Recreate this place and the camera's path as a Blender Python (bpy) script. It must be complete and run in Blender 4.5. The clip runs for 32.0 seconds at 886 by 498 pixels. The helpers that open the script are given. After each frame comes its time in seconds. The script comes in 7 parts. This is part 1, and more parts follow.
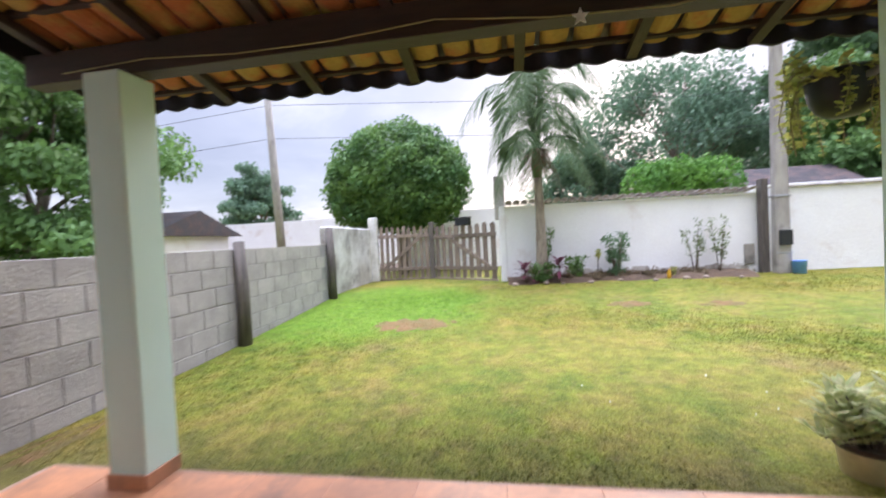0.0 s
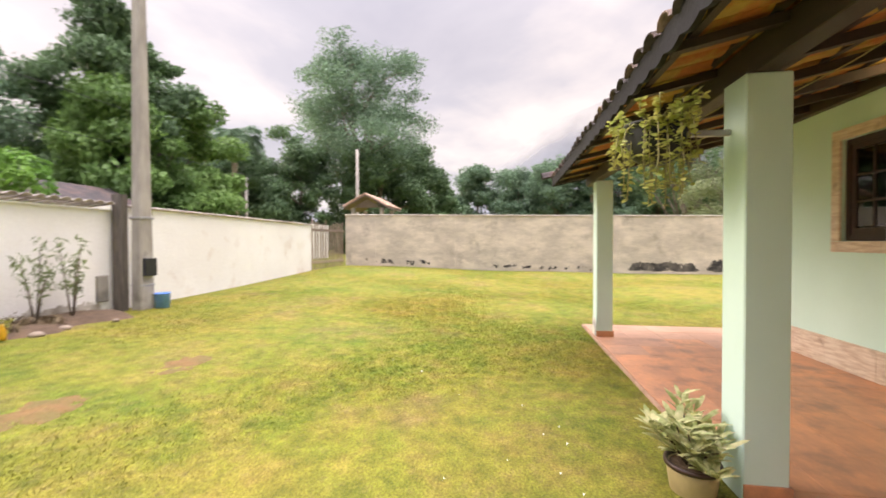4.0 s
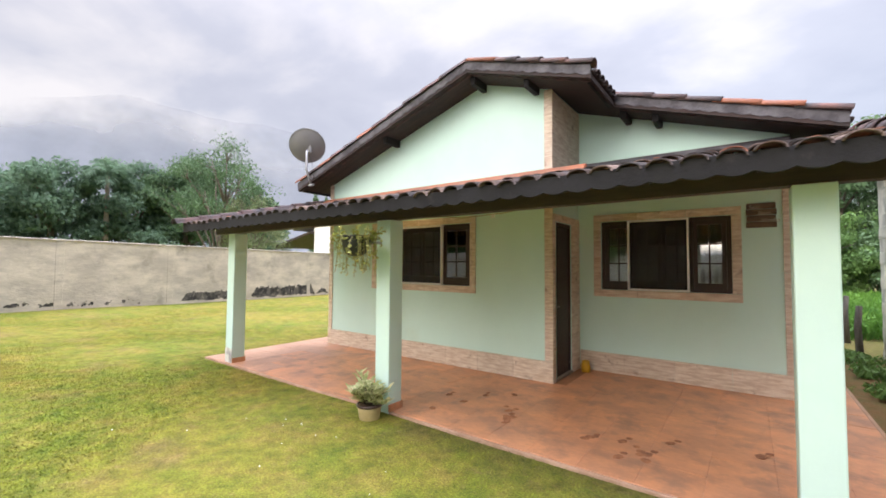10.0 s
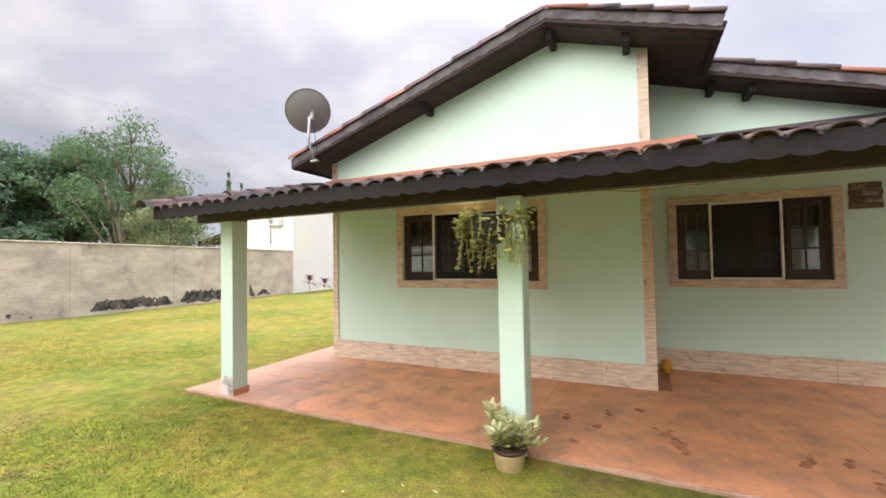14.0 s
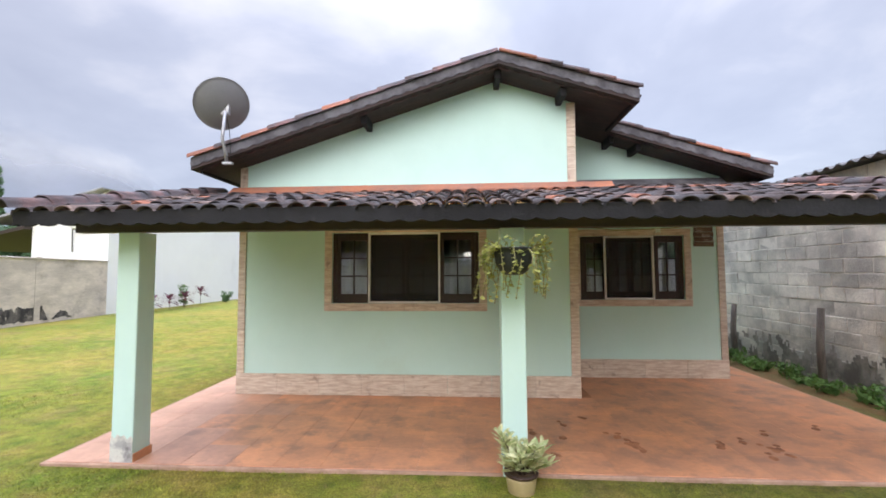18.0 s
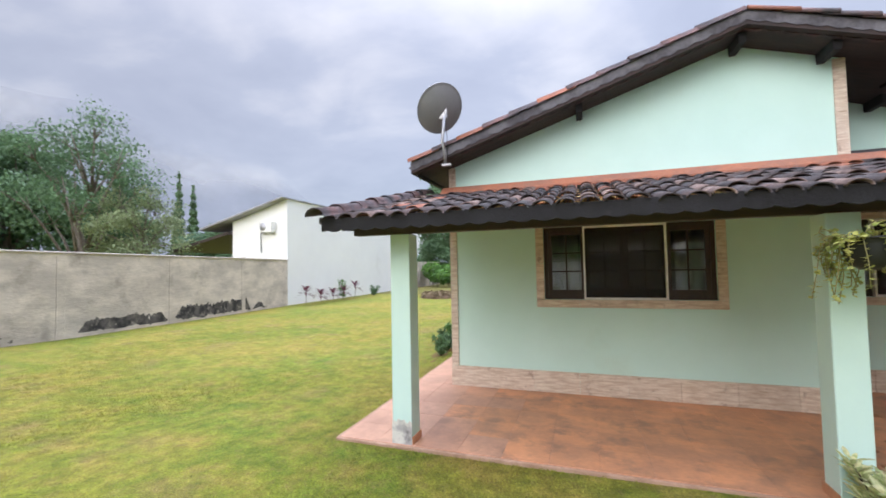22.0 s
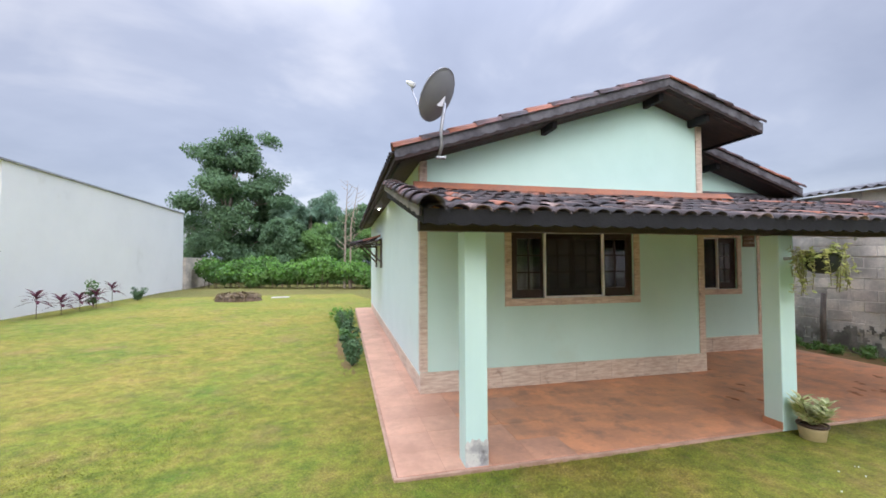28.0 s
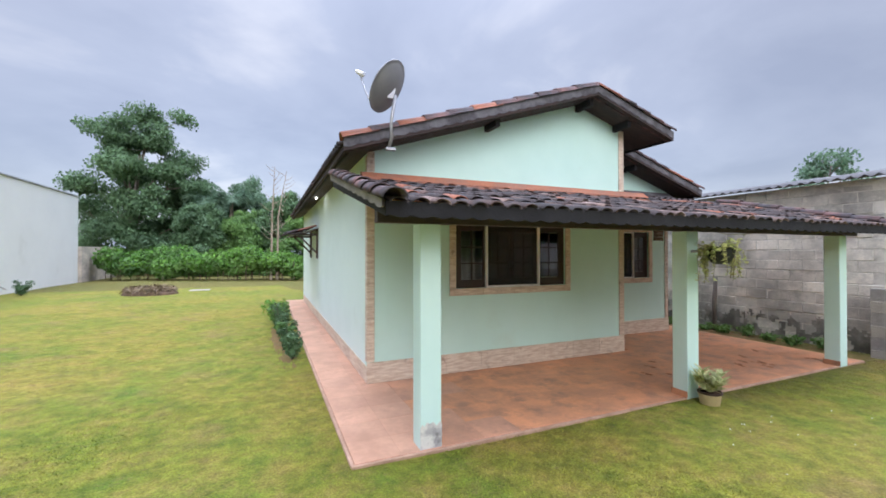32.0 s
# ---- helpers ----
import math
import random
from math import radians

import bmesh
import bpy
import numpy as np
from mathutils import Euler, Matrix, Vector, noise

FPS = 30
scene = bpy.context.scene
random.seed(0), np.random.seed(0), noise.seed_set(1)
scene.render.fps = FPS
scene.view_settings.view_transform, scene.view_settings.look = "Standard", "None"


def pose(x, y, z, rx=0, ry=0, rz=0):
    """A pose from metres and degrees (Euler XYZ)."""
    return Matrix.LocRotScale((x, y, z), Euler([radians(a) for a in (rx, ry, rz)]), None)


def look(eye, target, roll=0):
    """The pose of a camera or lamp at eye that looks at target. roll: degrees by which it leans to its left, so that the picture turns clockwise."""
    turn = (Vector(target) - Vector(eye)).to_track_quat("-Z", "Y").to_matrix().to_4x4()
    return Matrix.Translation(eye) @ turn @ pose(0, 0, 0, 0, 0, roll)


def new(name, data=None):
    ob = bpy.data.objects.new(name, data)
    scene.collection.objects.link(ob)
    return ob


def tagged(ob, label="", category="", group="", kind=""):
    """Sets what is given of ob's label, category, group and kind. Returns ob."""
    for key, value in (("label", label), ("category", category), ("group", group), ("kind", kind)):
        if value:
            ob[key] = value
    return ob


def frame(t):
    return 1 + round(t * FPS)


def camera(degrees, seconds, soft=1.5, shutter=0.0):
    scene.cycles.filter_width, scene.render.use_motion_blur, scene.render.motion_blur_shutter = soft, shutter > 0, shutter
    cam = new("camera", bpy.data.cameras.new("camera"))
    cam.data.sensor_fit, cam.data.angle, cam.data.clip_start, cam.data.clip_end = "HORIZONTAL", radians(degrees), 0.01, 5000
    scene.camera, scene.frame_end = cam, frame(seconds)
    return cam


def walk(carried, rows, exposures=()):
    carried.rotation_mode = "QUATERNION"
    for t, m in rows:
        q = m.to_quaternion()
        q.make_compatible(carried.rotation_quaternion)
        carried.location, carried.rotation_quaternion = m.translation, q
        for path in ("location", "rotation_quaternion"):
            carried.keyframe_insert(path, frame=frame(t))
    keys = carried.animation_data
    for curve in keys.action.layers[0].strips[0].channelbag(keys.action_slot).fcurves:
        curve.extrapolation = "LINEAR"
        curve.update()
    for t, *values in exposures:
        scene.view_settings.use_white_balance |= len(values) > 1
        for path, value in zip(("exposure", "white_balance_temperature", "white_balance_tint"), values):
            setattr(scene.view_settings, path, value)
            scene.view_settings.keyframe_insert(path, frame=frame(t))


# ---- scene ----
cam = camera(94.57, 32.0, soft=1.7, shutter=0.4)
# t, x, y, z, yaw, pitch, roll
ROWS = [
    (0, -0.532, 0.166, 1.152, 8.89, -1.39, -2.93),
    (0.5, -0.651, 0.570, 1.258, -2.69, 3.91, -2.95),
    (1, -0.937, 0.813, 1.296, -21.42, 7.99, -2.34),
    (1.5, -0.880, 1.161, 1.217, -19.76, 8.44, 3.51),
    (2, -0.958, 1.544, 1.291, -25.48, 6.50, 3.38),
    (2.5, -1.097, 1.827, 1.394, -43.78, -1.51, 0.91),
    (3, -1.076, 2.326, 1.266, -56.41, -0.89, -0.01),
    (3.5, -1.154, 2.698, 1.192, -69.23, -1.24, 1.59),
    (4, -1.139, 3.065, 1.240, -81.34, -0.93, -0.16),
    (4.5, -1.141, 3.390, 1.292, -90.76, -0.26, -1.73),
    (6.5, -1.408, 4.409, 1.380, -126.61, 0.97, -1.17),
    (7, -1.618, 4.575, 1.449, -136.70, 0.48, -0.42),
    (7.5, -1.885, 4.559, 1.461, -142.44, 0.95, -1.15),
    (8, -2.041, 4.698, 1.515, -144.93, 2.18, -0.92),
    (8.5, -2.057, 4.882, 1.546, -145.28, 1.95, -0.31),
    (9, -2.035, 4.964, 1.539, -144.76, 2.74, 0.19),
    (9.5, -2.038, 5.008, 1.557, -144.01, 2.51, 0.27),
    (10, -2.024, 5.016, 1.528, -143.34, 2.41, 0.38),
    (10.5, -1.945, 4.963, 1.503, -143.17, 2.10, 0.29),
    (11, -1.694, 4.850, 1.471, -143.36, 2.34, 0.05),
    (11.5, -1.418, 4.933, 1.465, -144.17, 2.44, -0.26),
    (12, -1.115, 5.056, 1.460, -145.82, 2.72, -0.71),
    (12.5, -0.811, 5.007, 1.449, -148.30, 2.77, -0.89),
    (13, -0.518, 4.994, 1.477, -151.27, 2.27, -0.93),
    (13.5, -0.245, 5.038, 1.540, -153.17, 1.66, -0.92),
    (14, 0.105, 5.035, 1.518, -154.42, 1.58, -1.06),
    (14.5, 0.521, 4.968, 1.526, -155.36, 1.96, -0.96),
    (16.5, 1.449, 5.135, 1.571, -170.29, 2.56, -0.07),
    (17, 1.392, 5.267, 1.606, -174.84, 1.05, 0.55),
    (17.5, 1.365, 5.295, 1.640, -176.62, 1.91, 0.19),
    (18, 1.359, 5.305, 1.649, -176.53, 3.16, -0.30),
    (18.5, 1.376, 5.313, 1.652, -175.41, 3.53, -0.42),
    (19, 1.402, 5.326, 1.661, -173.77, 3.70, -0.32),
    (19.5, 1.460, 5.357, 1.646, -171.86, 3.99, -0.24),
    (20, 1.568, 5.390, 1.629, -168.94, 4.09, -0.23),
    (20.5, 1.719, 5.356, 1.604, -165.44, 4.07, -0.27),
    (21, 2.006, 5.265, 1.618, -160.78, 3.81, -0.84),
    (21.5, 2.349, 5.342, 1.665, -158.23, 3.24, -1.43),
    (22, 2.649, 5.448, 1.692, -161.00, 2.42, -1.11),
    (22.5, 2.881, 5.392, 1.665, -165.71, 2.23, -1.15),
    (23, 3.149, 5.335, 1.630, -170.06, 2.23, -0.86),
    (23.5, 3.429, 5.515, 1.657, -171.52, 0.65, -0.47),
    (24, 3.698, 5.605, 1.651, -168.45, -0.54, -1.08),
    (24.5, 4.058, 5.578, 1.616, -167.77, -0.13, -2.02),
    (25, 4.317, 5.590, 1.605, -173.18, 0.58, -0.70),
    (25.5, 4.534, 5.683, 1.674, -178.90, 0.71, -0.72),
    (26, 4.701, 5.672, 1.677, -183.01, 1.19, -1.54),
    (26.5, 4.905, 5.562, 1.687, -187.04, 1.02, -1.22),
    (28.5, 5.490, 5.180, 1.766, -194.58, 1.88, -0.42),
    (29, 5.620, 5.195, 1.771, -195.57, 1.73, -0.68),
    (29.5, 5.685, 5.208, 1.776, -196.72, 1.52, -0.61),
    (30, 5.690, 5.208, 1.785, -197.93, 1.33, -0.45),
    (30.5, 5.671, 5.213, 1.763, -199.19, 1.39, -0.09),
    (31, 5.661, 5.232, 1.784, -200.79, 1.07, -0.11),
    (31.5, 5.651, 5.240, 1.778, -202.15, 0.73, -0.10),
    (32, 5.601, 5.247, 1.757, -203.30, 0.45, -0.04),
]

EXPOSURES = [(0, 1.45, 6100, 19), (1, 1.66, 6650, 24), (2, 1.4, 6900, 22), (3, 1.48, 7400, 22), (4.5, 1.5, 7650, 20), (7, 1.54, 7550, 19), (8, 1.44, 7200, 18), (10, 1.36, 6800, 15), (14, 1.38, 7100, 17), (17, 1.24, 6450, 16), (20, 1.11, 6250, 14), (25, 1.0, 6200, 15), (32, 0.94, 6050, 14)]


def eye_pose(x, y, z, yaw, pitch, roll):
    return pose(x, y, z, 0, 0, yaw) @ pose(0, 0, 0, 90 + pitch) @ pose(0, 0, 0, 0, 0, roll)


walk(cam, [(t, eye_pose(x, y, z, yaw, pitch, roll)) for t, x, y, z, yaw, pitch, roll in ROWS], EXPOSURES)

# ---- light: an overcast sky, brightest overhead, with a soft sun behind the cloud ----
SUN_EL, SUN_AZ = 18.0, 15.0
world = bpy.data.worlds.new("sky")
scene.world = world
world.use_nodes = True
wn, wl = world.node_tree.nodes, world.node_tree.links
wn.clear()


def wnode(kind, **kw):
    n = wn.new(kind)
    for k, val in kw.items():
        n.inputs[k].default_value = val
    return n


def wmath(op, a, b=None, c=None):
    n = wn.new("ShaderNodeMath")
    n.operation = op
    for i, q in enumerate((a, b, c)):
        if q is None:
            continue
        if isinstance(q, (int, float)):
            n.inputs[i].default_value = q
        else:
            wl.new(q, n.inputs[i])
    return n.outputs[0]


sky = wn.new("ShaderNodeTexSky")
sky.sky_type, sky.sun_disc = "NISHITA", False
sky.sun_elevation, sky.sun_rotation = radians(SUN_EL), radians(SUN_AZ)
coord = wn.new("ShaderNodeTexCoord")
sep = wn.new("ShaderNodeSeparateXYZ")
wl.new(coord.outputs["Generated"], sep.inputs[0])
up = wmath("MAXIMUM", sep.outputs["Z"], 0.0)
flat = wmath("ADD", up, 0.22)
comb = wn.new("ShaderNodeCombineXYZ")
wl.new(wmath("DIVIDE", sep.outputs["X"], flat), comb.inputs[0])
wl.new(wmath("DIVIDE", sep.outputs["Y"], flat), comb.inputs[1])
broad = wnode("ShaderNodeTexNoise", Scale=0.75, Detail=7.0, Roughness=0.52, Distortion=0.3)
fine = wnode("ShaderNodeTexNoise", Scale=2.1, Detail=5.0, Roughness=0.5, Distortion=0.5)
wl.new(comb.outputs[0], broad.inputs["Vector"])
wl.new(comb.outputs[0], fine.inputs["Vector"])
mass = wmath("ADD", wmath("MULTIPLY", broad.outputs["Fac"], 0.72), wmath("MULTIPLY", fine.outputs["Fac"], 0.28))
ramp = wn.new("ShaderNodeValToRGB")
ramp.color_ramp.elements[0].position, ramp.color_ramp.elements[0].color = 0.38, (0.45, 0.48, 0.58, 1)
ramp.color_ramp.elements[1].position, ramp.color_ramp.elements[1].color = 0.62, (0.88, 0.875, 0.895, 1)
mid = ramp.color_ramp.elements.new(0.50)
mid.color = (0.565, 0.595, 0.69, 1)
wl.new(mass, ramp.inputs[0])
blend = wn.new("ShaderNodeMixRGB")
blend.inputs[0].default_value = 0.04
wl.new(ramp.outputs[0], blend.inputs[1])
wl.new(sky.outputs[0], blend.inputs[2])
high = wmath("POWER", up, 7.0)
lift = wmath("ADD", wmath("MULTIPLY_ADD", up, 0.06, 0.37), wmath("MULTIPLY", high, 6.9))
thin = wn.new("ShaderNodeVectorMath")
thin.operation = "DOT_PRODUCT"
wl.new(coord.outputs["Generated"], thin.inputs[0])
thin.inputs[1].default_value = Vector((-0.15, -0.95, 0.15)).normalized()
lift = wmath("ADD", lift, wmath("MULTIPLY", wmath("POWER", wmath("MAXIMUM", thin.outputs["Value"], 0.0), 1.2), 0.07))
low = wmath("MULTIPLY_ADD", sep.outputs["Z"], 4.0, 1.0)
lift = wmath("MULTIPLY", lift, wmath("MINIMUM", wmath("MAXIMUM", low, 0.25), 1.0))
back = wn.new("ShaderNodeBackground")
wl.new(blend.outputs[0], back.inputs[0])
wl.new(lift, back.inputs[1])
wout = wn.new("ShaderNodeOutputWorld")
wl.new(back.outputs[0], wout.inputs[0])

sun_data = bpy.data.lights.new("sun", "SUN")
sun_data.energy, sun_data.angle, sun_data.color = 1.95, radians(55), (1.0, 0.96, 0.9)
sun = new("sun", sun_data)
sun.matrix_world = look((20 * math.sin(radians(SUN_AZ)), 20 * math.cos(radians(SUN_AZ)), 20 * math.tan(radians(SUN_EL))), (0, 0, 0))

# ---- materials ----


def material(name, colour, rough=0.7, second=None, scale=6.0, spread=(0.4, 0.62), fine=40.0, fine_amount=0.12, bump=0.15, bump_scale=None,
             dirt=None, dirt_scale=1.3, dirt_range=(0.55, 0.75), vary=0.0, metal=0.0, stretch=(1, 1, 1), clear=0.0, world_space=False, trans=0.0):
    """A surface with colour at two scales, optional stains of a third colour, a little tone per object, and fine relief."""
    m = bpy.data.materials.new(name)
    m.use_nodes = True
    n, l = m.node_tree.nodes, m.node_tree.links
    b = n["Principled BSDF"]
    b.inputs["Roughness"].default_value, b.inputs["Metallic"].default_value = rough, metal
    b.inputs["Coat Weight"].default_value = clear
    if world_space:
        vec = n.new("ShaderNodeNewGeometry").outputs["Position"]
    else:
        vec = n.new("ShaderNodeTexCoord").outputs["Object"]
    mp = n.new("ShaderNodeMapping")
    mp.inputs["Scale"].default_value = stretch
    l.new(vec, mp.inputs[0])

    def noise_at(s, detail, source):
        t = n.new("ShaderNodeTexNoise")
        t.inputs["Scale"].default_value, t.inputs["Detail"].default_value, t.inputs["Roughness"].default_value = s, detail, 0.6
        l.new(source, t.inputs["Vector"])
        return t.outputs["Fac"]

    def ranged(value, lo, hi):
        r = n.new("ShaderNodeMapRange")
        r.inputs[1].default_value, r.inputs[2].default_value = lo, hi
        l.new(value, r.inputs[0])
        return r.outputs[0]

    def mixed(fac, a, c):
        x = n.new("ShaderNodeMixRGB")
        for i, q in ((0, fac), (1, a), (2, c)):
            if isinstance(q, (tuple, list)):
                x.inputs[i].default_value = (*q, 1)
            elif isinstance(q, (int, float)):
                x.inputs[i].default_value = q
            else:
                l.new(q, x.inputs[i])
        return x.outputs[0]

    second = second or tuple(q * 0.82 for q in colour)
    out = mixed(ranged(noise_at(scale, 5, mp.outputs[0]), *spread), colour, second)
    grain = noise_at(fine, 3, mp.outputs[0])
    hsv = n.new("ShaderNodeHueSaturation")
    l.new(out, hsv.inputs["Color"])
    tone = n.new("ShaderNodeMath")
    tone.operation = "MULTIPLY_ADD"
    l.new(grain, tone.inputs[0])
    tone.inputs[1].default_value, tone.inputs[2].default_value = 2 * fine_amount, 1 - fine_amount
    val = tone.outputs[0]
    if vary:
        info = n.new("ShaderNodeObjectInfo")
        more = n.new("ShaderNodeMath")
        more.operation = "MULTIPLY_ADD"
        l.new(info.outputs["Random"], more.inputs[0])
        more.inputs[1].default_value, more.inputs[2].default_value = 2 * vary, 1 - vary
        both = n.new("ShaderNodeMath")
        both.operation = "MULTIPLY"
        l.new(val, both.inputs[0]), l.new(more.outputs[0], both.inputs[1])
        val = both.outputs[0]
    l.new(val, hsv.inputs["Value"])
    out = hsv.outputs[0]
    if dirt:
        out = mixed(ranged(noise_at(dirt_scale, 8, vec), *dirt_range), out, dirt)
    l.new(out, b.inputs["Base Color"])
    if bump:
        bp = n.new("ShaderNodeBump")
        bp.inputs["Strength"].default_value, bp.inputs["Distance"].default_value = bump, 0.02
        l.new(noise_at(bump_scale or fine, 4, mp.outputs[0]), bp.inputs["Height"])
        l.new(bp.outputs[0], b.inputs["Normal"])
    if trans:
        b.inputs["Subsurface Weight"].default_value = 0.0
        t = n.new("ShaderNodeBsdfTranslucent")
        l.new(out, t.inputs[0])
        mx = n.new("ShaderNodeMixShader")
        mx.inputs[0].default_value = trans
        l.new(b.outputs[0], mx.inputs[1]), l.new(t.outputs[0], mx.inputs[2])
        l.new(mx.outputs[0], n["Material Output"].inputs[0])
    return m


MINT = material("mint_paint", (0.60, 0.83, 0.762), 0.62, (0.57, 0.80, 0.73), 1.2, fine=160, fine_amount=0.02, bump=0.12, bump_scale=220,
                dirt=(0.50, 0.66, 0.55), dirt_scale=0.7, dirt_range=(0.62, 0.95))
MINT_PALE = material("pale_mint_paint", (0.66, 0.86, 0.80), 0.6, (0.63, 0.83, 0.77), 2.0, fine=160, fine_amount=0.02, bump=0.1, bump_scale=220,
                     dirt=(0.55, 0.60, 0.52), dirt_scale=2.2, dirt_range=(0.66, 0.9))
SIDE_PAINT = material("pale_blue_mint_paint", (0.72, 0.85, 0.84), 0.62, (0.69, 0.82, 0.81), 1.2, fine=160, fine_amount=0.02, bump=0.12, bump_scale=220,
                      dirt=(0.55, 0.64, 0.60), dirt_scale=0.7, dirt_range=(0.62, 0.95))
PEELED = material("peeled_plaster", (0.72, 0.70, 0.64), 0.85, (0.45, 0.43, 0.42), 9, (0.45, 0.6), dirt=(0.22, 0.2, 0.2), dirt_scale=6, dirt_range=(0.56, 0.66))
CLADDING = material("stone_cladding", (0.56, 0.43, 0.33), 0.5, (0.74, 0.64, 0.53), 3.2, (0.38, 0.6), fine=16, fine_amount=0.22, bump=0.5, bump_scale=9,
                    stretch=(1.6, 1.6, 11), vary=0.06, dirt=(0.34, 0.24, 0.18), dirt_scale=7, dirt_range=(0.60, 0.72))
FLOOR_TILE = material("terracotta_floor_tile", (0.70, 0.315, 0.155), 0.40, (0.51, 0.245, 0.135), 2.6, (0.36, 0.64), fine=22, fine_amount=0.16, bump=0.05, vary=0.06,
                      dirt=(0.36, 0.19, 0.115), dirt_scale=4.0, dirt_range=(0.50, 0.68), world_space=True, stretch=(1, 1.5, 1))
PALE_FLOOR_TILE = material("paler_floor_tile", (0.64, 0.37, 0.25), 0.45, (0.52, 0.29, 0.19), 2.4, (0.36, 0.64), fine=22, fine_amount=0.12, bump=0.05, vary=0.06,
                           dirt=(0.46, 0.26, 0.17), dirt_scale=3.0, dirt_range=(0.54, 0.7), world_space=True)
HALF_FLOOR_TILE = material("mid_pale_floor_tile", (0.62, 0.32, 0.195), 0.42, (0.46, 0.25, 0.165), 2.4, (0.36, 0.64), fine=22, fine_amount=0.14, bump=0.05, vary=0.06,
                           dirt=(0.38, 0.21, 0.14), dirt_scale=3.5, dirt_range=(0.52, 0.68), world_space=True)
GROUT = material("grout", (0.50, 0.245, 0.14), 0.9, fine=60)
ROOF_TILE = material("clay_roof_tile", (0.105, 0.062, 0.05), 0.85, (0.06, 0.045, 0.044), 5, (0.33, 0.55), fine=45, fine_amount=0.3, bump=0.5, vary=0.35,
                     dirt=(0.045, 0.040, 0.042), dirt_scale=2.6, dirt_range=(0.42, 0.58), world_space=True)
ROOF_TILE_NEW = material("fresh_clay_roof_tile", (0.31, 0.115, 0.065), 0.8, (0.20, 0.085, 0.058), 5, fine=45, fine_amount=0.2, bump=0.3, vary=0.2)
VERGE_TILE = material("weathered_verge_tile", (0.17, 0.09, 0.08), 0.9, (0.085, 0.07, 0.075), 3.5, (0.40, 0.6), fine=45, fine_amount=0.3, bump=0.5, vary=0.3,
                      dirt=(0.06, 0.055, 0.06), dirt_scale=2.2, dirt_range=(0.46, 0.62), world_space=True)
ROOF_TILE_WORN = material("lichened_roof_tile", (0.22, 0.155, 0.13), 0.9, (0.10, 0.07, 0.062), 9, (0.4, 0.6), fine=45, fine_amount=0.3, bump=0.5, vary=0.3, world_space=True)
TILE_UNDER = material("clay_tile_underside", (0.46, 0.175, 0.06), 0.85, (0.42, 0.30, 0.08), 3.5, (0.45, 0.55), fine=40, fine_amount=0.25, bump=0.3, world_space=True)
DARK_WOOD = material("dark_stained_wood", (0.035, 0.024, 0.022), 0.55, (0.05, 0.032, 0.026), 4, fine=60, bump=0.25, stretch=(1, 6, 6))
BLACK_WOOD = material("blackened_eave_wood", (0.011, 0.010, 0.012), 0.9, (0.018, 0.017, 0.020), 3, fine=50, bump=0.25, dirt=(0.04, 0.035, 0.036), dirt_scale=5, dirt_range=(0.62, 0.75))
FRAME_WOOD = material("varnished_brown_frame", (0.044, 0.019, 0.015), 0.5, (0.028, 0.014, 0.011), 5, fine=70, bump=0.15, stretch=(8, 8, 1))
WHITE_METAL = material("white_aluminium", (0.86, 0.86, 0.85), 0.4, fine=80, fine_amount=0.03, bump=0.0)
CURTAIN = material("pale_curtain", (0.55, 0.53, 0.48), 0.9, fine=40, stretch=(12, 12, 0.5))
INSIDE = material("dim_interior_paint", (0.35, 0.36, 0.33), 0.9, fine=20)
WHITE_WALL = material("whitewashed_wall", (0.86, 0.85, 0.85), 0.85, (0.81, 0.79, 0.785), 0.8, fine=25, fine_amount=0.05, bump=0.35, bump_scale=18,
                      dirt=(0.58, 0.46, 0.38), dirt_scale=1.3, dirt_range=(0.58, 0.85))
WHITE_CLEAN = material("white_house_paint", (0.88, 0.885, 0.89), 0.8, (0.85, 0.855, 0.86), 0.5, fine=25, fine_amount=0.03, bump=0.1, dirt=(0.6, 0.6, 0.57), dirt_scale=0.5, dirt_range=(0.64, 1.0))
STAINED_WHITE = material("stained_whitewash", (0.74, 0.72, 0.69), 0.9, (0.50, 0.47, 0.43), 1.8, (0.42, 0.60), fine=20, fine_amount=0.15, bump=0.7, bump_scale=9,
                         dirt=(0.17, 0.145, 0.125), dirt_scale=1.6, dirt_range=(0.52, 0.70))
BEIGE_WALL = material("raw_render", (0.66, 0.575, 0.495), 0.95, (0.48, 0.42, 0.365), 0.9, (0.40, 0.60), fine=3.5, fine_amount=0.2, bump=0.55, bump_scale=7, stretch=(1, 1, 2.2),
                      dirt=(0.33, 0.285, 0.245), dirt_scale=1.8, dirt_range=(0.54, 0.74))
BLACK_MOULD = material("black_mould", (0.035, 0.032, 0.033), 0.95, (0.13, 0.115, 0.105), 3.5, (0.42, 0.62), fine=12, fine_amount=0.35, bump=0.3, dirt=(0.30, 0.26, 0.23), dirt_scale=4.5, dirt_range=(0.54, 0.68), world_space=True)
BLOCK = material("concrete_block", (0.43, 0.395, 0.36), 0.95, (0.35, 0.32, 0.295), 3, fine=45, fine_amount=0.12, bump=0.5, vary=0.08, dirt=(0.16, 0.15, 0.14), dirt_scale=0.8, dirt_range=(0.6, 0.9), world_space=True)
SHED_BLOCK = material("stained_concrete_block", (0.77, 0.715, 0.635), 0.95, (0.60, 0.56, 0.50), 2.2, (0.40, 0.62), fine=30, fine_amount=0.2, bump=0.6, vary=0.16,
                      dirt=(0.25, 0.237, 0.22), dirt_scale=0.55, dirt_range=(0.46, 0.68), world_space=True)
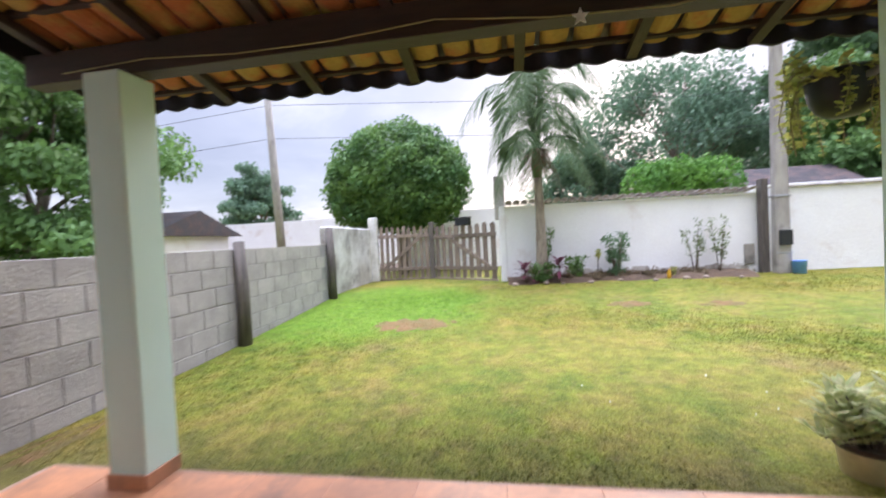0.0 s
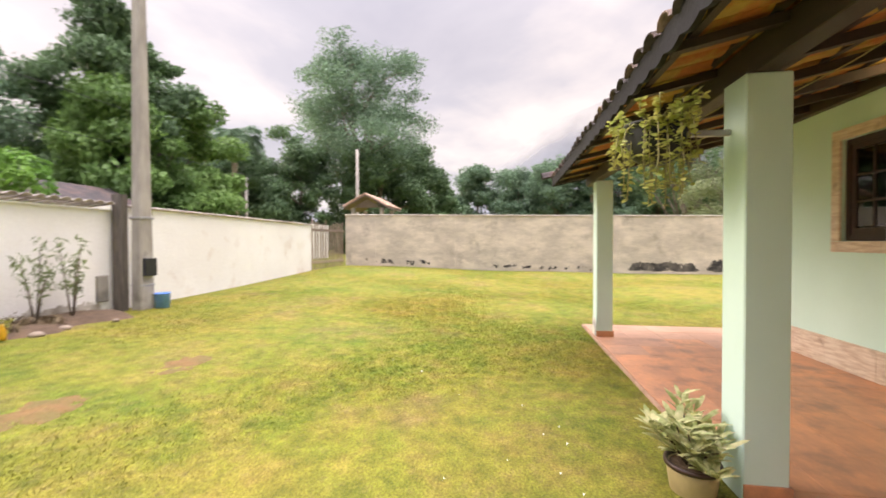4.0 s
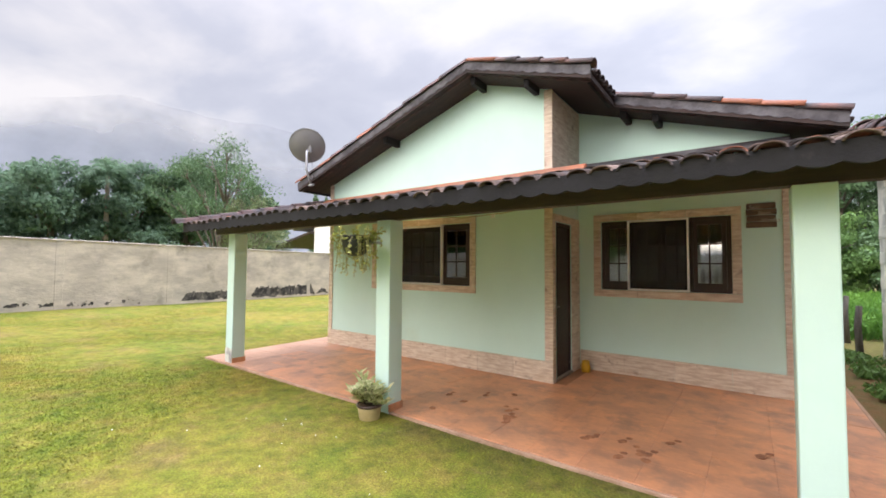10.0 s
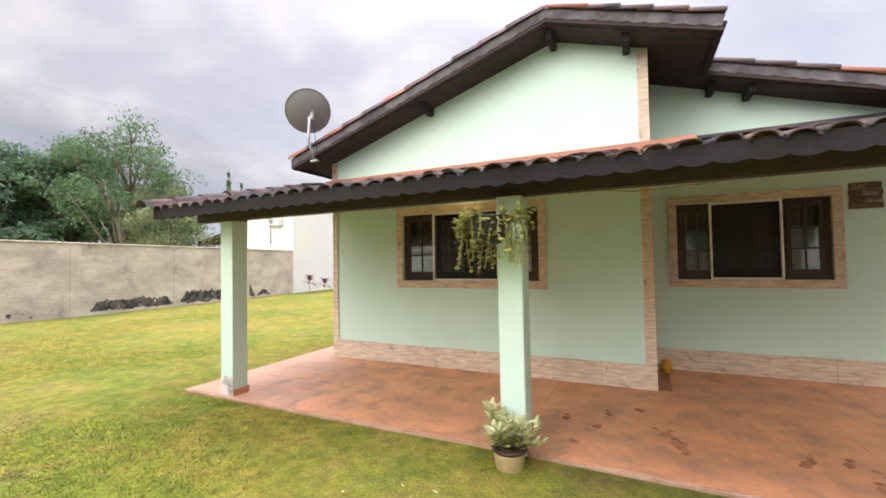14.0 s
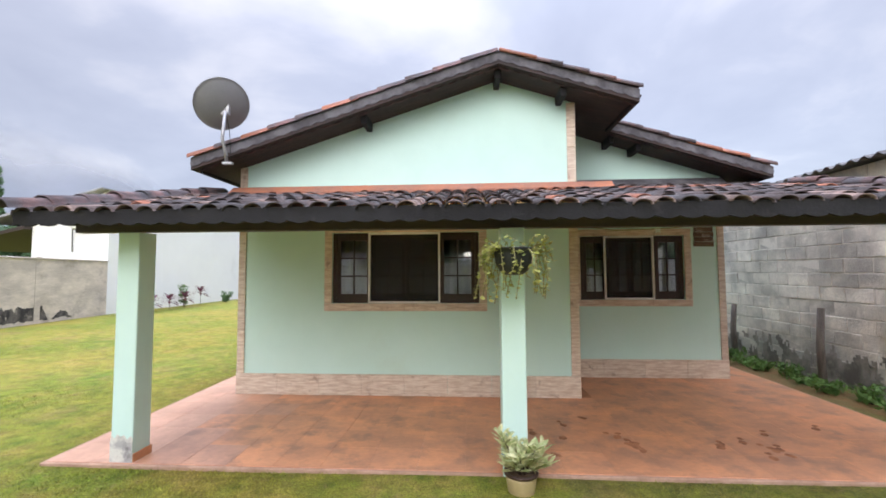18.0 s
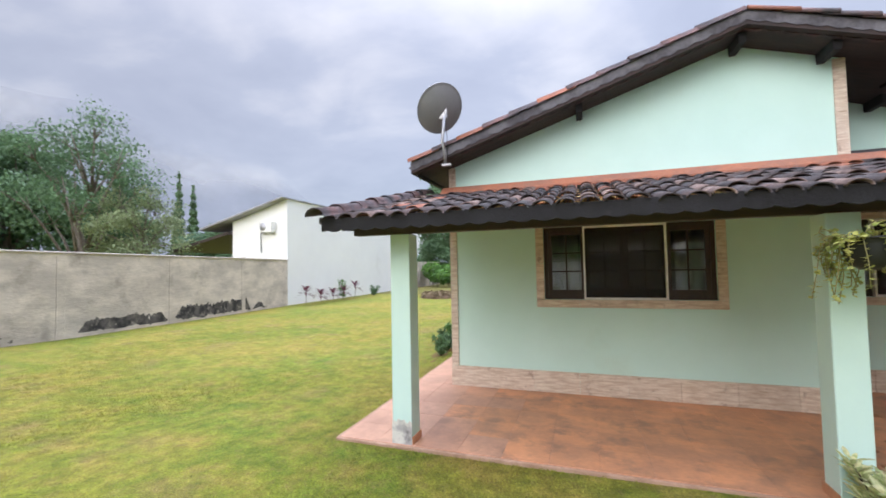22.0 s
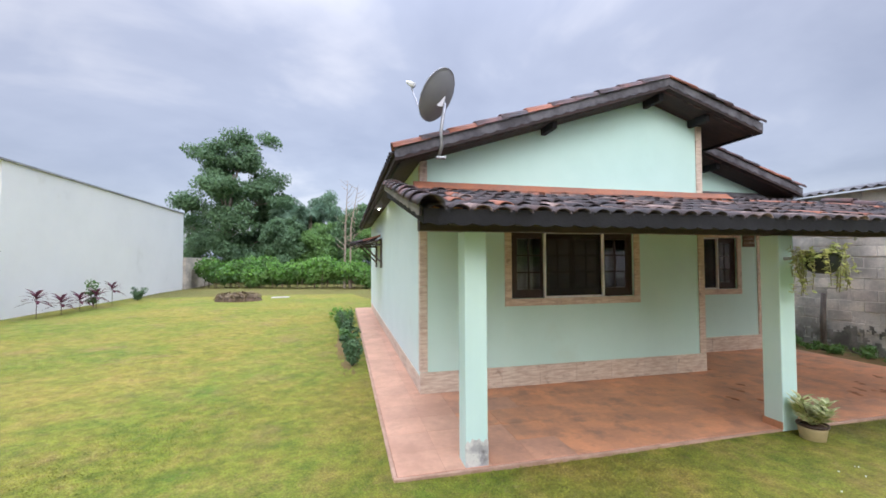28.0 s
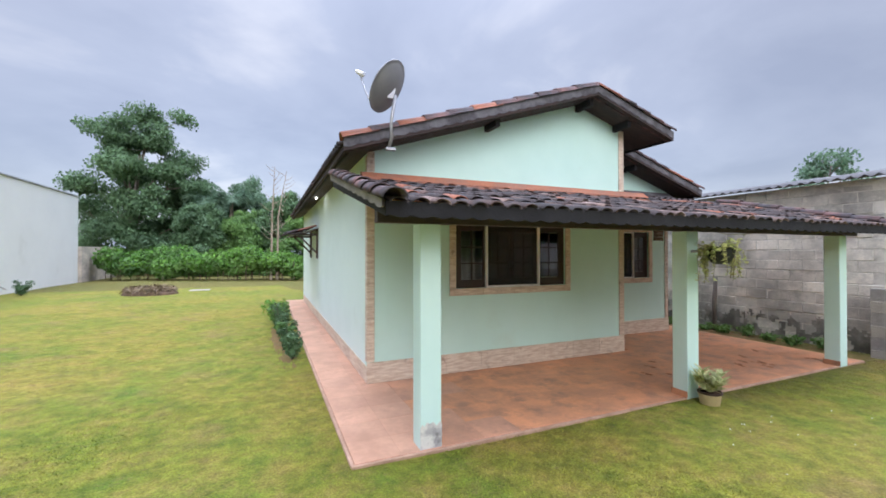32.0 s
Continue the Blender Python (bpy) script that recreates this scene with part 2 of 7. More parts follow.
SHED_MORTAR = material("pale_mortar", (0.68, 0.635, 0.57), 0.95, (0.36, 0.335, 0.30), 2.5, (0.45, 0.65), fine=30, bump=0.4, world_space=True)
MORTAR = material("mortar", (0.34, 0.32, 0.31), 0.95, fine=30, bump=0.4)
CONCRETE = material("weathered_concrete", (0.41, 0.38, 0.34), 0.9, (0.29, 0.265, 0.24), 2.5, fine=40, fine_amount=0.15, bump=0.4, stretch=(2, 2, 0.6), dirt=(0.12, 0.11, 0.1), dirt_scale=1.5, dirt_range=(0.6, 0.75))
OLD_WOOD = material("weathered_picket_wood", (0.29, 0.225, 0.175), 0.85, (0.19, 0.145, 0.12), 3, fine=40, fine_amount=0.2, bump=0.4, vary=0.22, stretch=(6, 6, 0.8))
POST_WOOD = material("grey_post_wood", (0.10, 0.085, 0.075), 0.9, (0.17, 0.145, 0.125), 4, fine=40, fine_amount=0.2, bump=0.5, stretch=(5, 5, 0.8))
SOIL = material("garden_soil", (0.085, 0.055, 0.035), 0.95, (0.14, 0.09, 0.055), 6, fine=50, fine_amount=0.25, bump=0.8)
STONE = material("pale_stone", (0.33, 0.26, 0.20), 0.9, fine=20, bump=0.4, vary=0.25)
FIBRE = material("fibre_cement_sheet", (0.16, 0.16, 0.165), 0.9, (0.10, 0.10, 0.105), 2, fine=30, bump=0.3)
DISH = material("grey_dish_mesh", (0.27, 0.27, 0.285), 0.5, (0.23, 0.235, 0.25), 3, fine=90, fine_amount=0.12, bump=0.05)
STEEL = material("galvanised_steel", (0.45, 0.45, 0.47), 0.45, fine=60, metal=0.7, bump=0.05)
POT = material("cream_glazed_pot", (0.62, 0.50, 0.28), 0.45, (0.52, 0.41, 0.22), 6, fine=30, bump=0.1, dirt=(0.4, 0.3, 0.18), dirt_scale=5, dirt_range=(0.6, 0.8))
POT_RIM = material("brown_glazed_rim", (0.06, 0.03, 0.022), 0.35, fine=30, bump=0.1)
BLACK_PLASTIC = material("black_plastic", (0.018, 0.02, 0.022), 0.5, fine=60, bump=0.05)
BLUE_PLASTIC = material("blue_plastic", (0.18, 0.42, 1.0), 0.4, fine=40, bump=0.05)
YELLOW_POT = material("yellow_enamel", (0.62, 0.33, 0.015), 0.4, fine=40, bump=0.1, dirt=(0.3, 0.15, 0.02), dirt_scale=9, dirt_range=(0.55, 0.7))
SIGN_WOOD = material("dark_sign_wood", (0.17, 0.11, 0.075), 0.75, (0.07, 0.05, 0.035), 4, fine=40, fine_amount=0.2, bump=0.4, stretch=(1, 1, 7), vary=0.15)
SIGN_INK = material("pale_sign_paint", (0.5, 0.45, 0.4), 0.8, fine=60)
BARK = material("grey_brown_bark", (0.14, 0.11, 0.085), 0.95, (0.22, 0.19, 0.16), 5, fine=30, fine_amount=0.25, bump=0.7, stretch=(3, 3, 0.8))
PALM_BARK = material("palm_bark", (0.36, 0.30, 0.24), 0.95, (0.22, 0.175, 0.135), 5, fine=25, fine_amount=0.2, bump=0.8, stretch=(3, 3, 0.7))


def leaf(name, colour, second, rough=0.5, trans=0.34, scale=0.7):
    m = material(name, colour, rough, second, scale, (0.38, 0.62), fine=2.3, fine_amount=0.3, bump=0, trans=trans, world_space=True)
    n, l = m.node_tree.nodes, m.node_tree.links
    n["Principled BSDF"].inputs["Specular IOR Level"].default_value = 0.22
    hsv = n["Hue/Saturation/Value"]
    geo = n.new("ShaderNodeNewGeometry")
    r = n.new("ShaderNodeMath")
    r.operation = "MULTIPLY_ADD"
    l.new(geo.outputs["Random Per Island"], r.inputs[0])
    r.inputs[1].default_value, r.inputs[2].default_value = 0.44, 0.78
    old = hsv.inputs["Value"].links[0].from_socket
    x = n.new("ShaderNodeMath")
    x.operation = "MULTIPLY"
    l.new(old, x.inputs[0]), l.new(r.outputs[0], x.inputs[1])
    l.new(x.outputs[0], hsv.inputs["Value"])
    return m


LEAF_DARK = leaf("dark_tree_leaves", (0.125, 0.215, 0.10), (0.095, 0.165, 0.085), scale=0.35)
# distance haze put into the leaf colour: paler and bluer than LEAF_DARK
LEAF_HAZY = leaf("haze_tinted_leaves", (0.155, 0.25, 0.155), (0.125, 0.205, 0.135), trans=0.5, scale=0.3)
LEAF_PALE = leaf("pale_wispy_leaves", (0.25, 0.30, 0.15), (0.19, 0.24, 0.12), scale=0.5)
LEAF_MID = leaf("green_tree_leaves", (0.155, 0.275, 0.075), (0.105, 0.20, 0.065), scale=0.5)
LEAF_BRIGHT = leaf("bright_hedge_leaves", (0.16, 0.32, 0.05), (0.10, 0.24, 0.045), scale=0.8)
LEAF_TOPIARY = leaf("clipped_tree_leaves", (0.085, 0.18, 0.06), (0.15, 0.26, 0.065), scale=1.6)
LEAF_PALM = leaf("palm_leaflets", (0.105, 0.17, 0.08), (0.145, 0.21, 0.10), scale=0.8)
LEAF_VARIEGATED = leaf("variegated_leaves", (0.78, 0.74, 0.44), (0.40, 0.47, 0.20), scale=22)
LEAF_YELLOW = leaf("yellow_green_trailing_leaves", (0.55, 0.54, 0.17), (0.36, 0.42, 0.12), scale=9)
LEAF_RED = leaf("red_cordyline_leaves", (0.16, 0.03, 0.06), (0.10, 0.05, 0.06), scale=6)
STEM_YELLOW = material("pale_hanging_stem", (0.33, 0.30, 0.14), 0.7, fine=40)
TWIG = material("thin_twig", (0.15, 0.11, 0.08), 0.9, fine=40)


def grass_material(name, blades):
    m = bpy.data.materials.new(name)
    m.use_nodes = True
    n, l = m.node_tree.nodes, m.node_tree.links
    b = n["Principled BSDF"]
    b.inputs["Roughness"].default_value = 0.75
    b.inputs["Specular IOR Level"].default_value = 0.2
    pos = n.new("ShaderNodeNewGeometry")

    def nz(s, d=5.0, rough=0.6):
        t = n.new("ShaderNodeTexNoise")
        t.inputs["Scale"].default_value, t.inputs["Detail"].default_value, t.inputs["Roughness"].default_value = s, d, rough
        l.new(pos.outputs["Position"], t.inputs["Vector"])
        return t.outputs["Fac"]

    def ramp_of(fac, stops):
        r = n.new("ShaderNodeValToRGB")
        e = r.color_ramp.elements
        e[0].position, e[0].color = stops[0][0], (*stops[0][1], 1)
        e[1].position, e[1].color = stops[-1][0], (*stops[-1][1], 1)
        for p, c in stops[1:-1]:
            e.new(p).color = (*c, 1)
        l.new(fac, r.inputs[0])
        return r.outputs[0]

    def mix(f, a, c):
        x = n.new("ShaderNodeMixRGB")
        l.new(f, x.inputs[0])
        l.new(a, x.inputs[1])
        if isinstance(c, tuple):
            x.inputs[2].default_value = (*c, 1)
        else:
            l.new(c, x.inputs[2])
        return x.outputs[0]

    base = ramp_of(nz(0.33, 4.0), [(0.33, (0.105, 0.185, 0.02)), (0.47, (0.205, 0.222, 0.029)), (0.62, (0.33, 0.245, 0.05))])
    mid = ramp_of(nz(2.6, 6.0, 0.7), [(0.3, (0.085, 0.15, 0.016)), (0.5, (0.21, 0.222, 0.028)), (0.70, (0.36, 0.25, 0.075))])
    x = n.new("ShaderNodeMixRGB")
    x.inputs[0].default_value = 0.55
    l.new(base, x.inputs[1]), l.new(mid, x.inputs[2])
    out = x.outputs[0]
    bare = n.new("ShaderNodeMapRange")
    bare.inputs[1].default_value, bare.inputs[2].default_value, bare.inputs[4].default_value = 0.55, 0.72, 0.75
    l.new(nz(0.85, 7.0, 0.65), bare.inputs[0])
    out = mix(bare.outputs[0], out, (0.25, 0.165, 0.075))
    # a lusher strip in the damp corner by the gate
    off = n.new("ShaderNodeVectorMath")
    off.operation = "DISTANCE"
    off.inputs[1].default_value = (-2.8, 6.5, 0.1)
    l.new(pos.outputs["Position"], off.inputs[0])
    ragged = n.new("ShaderNodeMath")
    ragged.operation = "MULTIPLY_ADD"
    l.new(nz(1.6, 5.0), ragged.inputs[0])
    ragged.inputs[1].default_value = 1.6
    l.new(off.outputs["Value"], ragged.inputs[2])
    lush = n.new("ShaderNodeMapRange")
    lush.inputs[1].default_value, lush.inputs[2].default_value, lush.inputs[3].default_value, lush.inputs[4].default_value = 3.3, 2.2, 0.0, 0.85
    l.new(ragged.outputs[0], lush.inputs[0])
    out = mix(lush.outputs[0], out, (0.135, 0.27, 0.018))
    # a soggy, trodden line in front of the porch where the eave drips
    sep = n.new("ShaderNodeSeparateXYZ")
    l.new(pos.outputs["Position"], sep.inputs[0])
    span = n.new("ShaderNodeMapRange")
    span.inputs[1].default_value, span.inputs[2].default_value, span.inputs[3].default_value, span.inputs[4].default_value = 0.6, 5.0, 0.0, 20.0
    l.new(sep.outputs["X"], span.inputs[0])
    line = n.new("ShaderNodeMath")
    line.operation = "ADD"
    l.new(sep.outputs["Y"], line.inputs[0]), l.new(span.outputs[0], line.inputs[1])
    torn = n.new("ShaderNodeMath")
    torn.operation = "MULTIPLY_ADD"
    l.new(nz(3.0, 7.0, 0.7), torn.inputs[0])
    torn.inputs[1].default_value = 1.5
    l.new(line.outputs[0], torn.inputs[2])
    wet = n.new("ShaderNodeMapRange")
    wet.inputs[1].default_value, wet.inputs[2].default_value, wet.inputs[3].default_value, wet.inputs[4].default_value = 3.25, 2.65, 0.0, 0.75
    l.new(torn.outputs[0], wet.inputs[0])
    out = mix(wet.outputs[0], out, (0.13, 0.115, 0.035))
    dry = n.new("ShaderNodeMapRange")
    dry.inputs[1].default_value, dry.inputs[2].default_value, dry.inputs[4].default_value = 0.55, 0.75, 0.55
    l.new(nz(14.0, 4.0), dry.inputs[0])
    out = mix(dry.outputs[0], out, (0.24, 0.175, 0.075))
    hsv = n.new("ShaderNodeHueSaturation")
    l.new(out, hsv.inputs["Color"])
    t = n.new("ShaderNodeMath")
    t.operation = "MULTIPLY_ADD"
    if blades:
        l.new(pos.outputs["Random Per Island"], t.inputs[0])
        t.inputs[1].default_value, t.inputs[2].default_value = 0.9, 0.62
    else:
        l.new(nz(70.0, 3.0), t.inputs[0])
        t.inputs[1].default_value, t.inputs[2].default_value = 1.7, 0.1
        bp = n.new("ShaderNodeBump")
        bp.inputs["Strength"].default_value, bp.inputs["Distance"].default_value = 0.9, 0.04
        l.new(nz(45.0, 4.0), bp.inputs["Height"])
        l.new(bp.outputs[0], b.inputs["Normal"])
    tuft = n.new("ShaderNodeMath")
    tuft.operation = "MULTIPLY_ADD"
    l.new(nz(8.0, 6.0, 0.75), tuft.inputs[0])
    tuft.inputs[1].default_value, tuft.inputs[2].default_value = 2.0, 0.0
    both = n.new("ShaderNodeMath")
    both.operation = "MULTIPLY"
    l.new(t.outputs[0], both.inputs[0]), l.new(tuft.outputs[0], both.inputs[1])
    l.new(both.outputs[0], hsv.inputs["Value"])
    l.new(hsv.outputs[0], b.inputs["Base Color"])
    return m


GRASS = grass_material("mown_lawn", False)
BLADES = grass_material("lawn_blades", True)


def glass_material():
    m = bpy.data.materials.new("window_glass")
    m.use_nodes = True
    n, l = m.node_tree.nodes, m.node_tree.links
    n.remove(n["Principled BSDF"])
    fres = n.new("ShaderNodeFresnel")
    fres.inputs[0].default_value = 1.95
    clear, gloss, mx = n.new("ShaderNodeBsdfTransparent"), n.new("ShaderNodeBsdfGlossy"), n.new("ShaderNodeMixShader")
    clear.inputs[0].default_value = (0.82, 0.85, 0.84, 1)
    gloss.inputs["Roughness"].default_value = 0.02
    l.new(fres.outputs[0], mx.inputs[0]), l.new(clear.outputs[0], mx.inputs[1]), l.new(gloss.outputs[0], mx.inputs[2])
    l.new(mx.outputs[0], n["Material Output"].inputs[0])
    return m


GLASS = glass_material()
LAMP_GLOW = bpy.data.materials.new("warm_bulb_glow")
LAMP_GLOW.use_nodes = True
LAMP_GLOW.node_tree.nodes["Principled BSDF"].inputs["Emission Color"].default_value = (1.0, 0.95, 0.85, 1)
LAMP_GLOW.node_tree.nodes["Principled BSDF"].inputs["Emission Strength"].default_value = 6.0

WARM_GLOW = LAMP_GLOW.copy()
WARM_GLOW.name = "yellow_bulb_glow"
WARM_GLOW.node_tree.nodes["Principled BSDF"].inputs["Emission Color"].default_value = (1.0, 0.72, 0.30, 1)

# ---- building helpers ----


def mesh_of(name, verts, faces, mat, smooth=False):
    me = bpy.data.meshes.new(name)
    me.from_pydata([tuple(map(float, q)) for q in verts], [], faces)
    me.materials.append(mat)
    if smooth:
        me.shade_smooth()
    return me


def link(name, me, parent=None, label="", at=None):
    ob = new(name, me)
    if parent is not None:
        ob.parent = parent
        if at is None:
            ob.location = -Vector(parent.location) if parent.parent is None else (0, 0, 0)
    if at is not None:
        ob.matrix_basis = at
    if label:
        ob["label"] = label
    return ob


def part(name, bm, mat, parent=None, label="", smooth=False):
    bmesh.ops.recalc_face_normals(bm, faces=bm.faces)
    me = bpy.data.meshes.new(name)
    bm.to_mesh(me)
    bm.free()
    me.materials.append(mat)
    if smooth:
        me.shade_smooth()
    return link(name, me, parent, label)


def thing(name, at, label, category, group="", kind=""):
    e = new(name)
    e.location = at
    e.empty_display_size = 0.1
    return tagged(e, label, category, group, kind)


def box(bm, x0, x1, y0, y1, z0, z1, m=None):
    vs = [bm.verts.new(q) for q in ((x0, y0, z0), (x1, y0, z0), (x1, y1, z0), (x0, y1, z0), (x0, y0, z1), (x1, y0, z1), (x1, y1, z1), (x0, y1, z1))]
    for f in ((3, 2, 1, 0), (4, 5, 6, 7), (0, 1, 5, 4), (1, 2, 6, 5), (2, 3, 7, 6), (3, 0, 4, 7)):
        bm.faces.new([vs[i] for i in f])
    if m is not None:
        bmesh.ops.transform(bm, matrix=m, verts=vs)
    return vs


def boxed(name, x0, x1, y0, y1, z0, z1, mat, parent=None, label="", bevel=0.004, m=None):
    bm = bmesh.new()
    box(bm, x0, x1, y0, y1, z0, z1, m)
    if bevel:
        bmesh.ops.bevel(bm, geom=bm.edges[:], offset=bevel, segments=1, affect="EDGES")
    return part(name, bm, mat, parent, label)


def tube(bm, pts, radii, seg=8, cap=True):
    """A round tube along points, with a radius at each."""
    rings = []
    pts = [Vector(p) for p in pts]
    side = None
    for i, p in enumerate(pts):
        d = (pts[min(i + 1, len(pts) - 1)] - pts[max(i - 1, 0)]).normalized()
        if side is None:
            side = d.orthogonal().normalized()
        side = (side - d * side.dot(d)).normalized()
        other = d.cross(side)
        r = radii[i] if isinstance(radii, (list, tuple)) else radii
        rings.append([bm.verts.new(p + (side * math.cos(a) + other * math.sin(a)) * r) for a in (2 * math.pi * k / seg for k in range(seg))])
    for a, b in zip(rings, rings[1:]):
        for k in range(seg):
            bm.faces.new((a[k], a[(k + 1) % seg], b[(k + 1) % seg], b[k]))
    if cap:
        bm.faces.new(rings[0][::-1]), bm.faces.new(rings[-1])


def tubed(name, pts, radii, mat, parent=None, label="", seg=8):
    bm = bmesh.new()
    tube(bm, pts, radii, seg)
    return part(name, bm, mat, parent, label, smooth=True)


def lathe(name, profile, at, mat, parent=None, label="", seg=28, m=None):
    """A turned shape: (radius, height) pairs about a vertical axis."""
    vs, fs = [], []
    for r, z in profile:
        for k in range(seg):
            a = 2 * math.pi * k / seg
            vs.append(Vector((r * math.cos(a), r * math.sin(a), z)))
    for i in range(len(profile) - 1):
        for k in range(seg):
            fs.append((i * seg + k, i * seg + (k + 1) % seg, (i + 1) * seg + (k + 1) % seg, (i + 1) * seg + k))
    if m is not None:
        vs = [m @ q for q in vs]
    vs = [q + Vector(at) for q in vs]
    return link(name, mesh_of(name, vs, fs, mat, True), parent, label)


def prism(name, outline, axis, a, b, mat, parent=None, label="", bevel=0.0):
    """An outline (pairs) pushed along an axis from a to b; the pairs are the other two coordinates in order."""
    def at(u, w, q):
        return {"x": (q, u, w), "y": (u, q, w), "z": (u, w, q)}[axis]
    bm = bmesh.new()
    lo, hi = [bm.verts.new(at(u, w, a)) for u, w in outline], [bm.verts.new(at(u, w, b)) for u, w in outline]
    n = len(outline)
    bm.faces.new(lo), bm.faces.new(hi[::-1])
    for i in range(n):
        bm.faces.new((lo[i], lo[(i + 1) % n], hi[(i + 1) % n], hi[i]))
    if bevel:
        bmesh.ops.bevel(bm, geom=bm.edges[:], offset=bevel, segments=1, affect="EDGES")
    return part(name, bm, mat, parent, label)


def smooth(a):
    a = min(max(a, 0.0), 1.0)
    return a * a * (3 - 2 * a)


def ground_z(x, y):
    """The lawn rises a little towards the street wall and its far corner."""
    return 0.03 + 0.16 * smooth((y - 3.0) / 5.5) + 0.16 * smooth((x - 6.0) / 8.0) * smooth((y + 6.0) / 13.0)


# ---- plan ----
SLAB = 0.06
X_LEFT, X_NOTCH, X_RIGHT = 4.40, -0.025, -2.44
Y_WING, Y_BACK = -1.035, -9.95
RIDGE_X, RIDGE_U, PITCH = 0.97, 4.15, 0.320
WALL = 0.15


def roof_under(x):
    return RIDGE_U - PITCH * abs(x - RIDGE_X)


# ---- ground ----
def ground():
    xs = sorted(set([-400, -200, -100, -60, -40, -30, 30, 40, 60, 100, 200, 400] + [q * 0.5 for q in range(-50, 51)]))
    ys = sorted(set([-400, -200, -100, -60, -45, 30, 45, 60, 100, 200, 400] + [q * 0.5 for q in range(-70, 51)]))
    vs, fs = [], []
    for y in ys:
        for x in xs:
            near = abs(x) < 26 and abs(y) < 36
            z = ground_z(x, y) + (0.02 * noise.noise(Vector((x * 0.4, y * 0.4, 0))) if near else 0)
            vs.append((x, y, min(z, 0.04) if -3.2 < x < 5.3 and -11 < y < 2.6 else z))
    w = len(xs)
    for j in range(len(ys) - 1):
        for i in range(w - 1):
            fs.append((j * w + i, j * w + i + 1, (j + 1) * w + i + 1, (j + 1) * w + i))
    ob = link("ground", mesh_of("ground", vs, fs, GRASS, True))
    tagged(ob, "yellow-green mown lawn with worn brownish patches", "lawn", kind="structure")


ground()

# ---- floor slab: porch, side walk and the strip along the neighbour ----
slab = thing("floor", (1.0, 1.0, 0), "terracotta-tiled porch floor, damp and stained, flush with the lawn", "porch floor", kind="structure")
bm = bmesh.new()
box(bm, -2.95, 4.95, -10.2, 1.95, -0.15, SLAB - 0.006)
part("bed", bm, GROUT, slab, "reddish mortar bed of the tiles")
SLAB_EDGE = material("pale_slab_edge", (0.48, 0.31, 0.22), 0.9, (0.38, 0.235, 0.16), 5, fine=30, fine_amount=0.2, bump=0.4)
for d in ((-2.98, 4.98, 1.951, 1.978), (4.951, 4.985, -10.2, 1.95), (-2.99, -2.951, -10.2, 1.95)):
    boxed("edge_strip", *d, -0.12, SLAB - 0.004, SLAB_EDGE, slab, "pale cement edge of the slab", bevel=0.006)

# ---- house walls ----
def wall_face(name, axis, at, depth, lo, hi, top, opening=None, mat=MINT, bottom=0.0, label="mint-green painted house wall"):
    """A wall of thickness depth behind the plane axis=at, from lo to hi, under top(u), with one opening (u0, u1, z0, z1) through it."""
    cuts = sorted({lo, hi, *([RIDGE_X] if axis == "y" and lo < RIDGE_X < hi else []), *((opening[0], opening[1]) if opening else ())})
    bm = bmesh.new()

    def piece(u0, u1, z0, t0, t1):
        pts = ((u0, z0), (u1, z0), (u1, t1), (u0, t0))
        rows = []
        for q in (at, at + depth):
            rows.append([bm.verts.new((u, q, z) if axis == "y" else (q, u, z)) for u, z in pts])
        a, b = rows
        bm.faces.new(a), bm.faces.new(b[::-1])
        for i in range(4):
            bm.faces.new((a[i], b[i], b[(i + 1) % 4], a[(i + 1) % 4]))
    for u0, u1 in zip(cuts, cuts[1:]):
        if opening and abs(u0 - opening[0]) < 1e-6:
            if opening[2] > bottom:
                piece(u0, u1, bottom, opening[2], opening[2])
            piece(u0, u1, opening[3], top(u0), top(u1))
        else:
            piece(u0, u1, bottom, top(u0), top(u1))
    bmesh.ops.remove_doubles(bm, verts=bm.verts[:], dist=1e-5)
    ob = part(name, bm, mat)
    return tagged(ob, label, "wall", kind="structure")


W1 = (1.215, 3.145, 1.24, 2.165)
W2 = (-1.875, -0.345, 1.215, 2.175)
DOOR = (-0.70, -0.09, SLAB, 2.12)
wall_face("wall_front", "y", 0.0, -WALL, X_NOTCH, X_LEFT, roof_under, W1, label="mint-green painted front gable wall")
wall_face("wall_wing", "y", Y_WING, -WALL, X_RIGHT, X_NOTCH, roof_under, W2, label="mint-green painted recessed front wall")
wall_face("wall_return", "x", X_NOTCH, WALL, Y_WING - WALL, -WALL, lambda u: roof_under(X_NOTCH), DOOR, label="mint-green return wall holding the entrance door")
wall_face("wall_side_yard", "x", X_LEFT, -WALL, Y_BACK, -WALL, lambda u: roof_under(X_LEFT), label="pale mint long side wall of the house", mat=SIDE_PAINT)
wall_face("wall_side_neighbour", "x", X_RIGHT, WALL, Y_BACK, Y_WING - WALL, lambda u: roof_under(X_RIGHT))
wall_face("wall_back", "y", Y_BACK, -WALL, X_RIGHT, X_LEFT, roof_under)
for nm, dims in (("inner_wall", (0.35, 0.45, -5.0, -WALL)), ("inner_wall", (X_RIGHT + WALL, X_LEFT - WALL, -5.1, -5.0))):
    tagged(boxed(nm, *dims, 0.05, 2.75, INSIDE, bevel=0), "dim plain inner partition wall", "wall", kind="structure")
tagged(boxed("ceiling", X_RIGHT + WALL, X_LEFT - WALL, Y_BACK, Y_WING - WALL, 2.75, 2.79, INSIDE, bevel=0), "plain dim room ceiling", "ceiling", kind="structure")
